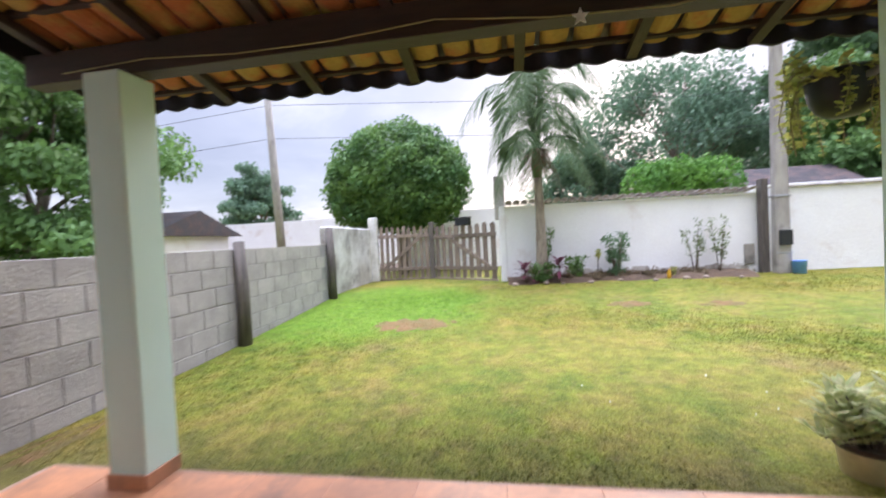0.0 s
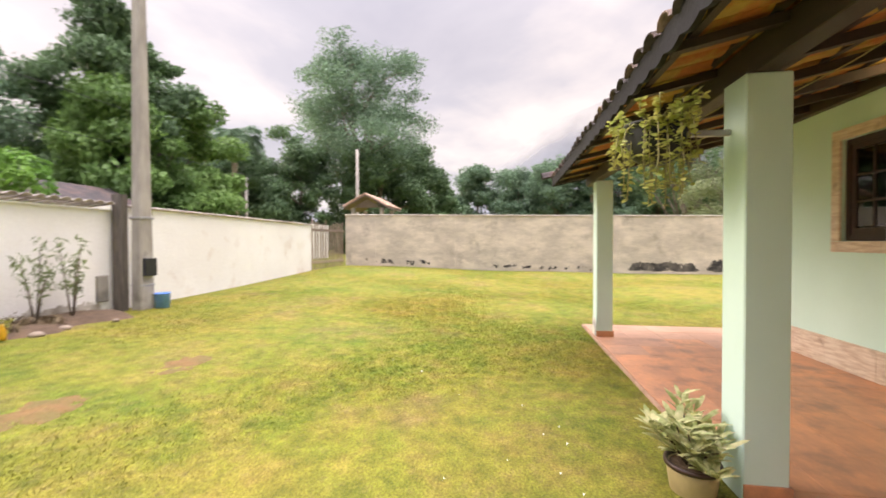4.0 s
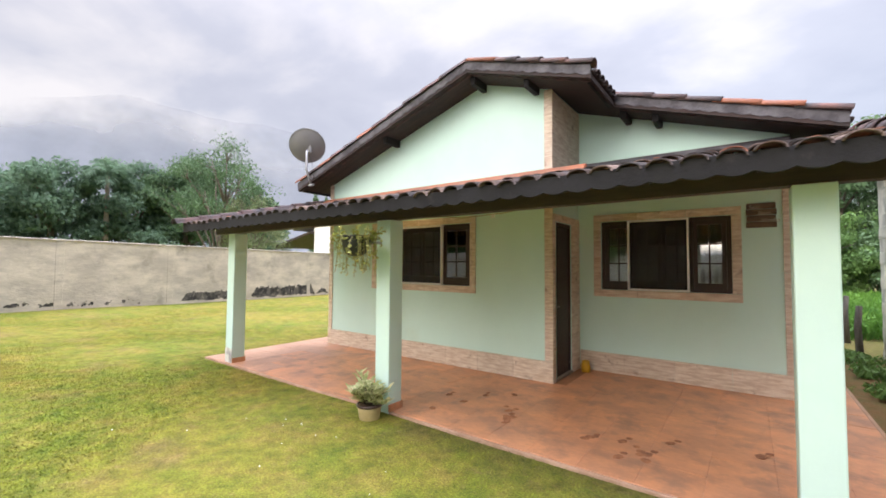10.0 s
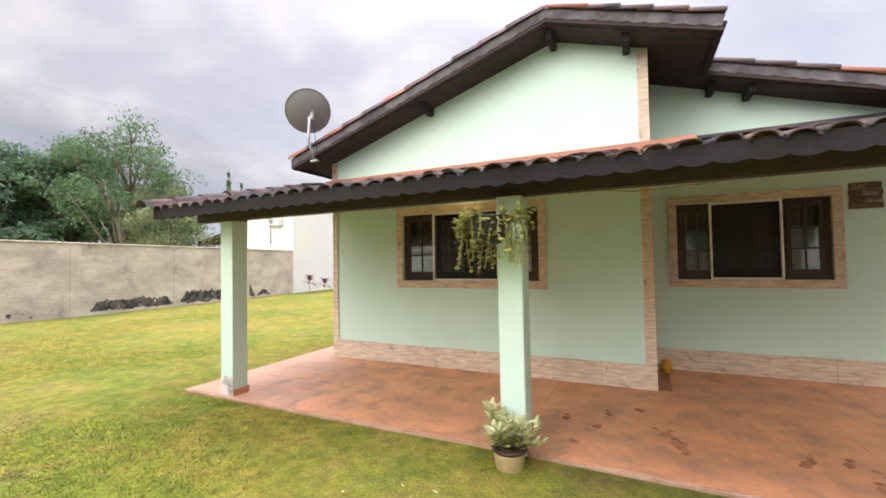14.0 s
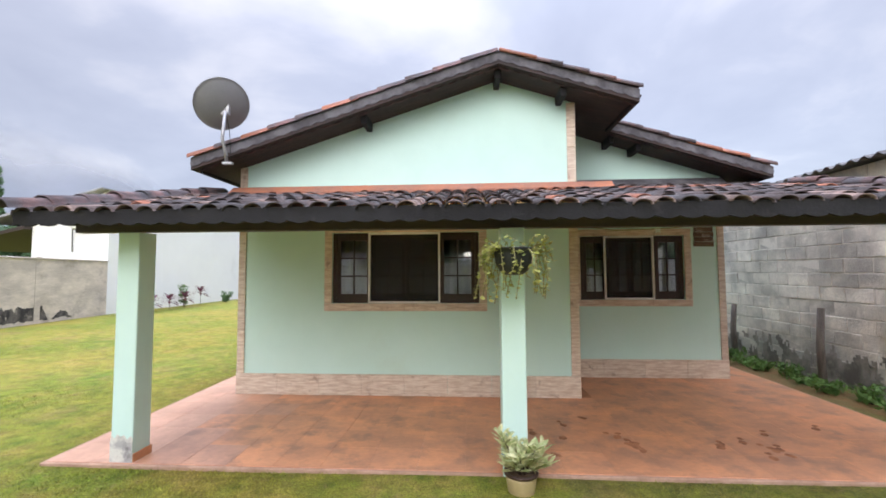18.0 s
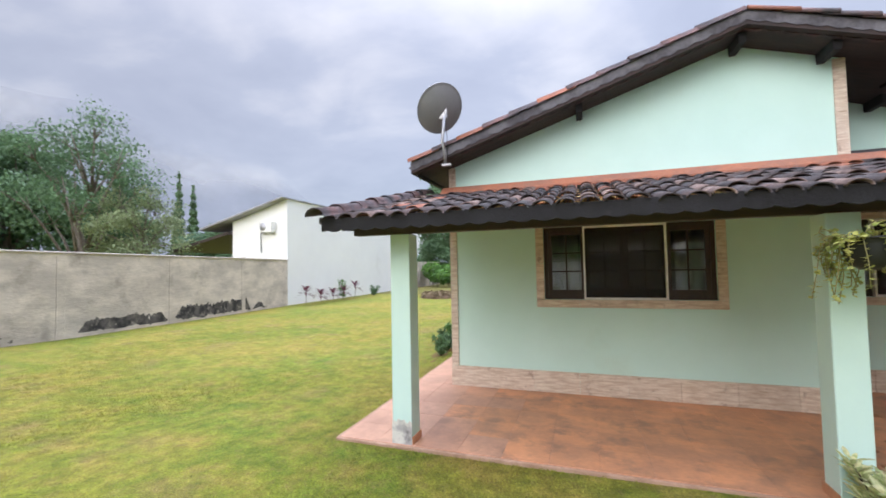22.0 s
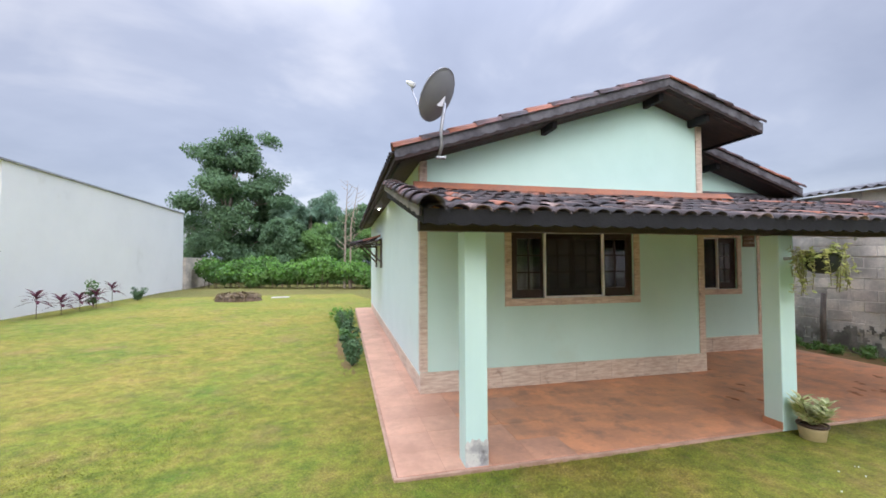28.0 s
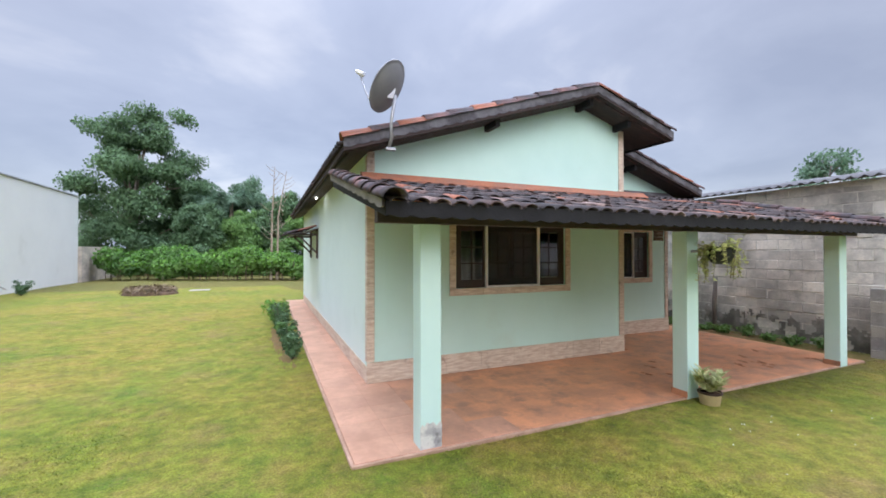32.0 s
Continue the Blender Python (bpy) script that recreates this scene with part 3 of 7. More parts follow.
tagged(boxed("ceiling", X_NOTCH + WALL, X_LEFT - WALL, Y_WING - WALL, -WALL, 2.75, 2.79, INSIDE, bevel=0), "plain dim room ceiling", "ceiling", kind="structure")


# ---- stone-look cladding: plinth, corner strips, window and door surrounds ----
def cladding(name, axis, at, out, u0, u1, z0, z1, long=0.58, thick=0.018, label="beige stone-strip cladding"):
    """Cladding tiles on the plane axis=at, standing out by thick in the direction out (+1 or -1)."""
    e = thing(name, ((u0 if axis == "y" else at), (at if axis == "y" else u0), z0), label, "cladding", kind="structure")
    n = max(1, round((u1 - u0) / long))
    rows = max(1, round((z1 - z0) / long))
    for i in range(n):
        for j in range(rows):
            a, b = u0 + (u1 - u0) * i / n + 0.0012, u0 + (u1 - u0) * (i + 1) / n - 0.0012
            c, d = z0 + (z1 - z0) * j / rows + 0.0012, z0 + (z1 - z0) * (j + 1) / rows - 0.0012
            p, q = sorted((at + out * 0.001, at + out * thick))
            if axis == "y":
                boxed("cladding_tile", a, b, p, q, c, d, CLADDING, e, bevel=0.003)
            else:
                boxed("cladding_tile", p, q, a, b, c, d, CLADDING, e, bevel=0.003)
    return e


T = 0.10
PL = 0.33
cladding("plinth_trim", "y", 0.0, 1, X_NOTCH - 0.018, X_LEFT + 0.018, SLAB, PL, thick=0.022, label="beige stone-strip plinth along the front wall")
cladding("plinth_trim", "y", Y_WING, 1, X_RIGHT - 0.018, X_NOTCH - 0.02, SLAB, PL, thick=0.022, label="beige stone-strip plinth of the recessed wall")
cladding("plinth_trim", "x", X_LEFT, 1, -9.9, -0.002, SLAB, PL - 0.06, thick=0.014, label="terracotta-beige plinth along the side wall")
cladding("corner_trim", "y", 0.0, 1, X_LEFT - 0.085, X_LEFT + 0.014, PL + 0.002, roof_under(4.35), thick=0.018, label="beige stone strip on the house corner")
cladding("corner_trim", "x", X_LEFT, 1, -0.09, -0.001, PL + 0.002, roof_under(4.42) - 0.03, thick=0.014, label="beige stone strip on the house corner")
cladding("corner_trim", "y", 0.0, 1, X_NOTCH - 0.018, X_NOTCH + 0.095, PL + 0.002, roof_under(X_NOTCH), thick=0.018, label="beige stone strip beside the entrance")
cladding("corner_trim", "x", X_NOTCH, -1, Y_WING + 0.005, -0.001, 2.76, roof_under(X_NOTCH) - 0.02, thick=0.016, label="beige stone cladding above the porch roof")
cladding("corner_trim", "y", Y_WING, 1, X_RIGHT - 0.014, X_RIGHT + 0.085, PL + 0.002, 2.62, thick=0.018, label="beige stone strip on the outer corner")


def surround(at, u0, u1, z0, z1, label):
    for nm, a, b, c, d in (("window_trim", u0 - T, u1 + T, z0 - T, z0), ("window_trim", u0 - T, u1 + T, z1, z1 + T),
                           ("window_trim", u0 - T, u0, z0 + 0.001, z1 - 0.001), ("window_trim", u1, u1 + T, z0 + 0.001, z1 - 0.001)):
        cladding(nm, "y", at, 1, a, b, c, d, thick=0.02, label=label)


surround(0.0, *W1, "beige stone strip framing the wide window")
surround(Y_WING, *W2, "beige stone strip framing the recessed window")
cladding("door_trim", "x", X_NOTCH, -1, DOOR[1] + 0.002, -0.001, SLAB, 2.22, thick=0.016, label="beige stone strip beside the door")
cladding("door_trim", "x", X_NOTCH, -1, Y_WING + 0.02, DOOR[0] - 0.002, SLAB, 2.22, thick=0.016, label="beige stone strip beside the door")
cladding("door_trim", "x", X_NOTCH, -1, DOOR[0], DOOR[1], 2.122, 2.22, thick=0.016, label="beige stone strip over the door")


# ---- windows: brown frames with small panes, and a white-framed insect screen in the middle ----
def window(name, at, u0, u1, z0, z1, screen, label):
    w = thing(name, ((u0 + u1) / 2, at - 0.05, z0), label, "window", kind="structure")
    y0, y1 = at - 0.11, at - 0.03
    fr = 0.05
    fb = bmesh.new()
    box(fb, u0 + .002, u1 - .002, y0, y1, z0 + .002, z0 + fr), box(fb, u0 + .002, u1 - .002, y0, y1, z1 - fr, z1 - .002)
    box(fb, u0 + .002, u0 + fr, y0, y1, z0 + fr, z1 - fr), box(fb, u1 - fr, u1 - .002, y0, y1, z0 + fr, z1 - fr)
    part("window_frame", fb, FRAME_WOOD, w, "varnished dark brown wooden frame")
    n = 4
    a0, a1 = u0 + fr, u1 - fr
    wd = (a1 - a0) / n
    for k in range(n):
        p, q = a0 + k * wd, a0 + (k + 1) * wd
        yy = (y0 + 0.01, y0 + 0.04) if k in (1, 2) else (y0 + 0.042, y0 + 0.072)
        sb = bmesh.new()
        st = 0.05
        for d in ((p + .003, p + st, z0 + fr, z1 - fr), (q - st, q - .003, z0 + fr, z1 - fr), (p + st, q - st, z0 + fr, z0 + fr + 0.07), (p + st, q - st, z1 - fr - st, z1 - fr)):
            box(sb, d[0], d[1], *yy, d[2], d[3])
        sash = part("sash", sb, FRAME_WOOD, w)
        gx, gz0, gz1 = (p + q) / 2, z0 + fr + 0.07, z1 - fr - st
        mb = bmesh.new()
        box(mb, gx - 0.009, gx + 0.009, yy[0] + .004, yy[1] - .004, gz0, gz1)
        for r in (1, 2):
            zz = gz0 + (gz1 - gz0) * r / 3
            box(mb, p + st, q - st, yy[0] + .005, yy[1] - .005, zz - 0.009, zz + 0.009)
        link_ob = part("glazing_bar", mb, FRAME_WOOD, sash)
        for c in range(2):
            for r in range(3):
                xa, xb = (p + st, gx - 0.009) if c == 0 else (gx + 0.009, q - st)
                za, zb = gz0 + (gz1 - gz0) * r / 3 + 0.009, gz0 + (gz1 - gz0) * (r + 1) / 3 - 0.009
                ym = (yy[0] + yy[1]) / 2
                g = boxed("pane", xa, xb, ym - 0.002, ym + 0.002, za, zb, GLASS, sash, bevel=0)
                g.visible_shadow = False
    s0, s1 = screen
    fb = bmesh.new()
    ya, yb = at - 0.026, at + 0.024
    e = 0.022
    for d in ((s0, s1, z0 + 0.004, z0 + 0.004 + e), (s0, s1, z1 - e - 0.004, z1 - 0.004), (s0, s0 + e, z0 + 0.004 + e, z1 - e - 0.004), (s1 - e, s1, z0 + 0.004 + e, z1 - e - 0.004)):
        box(fb, d[0], d[1], ya, yb, d[2], d[3])
    sf = part("screen_frame", fb, WHITE_METAL, w, "white aluminium frame of the insect screen")
    boxed("screen_mesh", s0 + e, s1 - e, at - 0.020, at - 0.017, z0 + 0.004 + e, z1 - e - 0.004, SCREEN_MESH, sf, "dark fine insect mesh", bevel=0)
    boxed("window_sill", u0 + .002, u1 - .002, at - WALL + .01, at - 0.115, z0 + .001, z0 + 0.012, INSIDE, w, bevel=0)
    return w


def screen_material():
    m = bpy.data.materials.new("see_through_mesh")
    m.use_nodes = True
    n, l = m.node_tree.nodes, m.node_tree.links
    b = n["Principled BSDF"]
    b.inputs["Base Color"].default_value, b.inputs["Roughness"].default_value = (0.035, 0.034, 0.036, 1), 0.8
    t, mx = n.new("ShaderNodeBsdfTransparent"), n.new("ShaderNodeMixShader")
    mx.inputs[0].default_value = 0.5
    l.new(t.outputs[0], mx.inputs[1]), l.new(b.outputs[0], mx.inputs[2])
    l.new(mx.outputs[0], n["Material Output"].inputs[0])
    return m


SCREEN_MESH = screen_material()
window("window_1", 0.0, *W1, (1.72, 2.66), "wide brown-framed window of small panes with a white-framed screen")
window("window_2", Y_WING, *W2, (-1.43, -0.70), "brown-framed window of small panes with a white-framed screen")



def curtain(u0, u1, y, z0, z1):
    """A thin gathered cloth hanging in folds."""
    n = int((u1 - u0) / 0.012)
    bm = bmesh.new()
    rows_ = []
    for q in (0.0, 0.003):
        for z in (z0, z1):
            rows_.append([bm.verts.new((u0 + (u1 - u0) * k / n, y + q + 0.014 * math.sin(k * 0.55) + 0.006 * math.sin(k * 0.23), z)) for k in range(n + 1)])
    a, b, c, d = rows_
    for k in range(n):
        bm.faces.new((a[k], a[k + 1], b[k + 1], b[k])), bm.faces.new((c[k + 1], c[k], d[k], d[k + 1]))
        bm.faces.new((b[k], b[k + 1], d[k + 1], d[k])), bm.faces.new((a[k + 1], a[k], c[k], c[k + 1]))
    tagged(part("curtain", bm, CURTAIN, smooth=True), "thin pale curtain hanging in folds behind the panes", "curtain", "window curtains")


curtain(2.72, 3.2, -0.22, 1.0, 2.3)
curtain(1.16, 1.6, -0.22, 1.0, 2.3)
curtain(-0.72, -0.30, Y_WING - 0.22, 1.0, 2.3)
curtain(-1.95, -1.5, Y_WING - 0.22, 1.0, 2.3)

# ---- entrance door, seen edge-on in the recess ----
door = thing("door_1", (X_NOTCH + 0.08, -0.4, SLAB), "dark reddish-brown wooden entrance door standing ajar", "door", kind="structure")
fb = bmesh.new()
x0, x1 = X_NOTCH + 0.01, X_NOTCH + 0.13
box(fb, x0, x1, DOOR[0] + .002, DOOR[0] + 0.04, SLAB, 2.118), box(fb, x0, x1, DOOR[1] - 0.04, DOOR[1] - .002, SLAB, 2.118), box(fb, x0, x1, DOOR[0] + 0.04, DOOR[1] - 0.04, 2.07, 2.118)
part("door_frame", fb, FRAME_WOOD, door, "dark brown wooden door frame")
leafbm = bmesh.new()
box(leafbm, X_NOTCH + 0.03, X_NOTCH + 0.065, DOOR[0] + 0.042, DOOR[1] - 0.042, SLAB + 0.02, 2.066)
leaf_ob = part("door_leaf", leafbm, DARK_WOOD, door, "dark panelled door leaf")
for z0, z1 in ((0.2, 0.75), (0.85, 1.4), (1.5, 1.98)):
    boxed("door_panel", X_NOTCH + 0.022, X_NOTCH + 0.030, DOOR[0] + 0.12, DOOR[1] - 0.12, z0, z1, DARK_WOOD, leaf_ob, bevel=0.003)
boxed("door_handle", X_NOTCH - 0.02, X_NOTCH + 0.03, DOOR[1] - 0.12, DOOR[1] - 0.1, 1.0, 1.02, STEEL, leaf_ob, "metal lever handle")
boxed("door_sill", X_NOTCH - 0.02, X_NOTCH + WALL, DOOR[0], DOOR[1], SLAB - 0.001, SLAB + 0.03, STONE, door, "pale stone threshold")

# ---- porch columns ----
COL = 0.195
COLS = ((4.29, 1.94), (1.0, 1.99), (-2.33, 1.99))
P_TOP = 2.002
for i, (cx, Y_COL) in enumerate(COLS):
    lab = ("pale mint square porch column with peeled plaster at its foot", "pale mint square porch column with a basket hung on it",
           "pale mint square porch column on a terracotta base")[i]
    col = thing("porch_column", (cx, Y_COL - COL / 2, SLAB), lab, "column", "porch columns")
    boxed("shaft", cx - COL / 2, cx + COL / 2, Y_COL - COL, Y_COL, SLAB - 0.02, P_TOP, MINT_PALE, col, bevel=0.006)
    for nm, d in (("base_tile", (cx - COL / 2 - 0.012, cx - COL / 2 - 0.001, Y_COL - COL - 0.01, Y_COL)), ("base_tile", (cx + COL / 2 + 0.001, cx + COL / 2 + 0.012, Y_COL - COL - 0.01, Y_COL)),
                  ("base_tile", (cx - COL / 2, cx + COL / 2, Y_COL - COL - 0.012, Y_COL - COL - 0.001))):
        if i == 0 and d[0] > cx:
            continue
        boxed(nm, *d, SLAB, SLAB + 0.07, FLOOR_TILE, col, "terracotta skirting tile", bevel=0.002)
    if i == 0:
        bm = bmesh.new()
        pts = [(-.10, 0), (.10, 0), (.10, .20), (.085, .235), (.06, .215), (.04, .25), (.01, .232), (-.02, .245), (-.05, .21), (-.08, .238), (-.10, .22)]
        a = [bm.verts.new((cx + u, Y_COL + 0.0015, SLAB + z - 0.02)) for u, z in pts]
        b = [bm.verts.new((cx + u, Y_COL + 0.004, SLAB + z - 0.02)) for u, z in pts]
        bm.faces.new(a), bm.faces.new(b[::-1])
        for k in range(len(pts)):
            bm.faces.new((a[k], a[(k + 1) % len(pts)], b[(k + 1) % len(pts)], b[k]))
        part("peeled_patch", bm, PEELED, col, "bare stained plaster where the paint has peeled")


# ---- roofs of barrel tiles ----
def barrel(length, r0, r1, thick=0.012, seg=7, channel=False, high=0.8):
    """A half-round tile along +y, arched up; r0 at its upper end, r1 at the lower. A channel tile is the same upside down."""
    vs, fs = [], []
    for y, r in ((0.0, r0), (length, r1)):
        for rr in (r, r - thick):
            for k in range(seg + 1):
                a = math.pi * k / seg
                vs.append((rr * math.cos(a), y, (rr * math.sin(a) * high) * (-1 if channel else 1)))
    n = seg + 1
    for k in range(seg):
        fs.append((k, k + 1, 2 * n + k + 1, 2 * n + k))
        fs.append((n + k + 1, n + k, 3 * n + k, 3 * n + k + 1))
        fs.append((2 * n + k, 2 * n + k + 1, 3 * n + k + 1, 3 * n + k))
        fs.append((k + 1, k, n + k, n + k + 1))
    for s in (0, n - 1):
        fs.append((s, 2 * n + s, 3 * n + s, n + s))
    return vs, fs


def joined(name, shape, mats, mat, parent, label=""):
    """Many copies of one shape as one mesh."""
    vs, fs = shape
    V = np.array(vs)
    allv, allf = [], []
    for i, m in enumerate(mats):
        M = np.array(m)
        allv.append(V @ M[:3, :3].T + M[:3, 3])
        allf += [tuple(q + i * len(vs) for q in f) for f in fs]
    ob = link(name, mesh_of(name, np.concatenate(allv), allf, mat, False), parent, label)
    ob["kind"] = "stuff"
    return ob


def slope_pose(x, y, z, heading, fall, jit=0.0):
    """Local +y runs down the slope: heading is its compass turn, fall its degrees."""
    return pose(x, y, z, 0, 0, heading + random.uniform(-jit, jit)) @ pose(0, 0, 0, -fall + random.uniform(-jit, jit) * 0.6, random.uniform(-jit, jit), 0)


BIG_COVER = barrel(0.46, 0.088, 0.10)
COVER = barrel(0.46, 0.060, 0.072, high=0.6)
CHANNEL = barrel(0.46, 0.078, 0.066, channel=True, high=0.5)
cover_mesh = mesh_of("roof_tile", *COVER, ROOF_TILE, True)
cover_new = mesh_of("roof_tile", *COVER, ROOF_TILE_NEW, True)
cover_worn = mesh_of("roof_tile", *COVER, ROOF_TILE_WORN, True)
verge_mesh = mesh_of("verge_tile", *BIG_COVER, VERGE_TILE, True)
verge_new = mesh_of("verge_tile", *BIG_COVER, ROOF_TILE_NEW, True)

# porch lean-to
PR = dict(x0=-2.78, x1=4.72, y0=0.02, y1=2.42, top0=2.745, top1=2.165)
fall = math.degrees(math.atan2(PR["top0"] - PR["top1"], PR["y1"] - PR["y0"]))
slope = (PR["top0"] - PR["top1"]) / (PR["y1"] - PR["y0"])


def porch_top(y):
    return PR["top0"] - slope * (y - PR["y0"])


PALE_BED = material("pale_verge_mortar", (0.36, 0.33, 0.31), 0.9, (0.24, 0.22, 0.21), 5, fine=30, bump=0.4)
porch_roof = thing("porch_roof", (1.0, 1.2, 2.1), "weathered clay-tile lean-to porch roof on dark timber", "roof", kind="structure")
cols = 47
step = (PR["x1"] - PR["x0"]) / (cols - 1)
rows = 7
gap = (PR["y1"] - PR["y0"] - 0.44) / (rows - 1)
rng = random.Random(5)
chan = []
for c in range(cols):
    x = PR["x0"] + c * step
    for r in range(rows):
        y = PR["y0"] + r * gap + rng.uniform(-0.01, 0.01)
        z = porch_top(y) - 0.062 + rng.uniform(-0.006, 0.006)
        fresh = (r == 0 and rng.random() < 0.6) or rng.random() < 0.02
        link("roof_tile", cover_new if fresh else (cover_worn if rng.random() < 0.14 else cover_mesh), porch_roof, at=Matrix.Translation(-Vector(porch_roof.location)) @ slope_pose(x, y, z, 0, fall - 1.6, 1.6))
        if c < cols - 1:
            chan.append(slope_pose(x + step / 2, y - 0.06, z - 0.005, 0, fall - 1.2, 0.6))
joined("channel_tiles", CHANNEL, chan, TILE_UNDER, porch_roof, "clay channel tiles, orange-brown underneath")
# verge rows laid down both sides
for xx in (PR["x1"] + 0.075, PR["x0"] - 0.075):
    for r in range(8):
        y = -0.2 + r * 0.328
        link("verge_tile", verge_mesh, porch_roof, at=Matrix.Translation(-Vector(porch_roof.location)) @ slope_pose(xx, y, porch_top(y) - 0.03, 0, fall - 2.5, 1.2))
for xx in (PR["x1"] + 0.11, PR["x0"] - 0.13):
    bm = bmesh.new()
    for z_off, w in ((0.0, 0.02),):
        n = 44
        lo, hi = [], []
        for q in (xx, xx + w):
            rowa, rowb = [], []
            for k in range(n + 1):
                y = -0.18 + 2.58 * k / n
                rowa.append(bm.verts.new((q, y, porch_top(y) - 0.03)))
                rowb.append(bm.verts.new((q, y, porch_top(y) - 0.085 - 0.022 * abs(math.sin(math.pi * k / 4)))))
            lo.append(rowb), hi.append(rowa)
        for k in range(n):
            bm.faces.new((hi[0][k], hi[0][k + 1], lo[0][k + 1], lo[0][k]))
            bm.faces.new((hi[1][k + 1], hi[1][k], lo[1][k], lo[1][k + 1]))
            bm.faces.new((hi[0][k + 1], hi[0][k], hi[1][k], hi[1][k + 1]))
            bm.faces.new((lo[0][k], lo[0][k + 1], lo[1][k + 1], lo[1][k]))
    part("verge_bed", bm, PALE_BED, porch_roof, "pale scalloped mortar under the verge tiles")
    inner = xx - 0.035 if xx > 0 else xx + 0.035
    prism("verge_board", [(-0.18, porch_top(-0.18) - 0.06), (2.40, porch_top(2.40) - 0.06), (2.40, porch_top(2.40) - 0.155), (-0.18, porch_top(-0.18) - 0.19)], "x", inner, inner + 0.02, BLACK_WOOD, porch_roof, "dark verge board")


def wave_board(name, x0, x1, y, z_top, z_low, parent, pitch_x, depth=0.022, thick=0.025, mat=BLACK_WOOD, label=""):
    """A board along x whose lower edge runs in scallops."""
    n = int((x1 - x0) / pitch_x * 6)
    bm = bmesh.new()
    grid = []
    for q in (y, y + thick):
        t, b = [], []
        for k in range(n + 1):
            x = x0 + (x1 - x0) * k / n
            t.append(bm.verts.new((x, q, z_top)))
            b.append(bm.verts.new((x, q, z_low + depth * (1 - abs(math.sin(math.pi * (x - x0) / pitch_x))))))
        grid.append((t, b))
    (t0, b0), (t1, b1) = grid
    for k in range(n):
        bm.faces.new((t0[k], t0[k + 1], b0[k + 1], b0[k])), bm.faces.new((t1[k + 1], t1[k], b1[k], b1[k + 1]))
        bm.faces.new((t0[k + 1], t0[k], t1[k], t1[k + 1])), bm.faces.new((b0[k], b0[k + 1], b1[k + 1], b1[k]))
    return part(name, bm, mat, parent, label)


wave_board("fascia_board", PR["x0"] - 0.1, PR["x1"] + 0.1, 2.385, porch_top(2.385) - 0.045, 2.008, porch_roof, step, label="dark fascia board with a scalloped lower edge")
boxed("eave_beam", PR["x0"] - 0.05, PR["x1"] + 0.05, 1.86, 1.96, P_TOP + 0.001, porch_top(1.9) - 0.14, DARK_WOOD, porch_roof, "dark timber beam on the columns")
boxed("wall_plate", X_NOTCH, PR["x1"], 0.004, 0.07, porch_top(0.05) - 0.24, porch_top(0.05) - 0.14, DARK_WOOD, porch_roof)
for k in range(14):
    x = PR["x0"] + 0.12 + k * (PR["x1"] - PR["x0"] - 0.24) / 13
    m = Matrix.Translation((x, 0, 0))
    yb = Y_WING if x < X_NOTCH else 0.0
    prism("rafter", [(yb + 0.004, porch_top(yb) - 0.205), (2.385, porch_top(2.385) - 0.16), (2.385, porch_top(2.385) - 0.125), (yb + 0.004, porch_top(yb) - 0.125)], "x", x - 0.025, x + 0.025, DARK_WOOD, porch_roof)
for k in range(8):
    y = 0.12 + k * 0.31
    boxed("batten", PR["x0"], PR["x1"], y, y + 0.035, porch_top(y) - 0.123, porch_top(y) - 0.10, DARK_WOOD, porch_roof, bevel=0)
# the strip of the same roof that covers the entrance recess
tagged(prism("recess_roof", [(Y_WING, porch_top(Y_WING) - 0.08), (0.03, porch_top(0.0) - 0.08), (0.03, porch_top(0.0) - 0.11), (Y_WING, porch_top(Y_WING) - 0.11)], "x", PR["x0"], X_NOTCH - 0.02, TILE_UNDER), "clay tile roof over the entrance recess", "roof", kind="structure")
extra = []
for c in range(17):
    for r in range(3):
        x, y = PR["x0"] + c * step, Y_WING + 0.02 + r * 0.36
        if x < X_NOTCH - 0.1:
            extra.append(slope_pose(x, y, porch_top(y) - 0.075, 0, fall - 1.6, 1.4))
joined("upper_tiles", COVER, extra, ROOF_TILE, porch_roof, "weathered clay tiles over the recess")

VERGE_MORTAR = material("verge_mortar", (0.155, 0.15, 0.168), 0.95, (0.075, 0.07, 0.08), 3.5, (0.4, 0.6), fine=25, fine_amount=0.25, bump=0.5)
UNDER_ROW = material("dull_tile_edge", (0.10, 0.055, 0.055), 0.95, (0.045, 0.035, 0.038), 4, fine=30, bump=0.4)
FILLET = material("orange_clay_mortar", (0.48, 0.185, 0.105), 0.9, (0.36, 0.17, 0.12), 4, fine=25, fine_amount=0.2, bump=0.5)
o = [(0.003, porch_top(0.0) + 0.045), (0.045, porch_top(0.0) + 0.038), (0.16, porch_top(0.16) - 0.012), (0.16, porch_top(0.16) - 0.05), (0.003, porch_top(0.0) - 0.03)]
prism("wall_fillet", o, "x", X_NOTCH - 0.45, X_LEFT + 0.1, FILLET, porch_roof, "orange clay mortar sealing the roof to the wall", bevel=0.006)
prism("wall_fillet", [(q + Y_WING, z - slope * Y_WING * 0.98) for q, z in o], "x", X_RIGHT, X_NOTCH - 0.02, VERGE_MORTAR, porch_roof, "grey mortar sealing the roof to the wall", bevel=0.006)

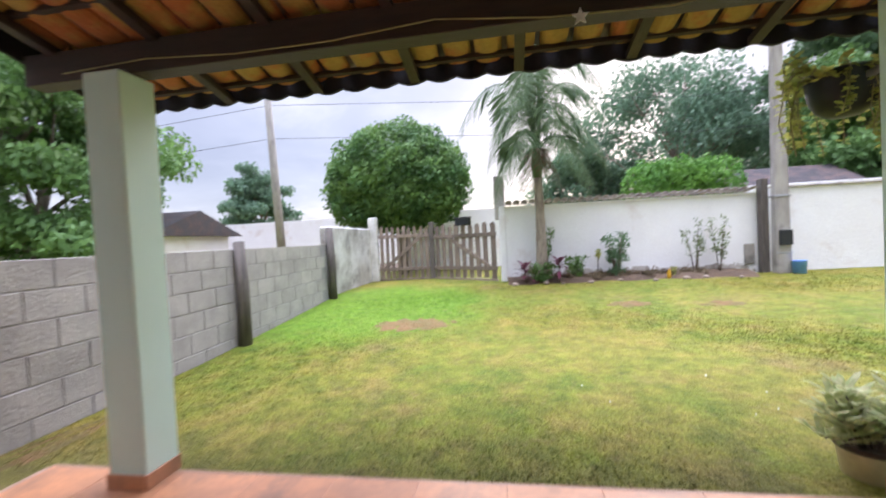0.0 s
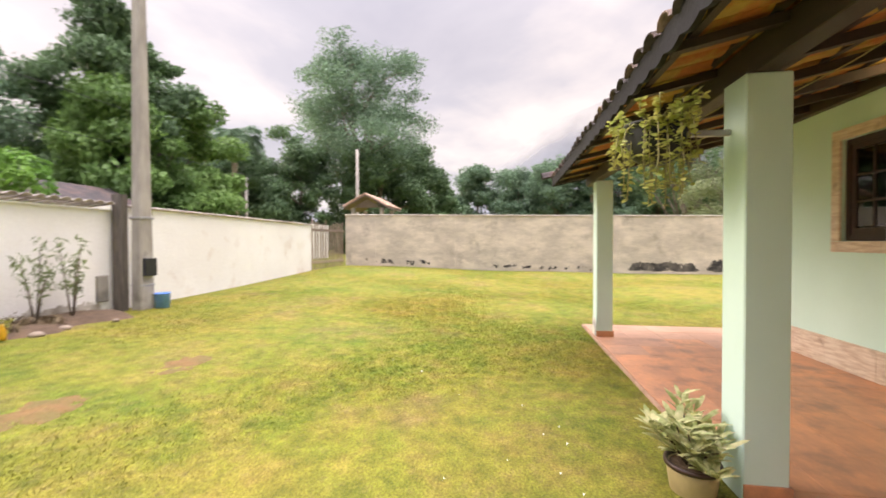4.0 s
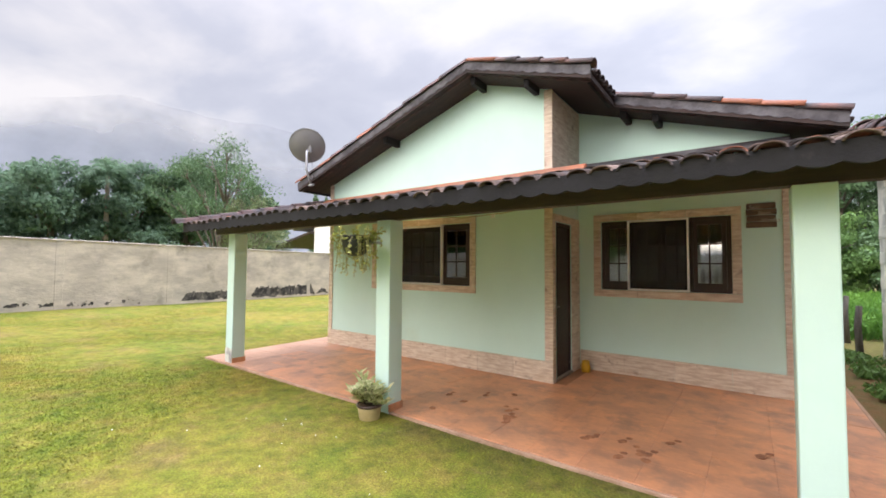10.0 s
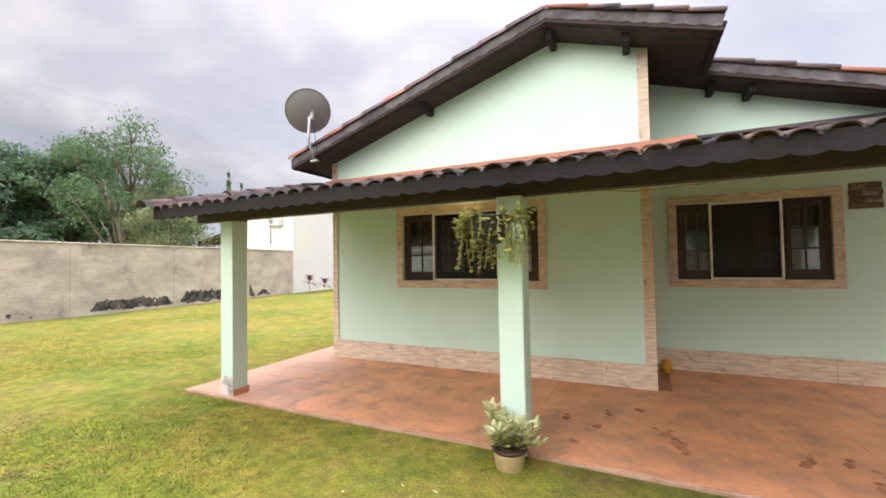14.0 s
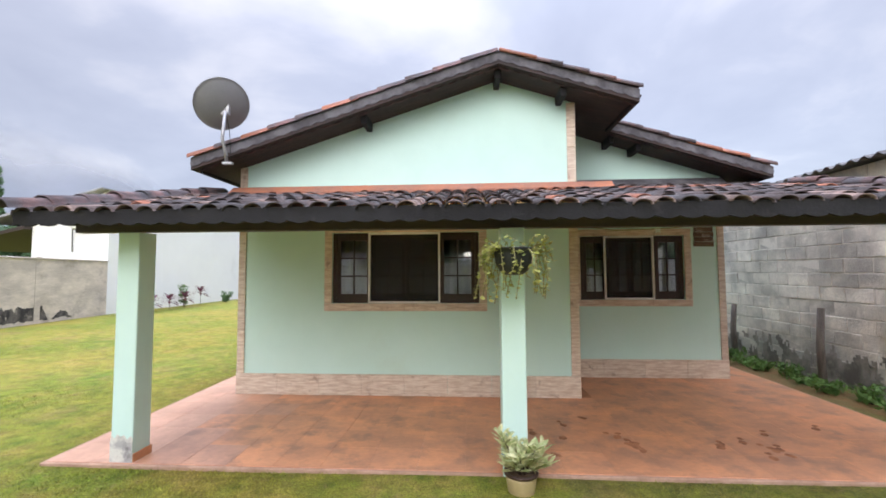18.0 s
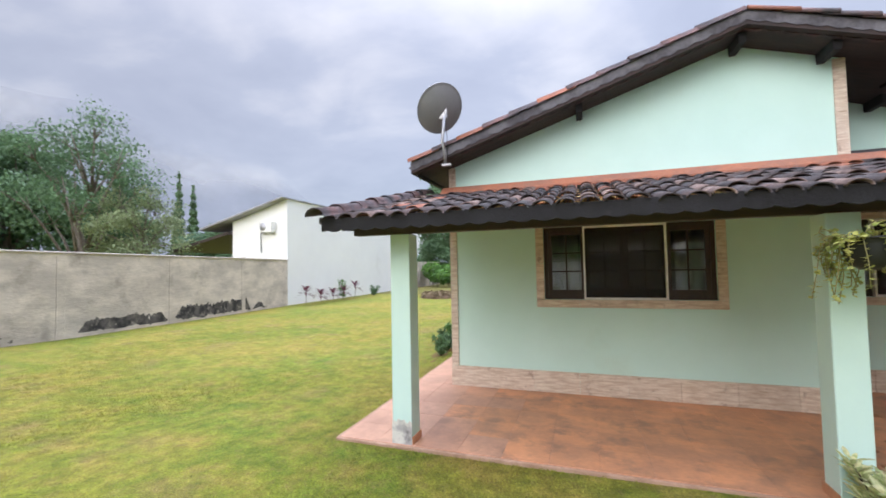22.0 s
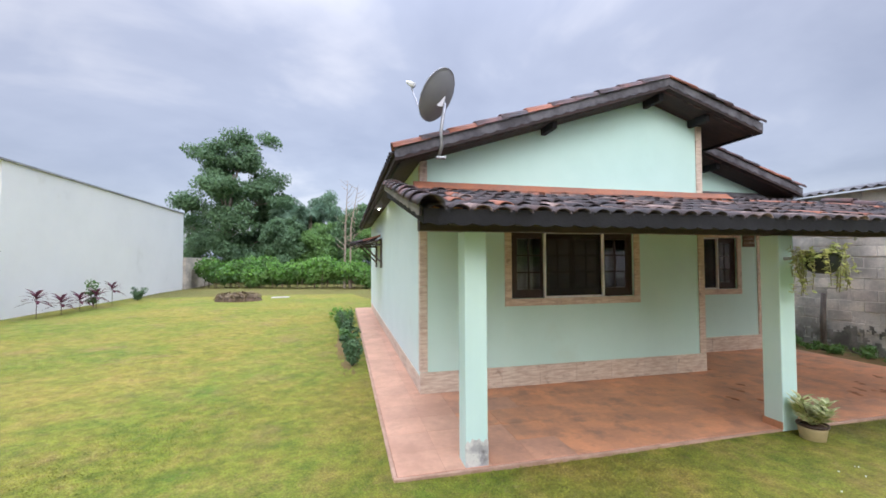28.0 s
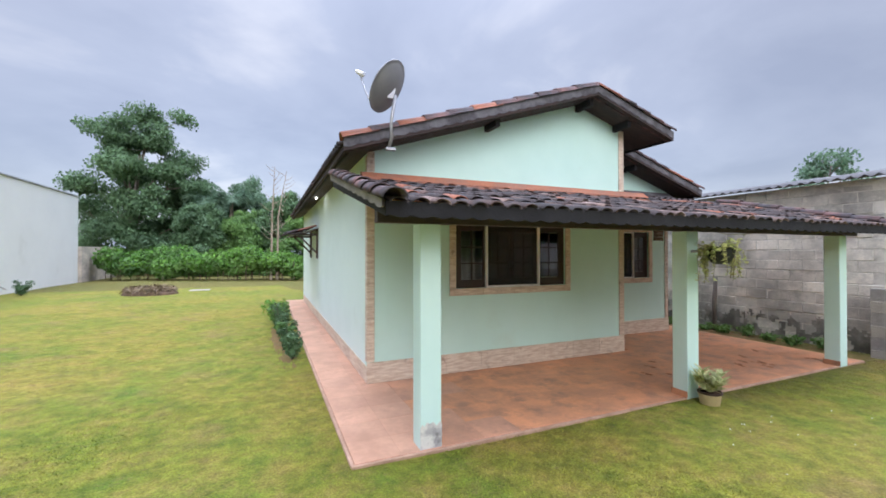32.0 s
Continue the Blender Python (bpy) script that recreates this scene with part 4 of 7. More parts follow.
# main gable roof, its wing stepped back
EAVE_L, EAVE_R, WING_R = 4.79, -0.67, -2.86
Y_VERGE, Y_VERGE_W = 0.5, -0.52
deg = math.degrees(math.atan(PITCH))
SOFFIT = material("brown_soffit", (0.048, 0.028, 0.026), 0.8, (0.03, 0.021, 0.021), 3, fine=20, fine_amount=0.25, bump=0.3, stretch=(1, 5, 1))
main_roof = thing("main_roof", (RIDGE_X, -4, 3.5), "weathered red-brown clay-tile gable roof with dark eaves", "roof", kind="structure")


def roof_deck(x0, x1, y0, y1):
    o = [(x0, roof_under(x0)), (x1, roof_under(x1)), (x1, roof_under(x1) + 0.06), (x0, roof_under(x0) + 0.06)]
    return prism("roof_boarding", o, "y", y0, y1, SOFFIT, main_roof, "dark boarded underside of the eaves")


roof_deck(RIDGE_X, EAVE_L, Y_BACK - 0.4, Y_VERGE - 0.02)
roof_deck(EAVE_R, RIDGE_X, Y_BACK - 0.4, Y_VERGE - 0.02)
roof_deck(WING_R, EAVE_R, Y_BACK - 0.4, Y_VERGE_W - 0.02)
tiles_l, chans = [], []
for side, x_end, y_front in ((1, EAVE_L, Y_VERGE - 0.2), (-1, EAVE_R, Y_VERGE - 0.2), (-1, WING_R, Y_VERGE_W - 0.2)):
    start = RIDGE_X if x_end != WING_R else EAVE_R - 0.1
    run = abs(x_end - start)
    nr = max(2, round(run / 0.36))
    y = y_front
    while y > Y_BACK - 0.4:
        for r in range(nr):
            x = start + side * (run - 0.40) * r / (nr - 1)
            z = roof_under(x) + 0.105
            tiles_l.append(slope_pose(x, y, z, -90 * side, deg - 1.5, 1.0))
            chans.append(slope_pose(x, y + 0.0815, z - 0.005, -90 * side, deg - 1.2, 0.5))
        y -= 0.163
joined("field_tiles", COVER, tiles_l, ROOF_TILE, main_roof, "weathered clay tiles of the roof slopes")
joined("field_channels", CHANNEL, chans, ROOF_TILE, main_roof)
for side, x_from, x_end, yv in ((1, RIDGE_X, EAVE_L, Y_VERGE), (-1, RIDGE_X, EAVE_R, Y_VERGE), (-1, EAVE_R, WING_R, Y_VERGE_W)):
    run = abs(x_end - x_from) / math.cos(radians(deg))
    nr = round(run / 0.37)
    for r in range(nr):
        d = (run - 0.44) * r / max(1, nr - 1)
        x = x_from + side * d * math.cos(radians(deg))
        z = roof_under(x) + 0.142
        fresh = side == 1 and r in (nr - 1, nr - 3) or rng.random() < 0.06
        link("verge_tile", verge_new if fresh else verge_mesh, main_roof, at=Matrix.Translation(-Vector(main_roof.location)) @ slope_pose(x, yv - 0.07, z, -90 * side, deg - 1.8, 1.2))
    # the verge face: grey mortar, its lower edge in small scallops, over a set-back row of tile edges
    for nm, ya, yb, up_, low_, dip, mat_, lab in (("mortar_bed", yv - 0.05, yv - 0.012, 0.150, 0.048, 0.018, VERGE_MORTAR, "grey scalloped mortar under the verge tiles"),
                                                  ("under_tile_row", yv - 0.135, yv - 0.095, 0.058, 0.002, 0.016, UNDER_ROW, "dull red edges of the lower tiles")):
        bm = bmesh.new()
        n = int(run / 0.163) * 6
        grid = []
        for q in (ya, yb):
            t, b = [], []
            for k in range(n + 1):
                x = x_from + (x_end - x_from) * k / n
                t.append(bm.verts.new((x, q, roof_under(x) + up_)))
                b.append(bm.verts.new((x, q, roof_under(x) + low_ - dip * abs(math.sin(math.pi * k / 6)))))
            grid.append((t, b))
        (t0, b0), (t1, b1) = grid
        for k in range(n):
            bm.faces.new((t0[k], t0[k + 1], b0[k + 1], b0[k])), bm.faces.new((t1[k + 1], t1[k], b1[k], b1[k + 1]))
            bm.faces.new((t0[k + 1], t0[k], t1[k], t1[k + 1])), bm.faces.new((b0[k], b0[k + 1], b1[k + 1], b1[k]))
        part(nm, bm, mat_, main_roof, lab)
    for x in (2.65,) if side == 1 else ((0.17,) if yv > 0 else (-0.74, -1.12)):
        prism("purlin_end", [(x - 0.04, roof_under(x - 0.04)), (x + 0.04, roof_under(x + 0.04)), (x + 0.035, roof_under(x) - 0.10), (x - 0.035, roof_under(x) - 0.10)], "y", (0.004 if yv > 0 else Y_WING + 0.004), yv - 0.16, BLACK_WOOD, main_roof, "dark purlin end", bevel=0.005)
prism("purlin_end", [(RIDGE_X - 0.04, RIDGE_U - 0.012), (RIDGE_X + 0.04, RIDGE_U - 0.012), (RIDGE_X + 0.035, RIDGE_U - 0.12), (RIDGE_X - 0.035, RIDGE_U - 0.12)], "y", 0.004, Y_VERGE - 0.16, BLACK_WOOD, main_roof, "dark ridge beam end", bevel=0.005)
y = Y_VERGE - 0.56
while y > Y_BACK - 0.4:
    link("ridge_tile", cover_mesh, main_roof, at=Matrix.Translation(-Vector(main_roof.location)) @ slope_pose(RIDGE_X, y, RIDGE_U + 0.14, 0, -1.0, 0.8))
    y -= 0.37
for xe, yf in ((EAVE_L, Y_VERGE), (EAVE_R, Y_VERGE), (WING_R, Y_VERGE_W)):
    y0 = Y_BACK - 0.3 if xe != EAVE_R else Y_VERGE_W
    xi = xe - 0.06 if xe > 0 else xe + 0.06
    boxed("eave_board", xi - 0.012, xi + 0.012, y0, yf - 0.14, roof_under(xi) - 0.03, roof_under(xi) + 0.055, BLACK_WOOD, main_roof, "blackened eave board", bevel=0.003)

# ---- boundaries ----
def bricks(parent, m, u0, u1, z0, z1, block_mesh, length=0.40, height=0.20, seed=1, rough=1.0):
    """Courses of blocks on a wall plane: local x along the wall, local z up."""
    r = random.Random(seed)
    inv = Matrix.Translation(-Vector(parent.location))
    j = 0
    while z0 + j * height < z1 - 0.02:
        u = u0 - (length / 2 if j % 2 else 0)
        while u < u1 - 0.05:
            if u >= u0 - 0.01 and u + length <= u1 + 0.01:
                link("block", block_mesh, parent, at=inv @ m @ Matrix.Translation((u, rough * r.uniform(-0.006, 0.006), z0 + j * height)) @ pose(0, 0, 0, rough * r.uniform(-1.6, 1.6), rough * r.uniform(-0.5, 0.5), rough * r.uniform(-0.8, 0.8)))
            u += length
        j += 1


bmx = bmesh.new()
box(bmx, 0.004, 0.396, -0.012, 0.06, 0.004, 0.196)
bmesh.ops.bevel(bmx, geom=bmx.edges[:], offset=0.004, segments=1, affect="EDGES")
block_me = bpy.data.meshes.new("block")
bmx.to_mesh(block_me)
bmx.free()
block_me.materials.append(BLOCK)
bmx = bmesh.new()
box(bmx, 0.006, 0.394, -0.012, 0.06, 0.007, 0.193)
bmesh.ops.bevel(bmx, geom=bmx.edges[:], offset=0.006, segments=1, affect="EDGES")
shed_block = bpy.data.meshes.new("block")
bmx.to_mesh(shed_block)
bmx.free()
shed_block.materials.append(SHED_BLOCK)

# neighbour's block shed with a corrugated roof
NB_X, NB_Y0, NB_Y1, NB_H = -3.72, -4.6, 2.02, 3.0
shed = thing("block_shed", (NB_X, 0, 0), "neighbour's bare grey concrete-block shed with corrugated roof", "shed")
boxed("wall", NB_X - 0.15, NB_X - 0.045, NB_Y0, NB_Y1, -0.05, NB_H, SHED_MORTAR, shed, bevel=0)
boxed("wall", -8.0, NB_X - 0.16, NB_Y0, NB_Y0 + 0.12, -0.05, NB_H, MORTAR, shed, bevel=0)
boxed("wall", -8.0, NB_X - 0.16, NB_Y1 - 0.12, NB_Y1, -0.05, NB_H, MORTAR, shed, bevel=0)
bricks(shed, Matrix.Translation((NB_X - 0.05, NB_Y0, 0)) @ pose(0, 0, 0, 0, 0, 90), 0, NB_Y1 - NB_Y0, 0.0, NB_H, shed_block, seed=3)
vs, fs = [], []
n = 160
for x, z in ((NB_X + 0.18, NB_H + 0.03), (-8.2, NB_H + 0.75)):
    for k in range(n + 1):
        yk = NB_Y0 - 0.2 + (NB_Y1 - NB_Y0 + 0.25) * k / n
        vs.append((x, yk, z + 0.028 * math.cos(2 * math.pi * yk / 0.177)))
    for k in range(n + 1):
        yk = NB_Y0 - 0.2 + (NB_Y1 - NB_Y0 + 0.25) * k / n
        vs.append((x, yk, z - 0.01 + 0.028 * math.cos(2 * math.pi * yk / 0.177)))
w = n + 1
for k in range(n):
    fs += [(k, k + 1, 2 * w + k + 1, 2 * w + k), (w + k + 1, w + k, 3 * w + k, 3 * w + k + 1), (k + 1, k, w + k, w + k + 1)]
link("corrugated_roof", mesh_of("corrugated_roof", vs, fs, FIBRE, True), shed, "dark corrugated fibre-cement sheets")

# low block wall with posts along the drive side
LW = [(-3.52, 2.05), (-3.775, 7.2)]
ang = math.degrees(math.atan2(LW[1][1] - LW[0][1], LW[1][0] - LW[0][0]))
LM = Matrix.Translation((*LW[0], 0)) @ pose(0, 0, 0, 0, 0, ang)
LL = math.hypot(LW[1][0] - LW[0][0], LW[1][1] - LW[0][1])
low_wall = thing("wall_west", (*LW[0], 0), "low grey concrete-block garden wall, weathered", "garden wall", kind="structure")
boxed("core", -0.2, LL, -0.024, 0.11, -0.1, 1.155, MORTAR, low_wall, bevel=0, m=LM)
bricks(low_wall, LM @ Matrix.Translation((0, 0.03, 0)) @ Matrix.Scale(-1, 4, (0, 1, 0)), -0.2, LL, -0.04, 1.16, block_me, seed=8, rough=0.3)
for u, h in ((2.36, 1.24), (5.1, 1.46)):
    p = LM @ Vector((u, -0.1, 0))
    z0 = ground_z(p.x, p.y) - 0.05
    post = tubed("fence_post", [(p.x, p.y, z0), (p.x + 0.01, p.y, z0 + 0.7), (p.x - 0.015, p.y + 0.01, h)], [0.075, 0.07, 0.062], POST_WOOD, seg=9)
    tagged(post, "grey weathered wooden post against the block wall", "post", "fence posts")
for x, y, h in ((-3.52, -2.59, 1.03), (-3.48, -0.68, 1.12), (-3.48, -4.5, 0.92), (-3.62, -6.6, 0.98), (-3.7, -8.7, 1.0), (-3.8, -10.9, 1.02)):
    tagged(tubed("fence_post", [(x, y, -0.05), (x + 0.02, y, 0.6), (x, y + 0.02, h)], [0.05, 0.047, 0.042], POST_WOOD, seg=9), "dark weathered fence post along the side passage", "post", "fence posts")

# whitewashed stub wall by the gate
sa, sb = Vector((-3.79, 7.26, 0)), Vector((-3.84, 9.85, 0))
SM = Matrix.Translation(sa) @ pose(0, 0, 0, 0, 0, math.degrees(math.atan2(sb.y - sa.y, sb.x - sa.x)))
stub = boxed("wall_stub", 0, (sb - sa).length, 0.0, 0.14, -0.1, 1.5, STAINED_WHITE, bevel=0.03, m=SM)
tagged(stub, "stained whitewashed stub wall beside the gate", "garden wall", kind="structure")

# street wall in two lengths, with tile coping
COPING = material("bleached_coping_tile", (0.50, 0.45, 0.42), 0.9, (0.30, 0.26, 0.24), 5, (0.42, 0.62), fine=40, fine_amount=0.2, bump=0.4, world_space=True)
coping_mesh = mesh_of("coping_tile", *COVER, COPING, True)
FW0, FW1 = Vector((-0.54, 8.92, 0)), Vector((11.68, 9.46, 0))
fang = math.degrees(math.atan2(FW1.y - FW0.y, FW1.x - FW0.x))
FM = Matrix.Translation(FW0) @ pose(0, 0, 0, 0, 0, fang)
FL = (FW1 - FW0).length
street_walls = []
for nm, u0, u1, h0, h1 in (("wall_street", 0.0, 4.98, 1.74, 1.74), ("wall_street", 5.2, FL, 1.82, 1.82)):
    fw = thing(nm, FM @ Vector((u0, 0, 0)), "whitewashed street wall with a tile coping, grubby at its foot", "garden wall", kind="structure")
    street_walls.append(fw)
    prism_m = bmesh.new()
    box(prism_m, u0, u1, 0.0, 0.16, -0.1, h0, FM)
    part("wall_body", prism_m, WHITE_WALL, fw)
    if u0 == 0.0:
        k = 0
        while u0 + k * 0.163 < u1 - 0.1:
            link("coping_tile", coping_mesh, fw, at=Matrix.Translation(-Vector(fw.location)) @ FM @ Matrix.Translation((u0 + 0.08 + k * 0.163, 0.32, h0 + 0.05)) @ pose(0, 0, 0, 6, 0, 180))
            k += 1
        boxed("coping_bed", u0, u1, -0.04, 0.2, h0 + 0.001, h0 + 0.022, WHITE_WALL, fw, bevel=0, m=FM)
    else:
        boxed("coping", u0, u1, -0.05, 0.2, h0 + 0.001, h0 + 0.045, COPING, fw, "bleached greyish coping", bevel=0.01, m=FM)
boxed_post = boxed("wall_pier", -0.13, 0.0, -0.03, 0.2, -0.1, 1.78, WHITE_WALL, bevel=0.01, m=FM)
tagged(boxed_post, "whitewashed pier at the gate", "pier", kind="structure")
tagged(boxed("gate_post", -0.76, -0.54, 9.02, 9.2, 1.5, 2.44, CONCRETE, bevel=0.02), "square weathered post rising behind the gate pier", "post")
mb = thing("mailbox", (-1.5, 9.4, 1.44), "small dark metal mailbox fixed on the gate", "mailbox")
MB = Matrix.Translation((-1.5, 9.46, 0)) @ pose(0, 0, 0, 0, 0, -34)
boxed("box", -0.19, 0.19, -0.07, 0.07, 1.44, 1.6, BLACK_PLASTIC, mb, bevel=0.01, m=MB)
boxed("lid", -0.2, 0.2, -0.085, 0.08, 1.601, 1.625, BLACK_PLASTIC, mb, bevel=0.006, m=MB)


# wooden picket gates
def picket_gate(name, a, b, z0, heights, brace, label, n, wide=0.3, loose=0.03):
    a, b = Vector(a), Vector(b)
    L_ = (b - a).length
    m = Matrix.Translation((a.x, a.y, 0)) @ pose(0, 0, 0, 0, 0, math.degrees(math.atan2(b.y - a.y, b.x - a.x)))
    g = thing(name, (a.x, a.y, z0), label, "gate")
    r = random.Random(len(label))
    for k in range(n):
        u = L_ * (k + 0.5) / n
        h = heights[0] + (heights[1] - heights[0]) * k / max(1, n - 1) + r.uniform(-loose, loose)
        w = L_ / n * wide * r.uniform(0.85, 1.15)
        bm = bmesh.new()
        pts = [(-w, z0 + 0.04), (w, z0 + 0.04), (w, h - 0.05), (0.2 * w, h), (-w, h - 0.04)]
        f0 = [bm.verts.new((u + p, 0.0, z)) for p, z in pts]
        f1 = [bm.verts.new((u + p, 0.022, z)) for p, z in pts]
        bm.faces.new(f0), bm.faces.new(f1[::-1])
        for i in range(5):
            bm.faces.new((f0[i], f0[(i + 1) % 5], f1[(i + 1) % 5], f1[i]))
        bmesh.ops.transform(bm, matrix=m @ pose(0, 0, 0, 0, r.uniform(-0.6, 0.6), 0), verts=bm.verts[:])
        part("picket", bm, OLD_WOOD, g)
    boxed("foot_board", 0.0, L_, -0.02, 0.03, z0 - 0.06, z0 + 0.03, OLD_WOOD, g, m=m)
    for z in (z0 + 0.22, heights[0] - 0.32):
        boxed("rail", 0.0, L_, -0.03, -0.002, z, z + 0.09, OLD_WOOD, g, m=m)
    if brace:
        (ua, za), (ub, zb) = brace
        d = Vector((ub * L_ - ua * L_, 0, zb - za))
        bm = bmesh.new()
        box(bm, 0, d.length, -0.034, -0.006, -0.04, 0.04, m @ Matrix.Translation((ua * L_, 0, za)) @ pose(0, 0, 0, 0, -math.degrees(math.atan2(d.z, d.x)), 0))
        part("brace", bm, OLD_WOOD, g)
    return g


picket_gate("picket_gate", (-3.68, 9.98), (-2.42, 10.1), 0.2, (1.55, 1.48), ((0.12, 0.5), (0.9, 1.3)), "weathered brown wooden picket gate leaf with a diagonal brace", 9)
picket_gate("picket_gate", (-2.3, 10.08), (-0.74, 9.02), 0.2, (1.48, 1.46), ((0.15, 1.3), (0.9, 0.5)), "weathered grey-brown picket gate leaf beside the wall pier", 9)
tagged(boxed("gate_post", -3.90, -3.68, 9.86, 10.04, 0.05, 1.77, STAINED_WHITE, bevel=0.03), "stained whitewashed square pillar holding the gate", "post", "gate posts")
tagged(boxed("gate_post", -2.42, -2.30, 10.06, 10.18, 0.05, 1.58, POST_WOOD, bevel=0.012), "dark weathered square gate post", "post", "gate posts")
picket_gate("side_gate", (11.75, 9.5), (13.98, 9.26), 0.3, (1.95, 1.95), None, "tall grey picket gate of uneven sticks in the far corner", 13, 0.2, 0.1)

# raw rendered yard wall with mould at its foot
BW0, BW1 = Vector((14.1, 9.24, 0)), Vector((15.53, -10.0, 0))
BM_ = Matrix.Translation(BW0) @ pose(0, 0, 0, 0, 0, math.degrees(math.atan2(BW1.y - BW0.y, BW1.x - BW0.x)))
BL = (BW1 - BW0).length
PALE_CEMENT = material("pale_cement", (0.60, 0.55, 0.50), 0.9, (0.48, 0.43, 0.39), 3, fine=25, bump=0.3)
yard_wall = thing("wall_east", BW0, "beige rendered yard wall with pale coping and black mould", "garden wall", kind="structure")
tilt = Matrix.Identity(4)
tilt[2][0] = (2.14 - 2.34) / BL
boxed("wall_body", 0, BL, 0.0, 0.18, -0.1, 2.30, BEIGE_WALL, yard_wall, bevel=0.008, m=BM_ @ tilt)
boxed("coping", -0.02, BL, -0.03, 0.21, 2.301, 2.345, PALE_CEMENT, yard_wall, "pale cement coping", bevel=0.012, m=BM_ @ tilt)
for u in (1.0, 4.1, 7.15, 10.2, 13.26, 16.4):
    boxed("wall_pier", u, u + 0.20, -0.012, -0.001, -0.1, 2.2, BEIGE_WALL, yard_wall, bevel=0.004, m=BM_)


def ragged_band(name, parent, m, spans, off, mat, label, solid=0.7, base=0.10, cell=0.028):
    """Growth or splashed dirt along a wall's foot: small cells with a torn upper edge and holes."""
    bm = bmesh.new()
    for u0, u1, tall in spans:
        grid = {}
        cols = int((u1 - u0) / cell)
        for k in range(cols):
            u = u0 + cell * (k + 0.5)
            p0 = m @ Vector((u, 0, 0))
            edge = min(1.0, (k + 1) / 9, (cols - k) / 9)
            low = base + 0.09 * noise.noise(Vector((u * 2.1, 0, 5))) * (base > 0) + 0.05 * noise.noise(Vector((u * 7, 0, 2)))
            top = low + tall * edge * (0.95 + 0.35 * noise.noise(Vector((u * 1.7, 3, 0))) + 0.3 * noise.noise(Vector((u * 11, 7, 0))))
            for q in range(int((top - low) / cell) + 1):
                z_ = low + cell * q
                if noise.noise(Vector((u * 6.5, z_ * 4.5, 1.5))) + 0.5 * noise.noise(Vector((u * 17, z_ * 9, 4))) > solid:
                    continue
                ring = []
                for du, dz in ((0, 0), (1, 0), (1, 1), (0, 1)):
                    key = (k + du, round((ground_z(p0.x, p0.y) + z_) / cell) + dz)
                    if key not in grid:
                        j_ = Vector((key[0] * 0.37, key[1] * 0.41, u0)) * 3
                        grid[key] = bm.verts.new(m @ Vector((u0 + cell * (key[0] + 0.45 * noise.noise(j_)), off, cell * (key[1] + 0.45 * noise.noise(j_ + Vector((9, 0, 0)))))))
                    ring.append(grid[key])
                if not bm.faces.get(ring):
                    bm.faces.new(ring)
    part(name, bm, mat, parent, label)["kind"] = "stuff"


ragged_band("mould_patches", yard_wall, BM_, ((10.7, 13.22, 0.31), (13.5, 16.9, 0.44), (17.0, 17.8, 0.18)), -0.003, BLACK_MOULD, "ragged black mould on the foot of the wall")
ragged_band("mould_specks", yard_wall, BM_, ((0.4, 3.4, 0.16), (5.5, 9.5, 0.10)), -0.003, BLACK_MOULD, "dark mould specks on the foot of the wall", solid=-0.12)
DAMP = material("damp_black_stain", (0.13, 0.12, 0.105), 0.95, (0.32, 0.295, 0.26), 3.0, (0.40, 0.62), fine=14, fine_amount=0.3, bump=0.3, world_space=True)
ragged_band("damp_stain", shed, Matrix.Translation((NB_X - 0.024, NB_Y0, 0)) @ pose(0, 0, 0, 0, 0, 90), ((0.05, NB_Y1 - NB_Y0 - 0.05, 0.46),), 0.0, DAMP, "black damp stains on the foot of the block wall", solid=0.12, base=0.0, cell=0.035)
SPLASH = material("splashed_soil", (0.52, 0.48, 0.43), 0.95, (0.27, 0.235, 0.195), 5, (0.42, 0.64), fine=20, fine_amount=0.3, bump=0.3, world_space=True)
ragged_band("splash_stain", street_walls[0], FM, ((0.15, 4.9, 0.17),), -0.003, SPLASH, "soil and mould splashed on the foot of the whitewash", solid=0.22, base=0.0)

# white neighbour house beyond the yard
PALE_SHEET = material("grey_roof_sheet", (0.34, 0.34, 0.36), 0.85, (0.24, 0.24, 0.26), 2, fine=30, bump=0.2)
wh = thing("neighbour_house", (18, -15, 0), "plain white rendered neighbour house with a dark single-pitch roof", "house")
HX0, HX1, HY0, HY1 = 15.56, 18.8, -10.02, -24.6
bm = bmesh.new()
o = [(HX0, -0.1), (HX1, -0.1), (HX1, 3.35), (HX0 + 0.0, 5.0)]
prism("wall", [(HX0, -0.1), (HX1, -0.1), (HX1, 4.05), (HX0, 4.93)], "y", HY1, HY0, WHITE_CLEAN, wh, "clean white rendered wall")
prism("roof_sheet", [(HX0 - 0.05, 4.94), (HX0 + 4.9, 3.66), (HX0 + 4.9, 3.76), (HX0 - 0.05, 5.00)], "y", HY1 - 0.2, HY0 + 0.45, PALE_SHEET, wh, "dark sheet roof edge")
prism("porch_roof", [(HX1 + 0.01, 3.42), (HX1 + 3.6, 2.66), (HX1 + 3.6, 2.80), (HX1 + 0.01, 3.56)], "y", HY0 - 8, HY0 + 0.3, DARK_WOOD, wh, "dark lean-to roof")
ac = thing("air_conditioner", (16.55, HY0 + 0.2, 3.45), "white outdoor air-conditioner unit on brackets with a hanging pipe", "air conditioner")
boxed("case", 16.2, 16.92, HY0 + 0.02, HY0 + 0.32, 3.42, 3.92, WHITE_METAL, ac, bevel=0.02)
lathe("fan_grille", [(0.0, 0.01), (0.17, 0.01), (0.18, 0.0)], (0, 0, 0), STEEL, ac, m=Matrix.Translation((16.68, HY0 + 0.325, 3.67)) @ pose(0, 0, 0, -90))
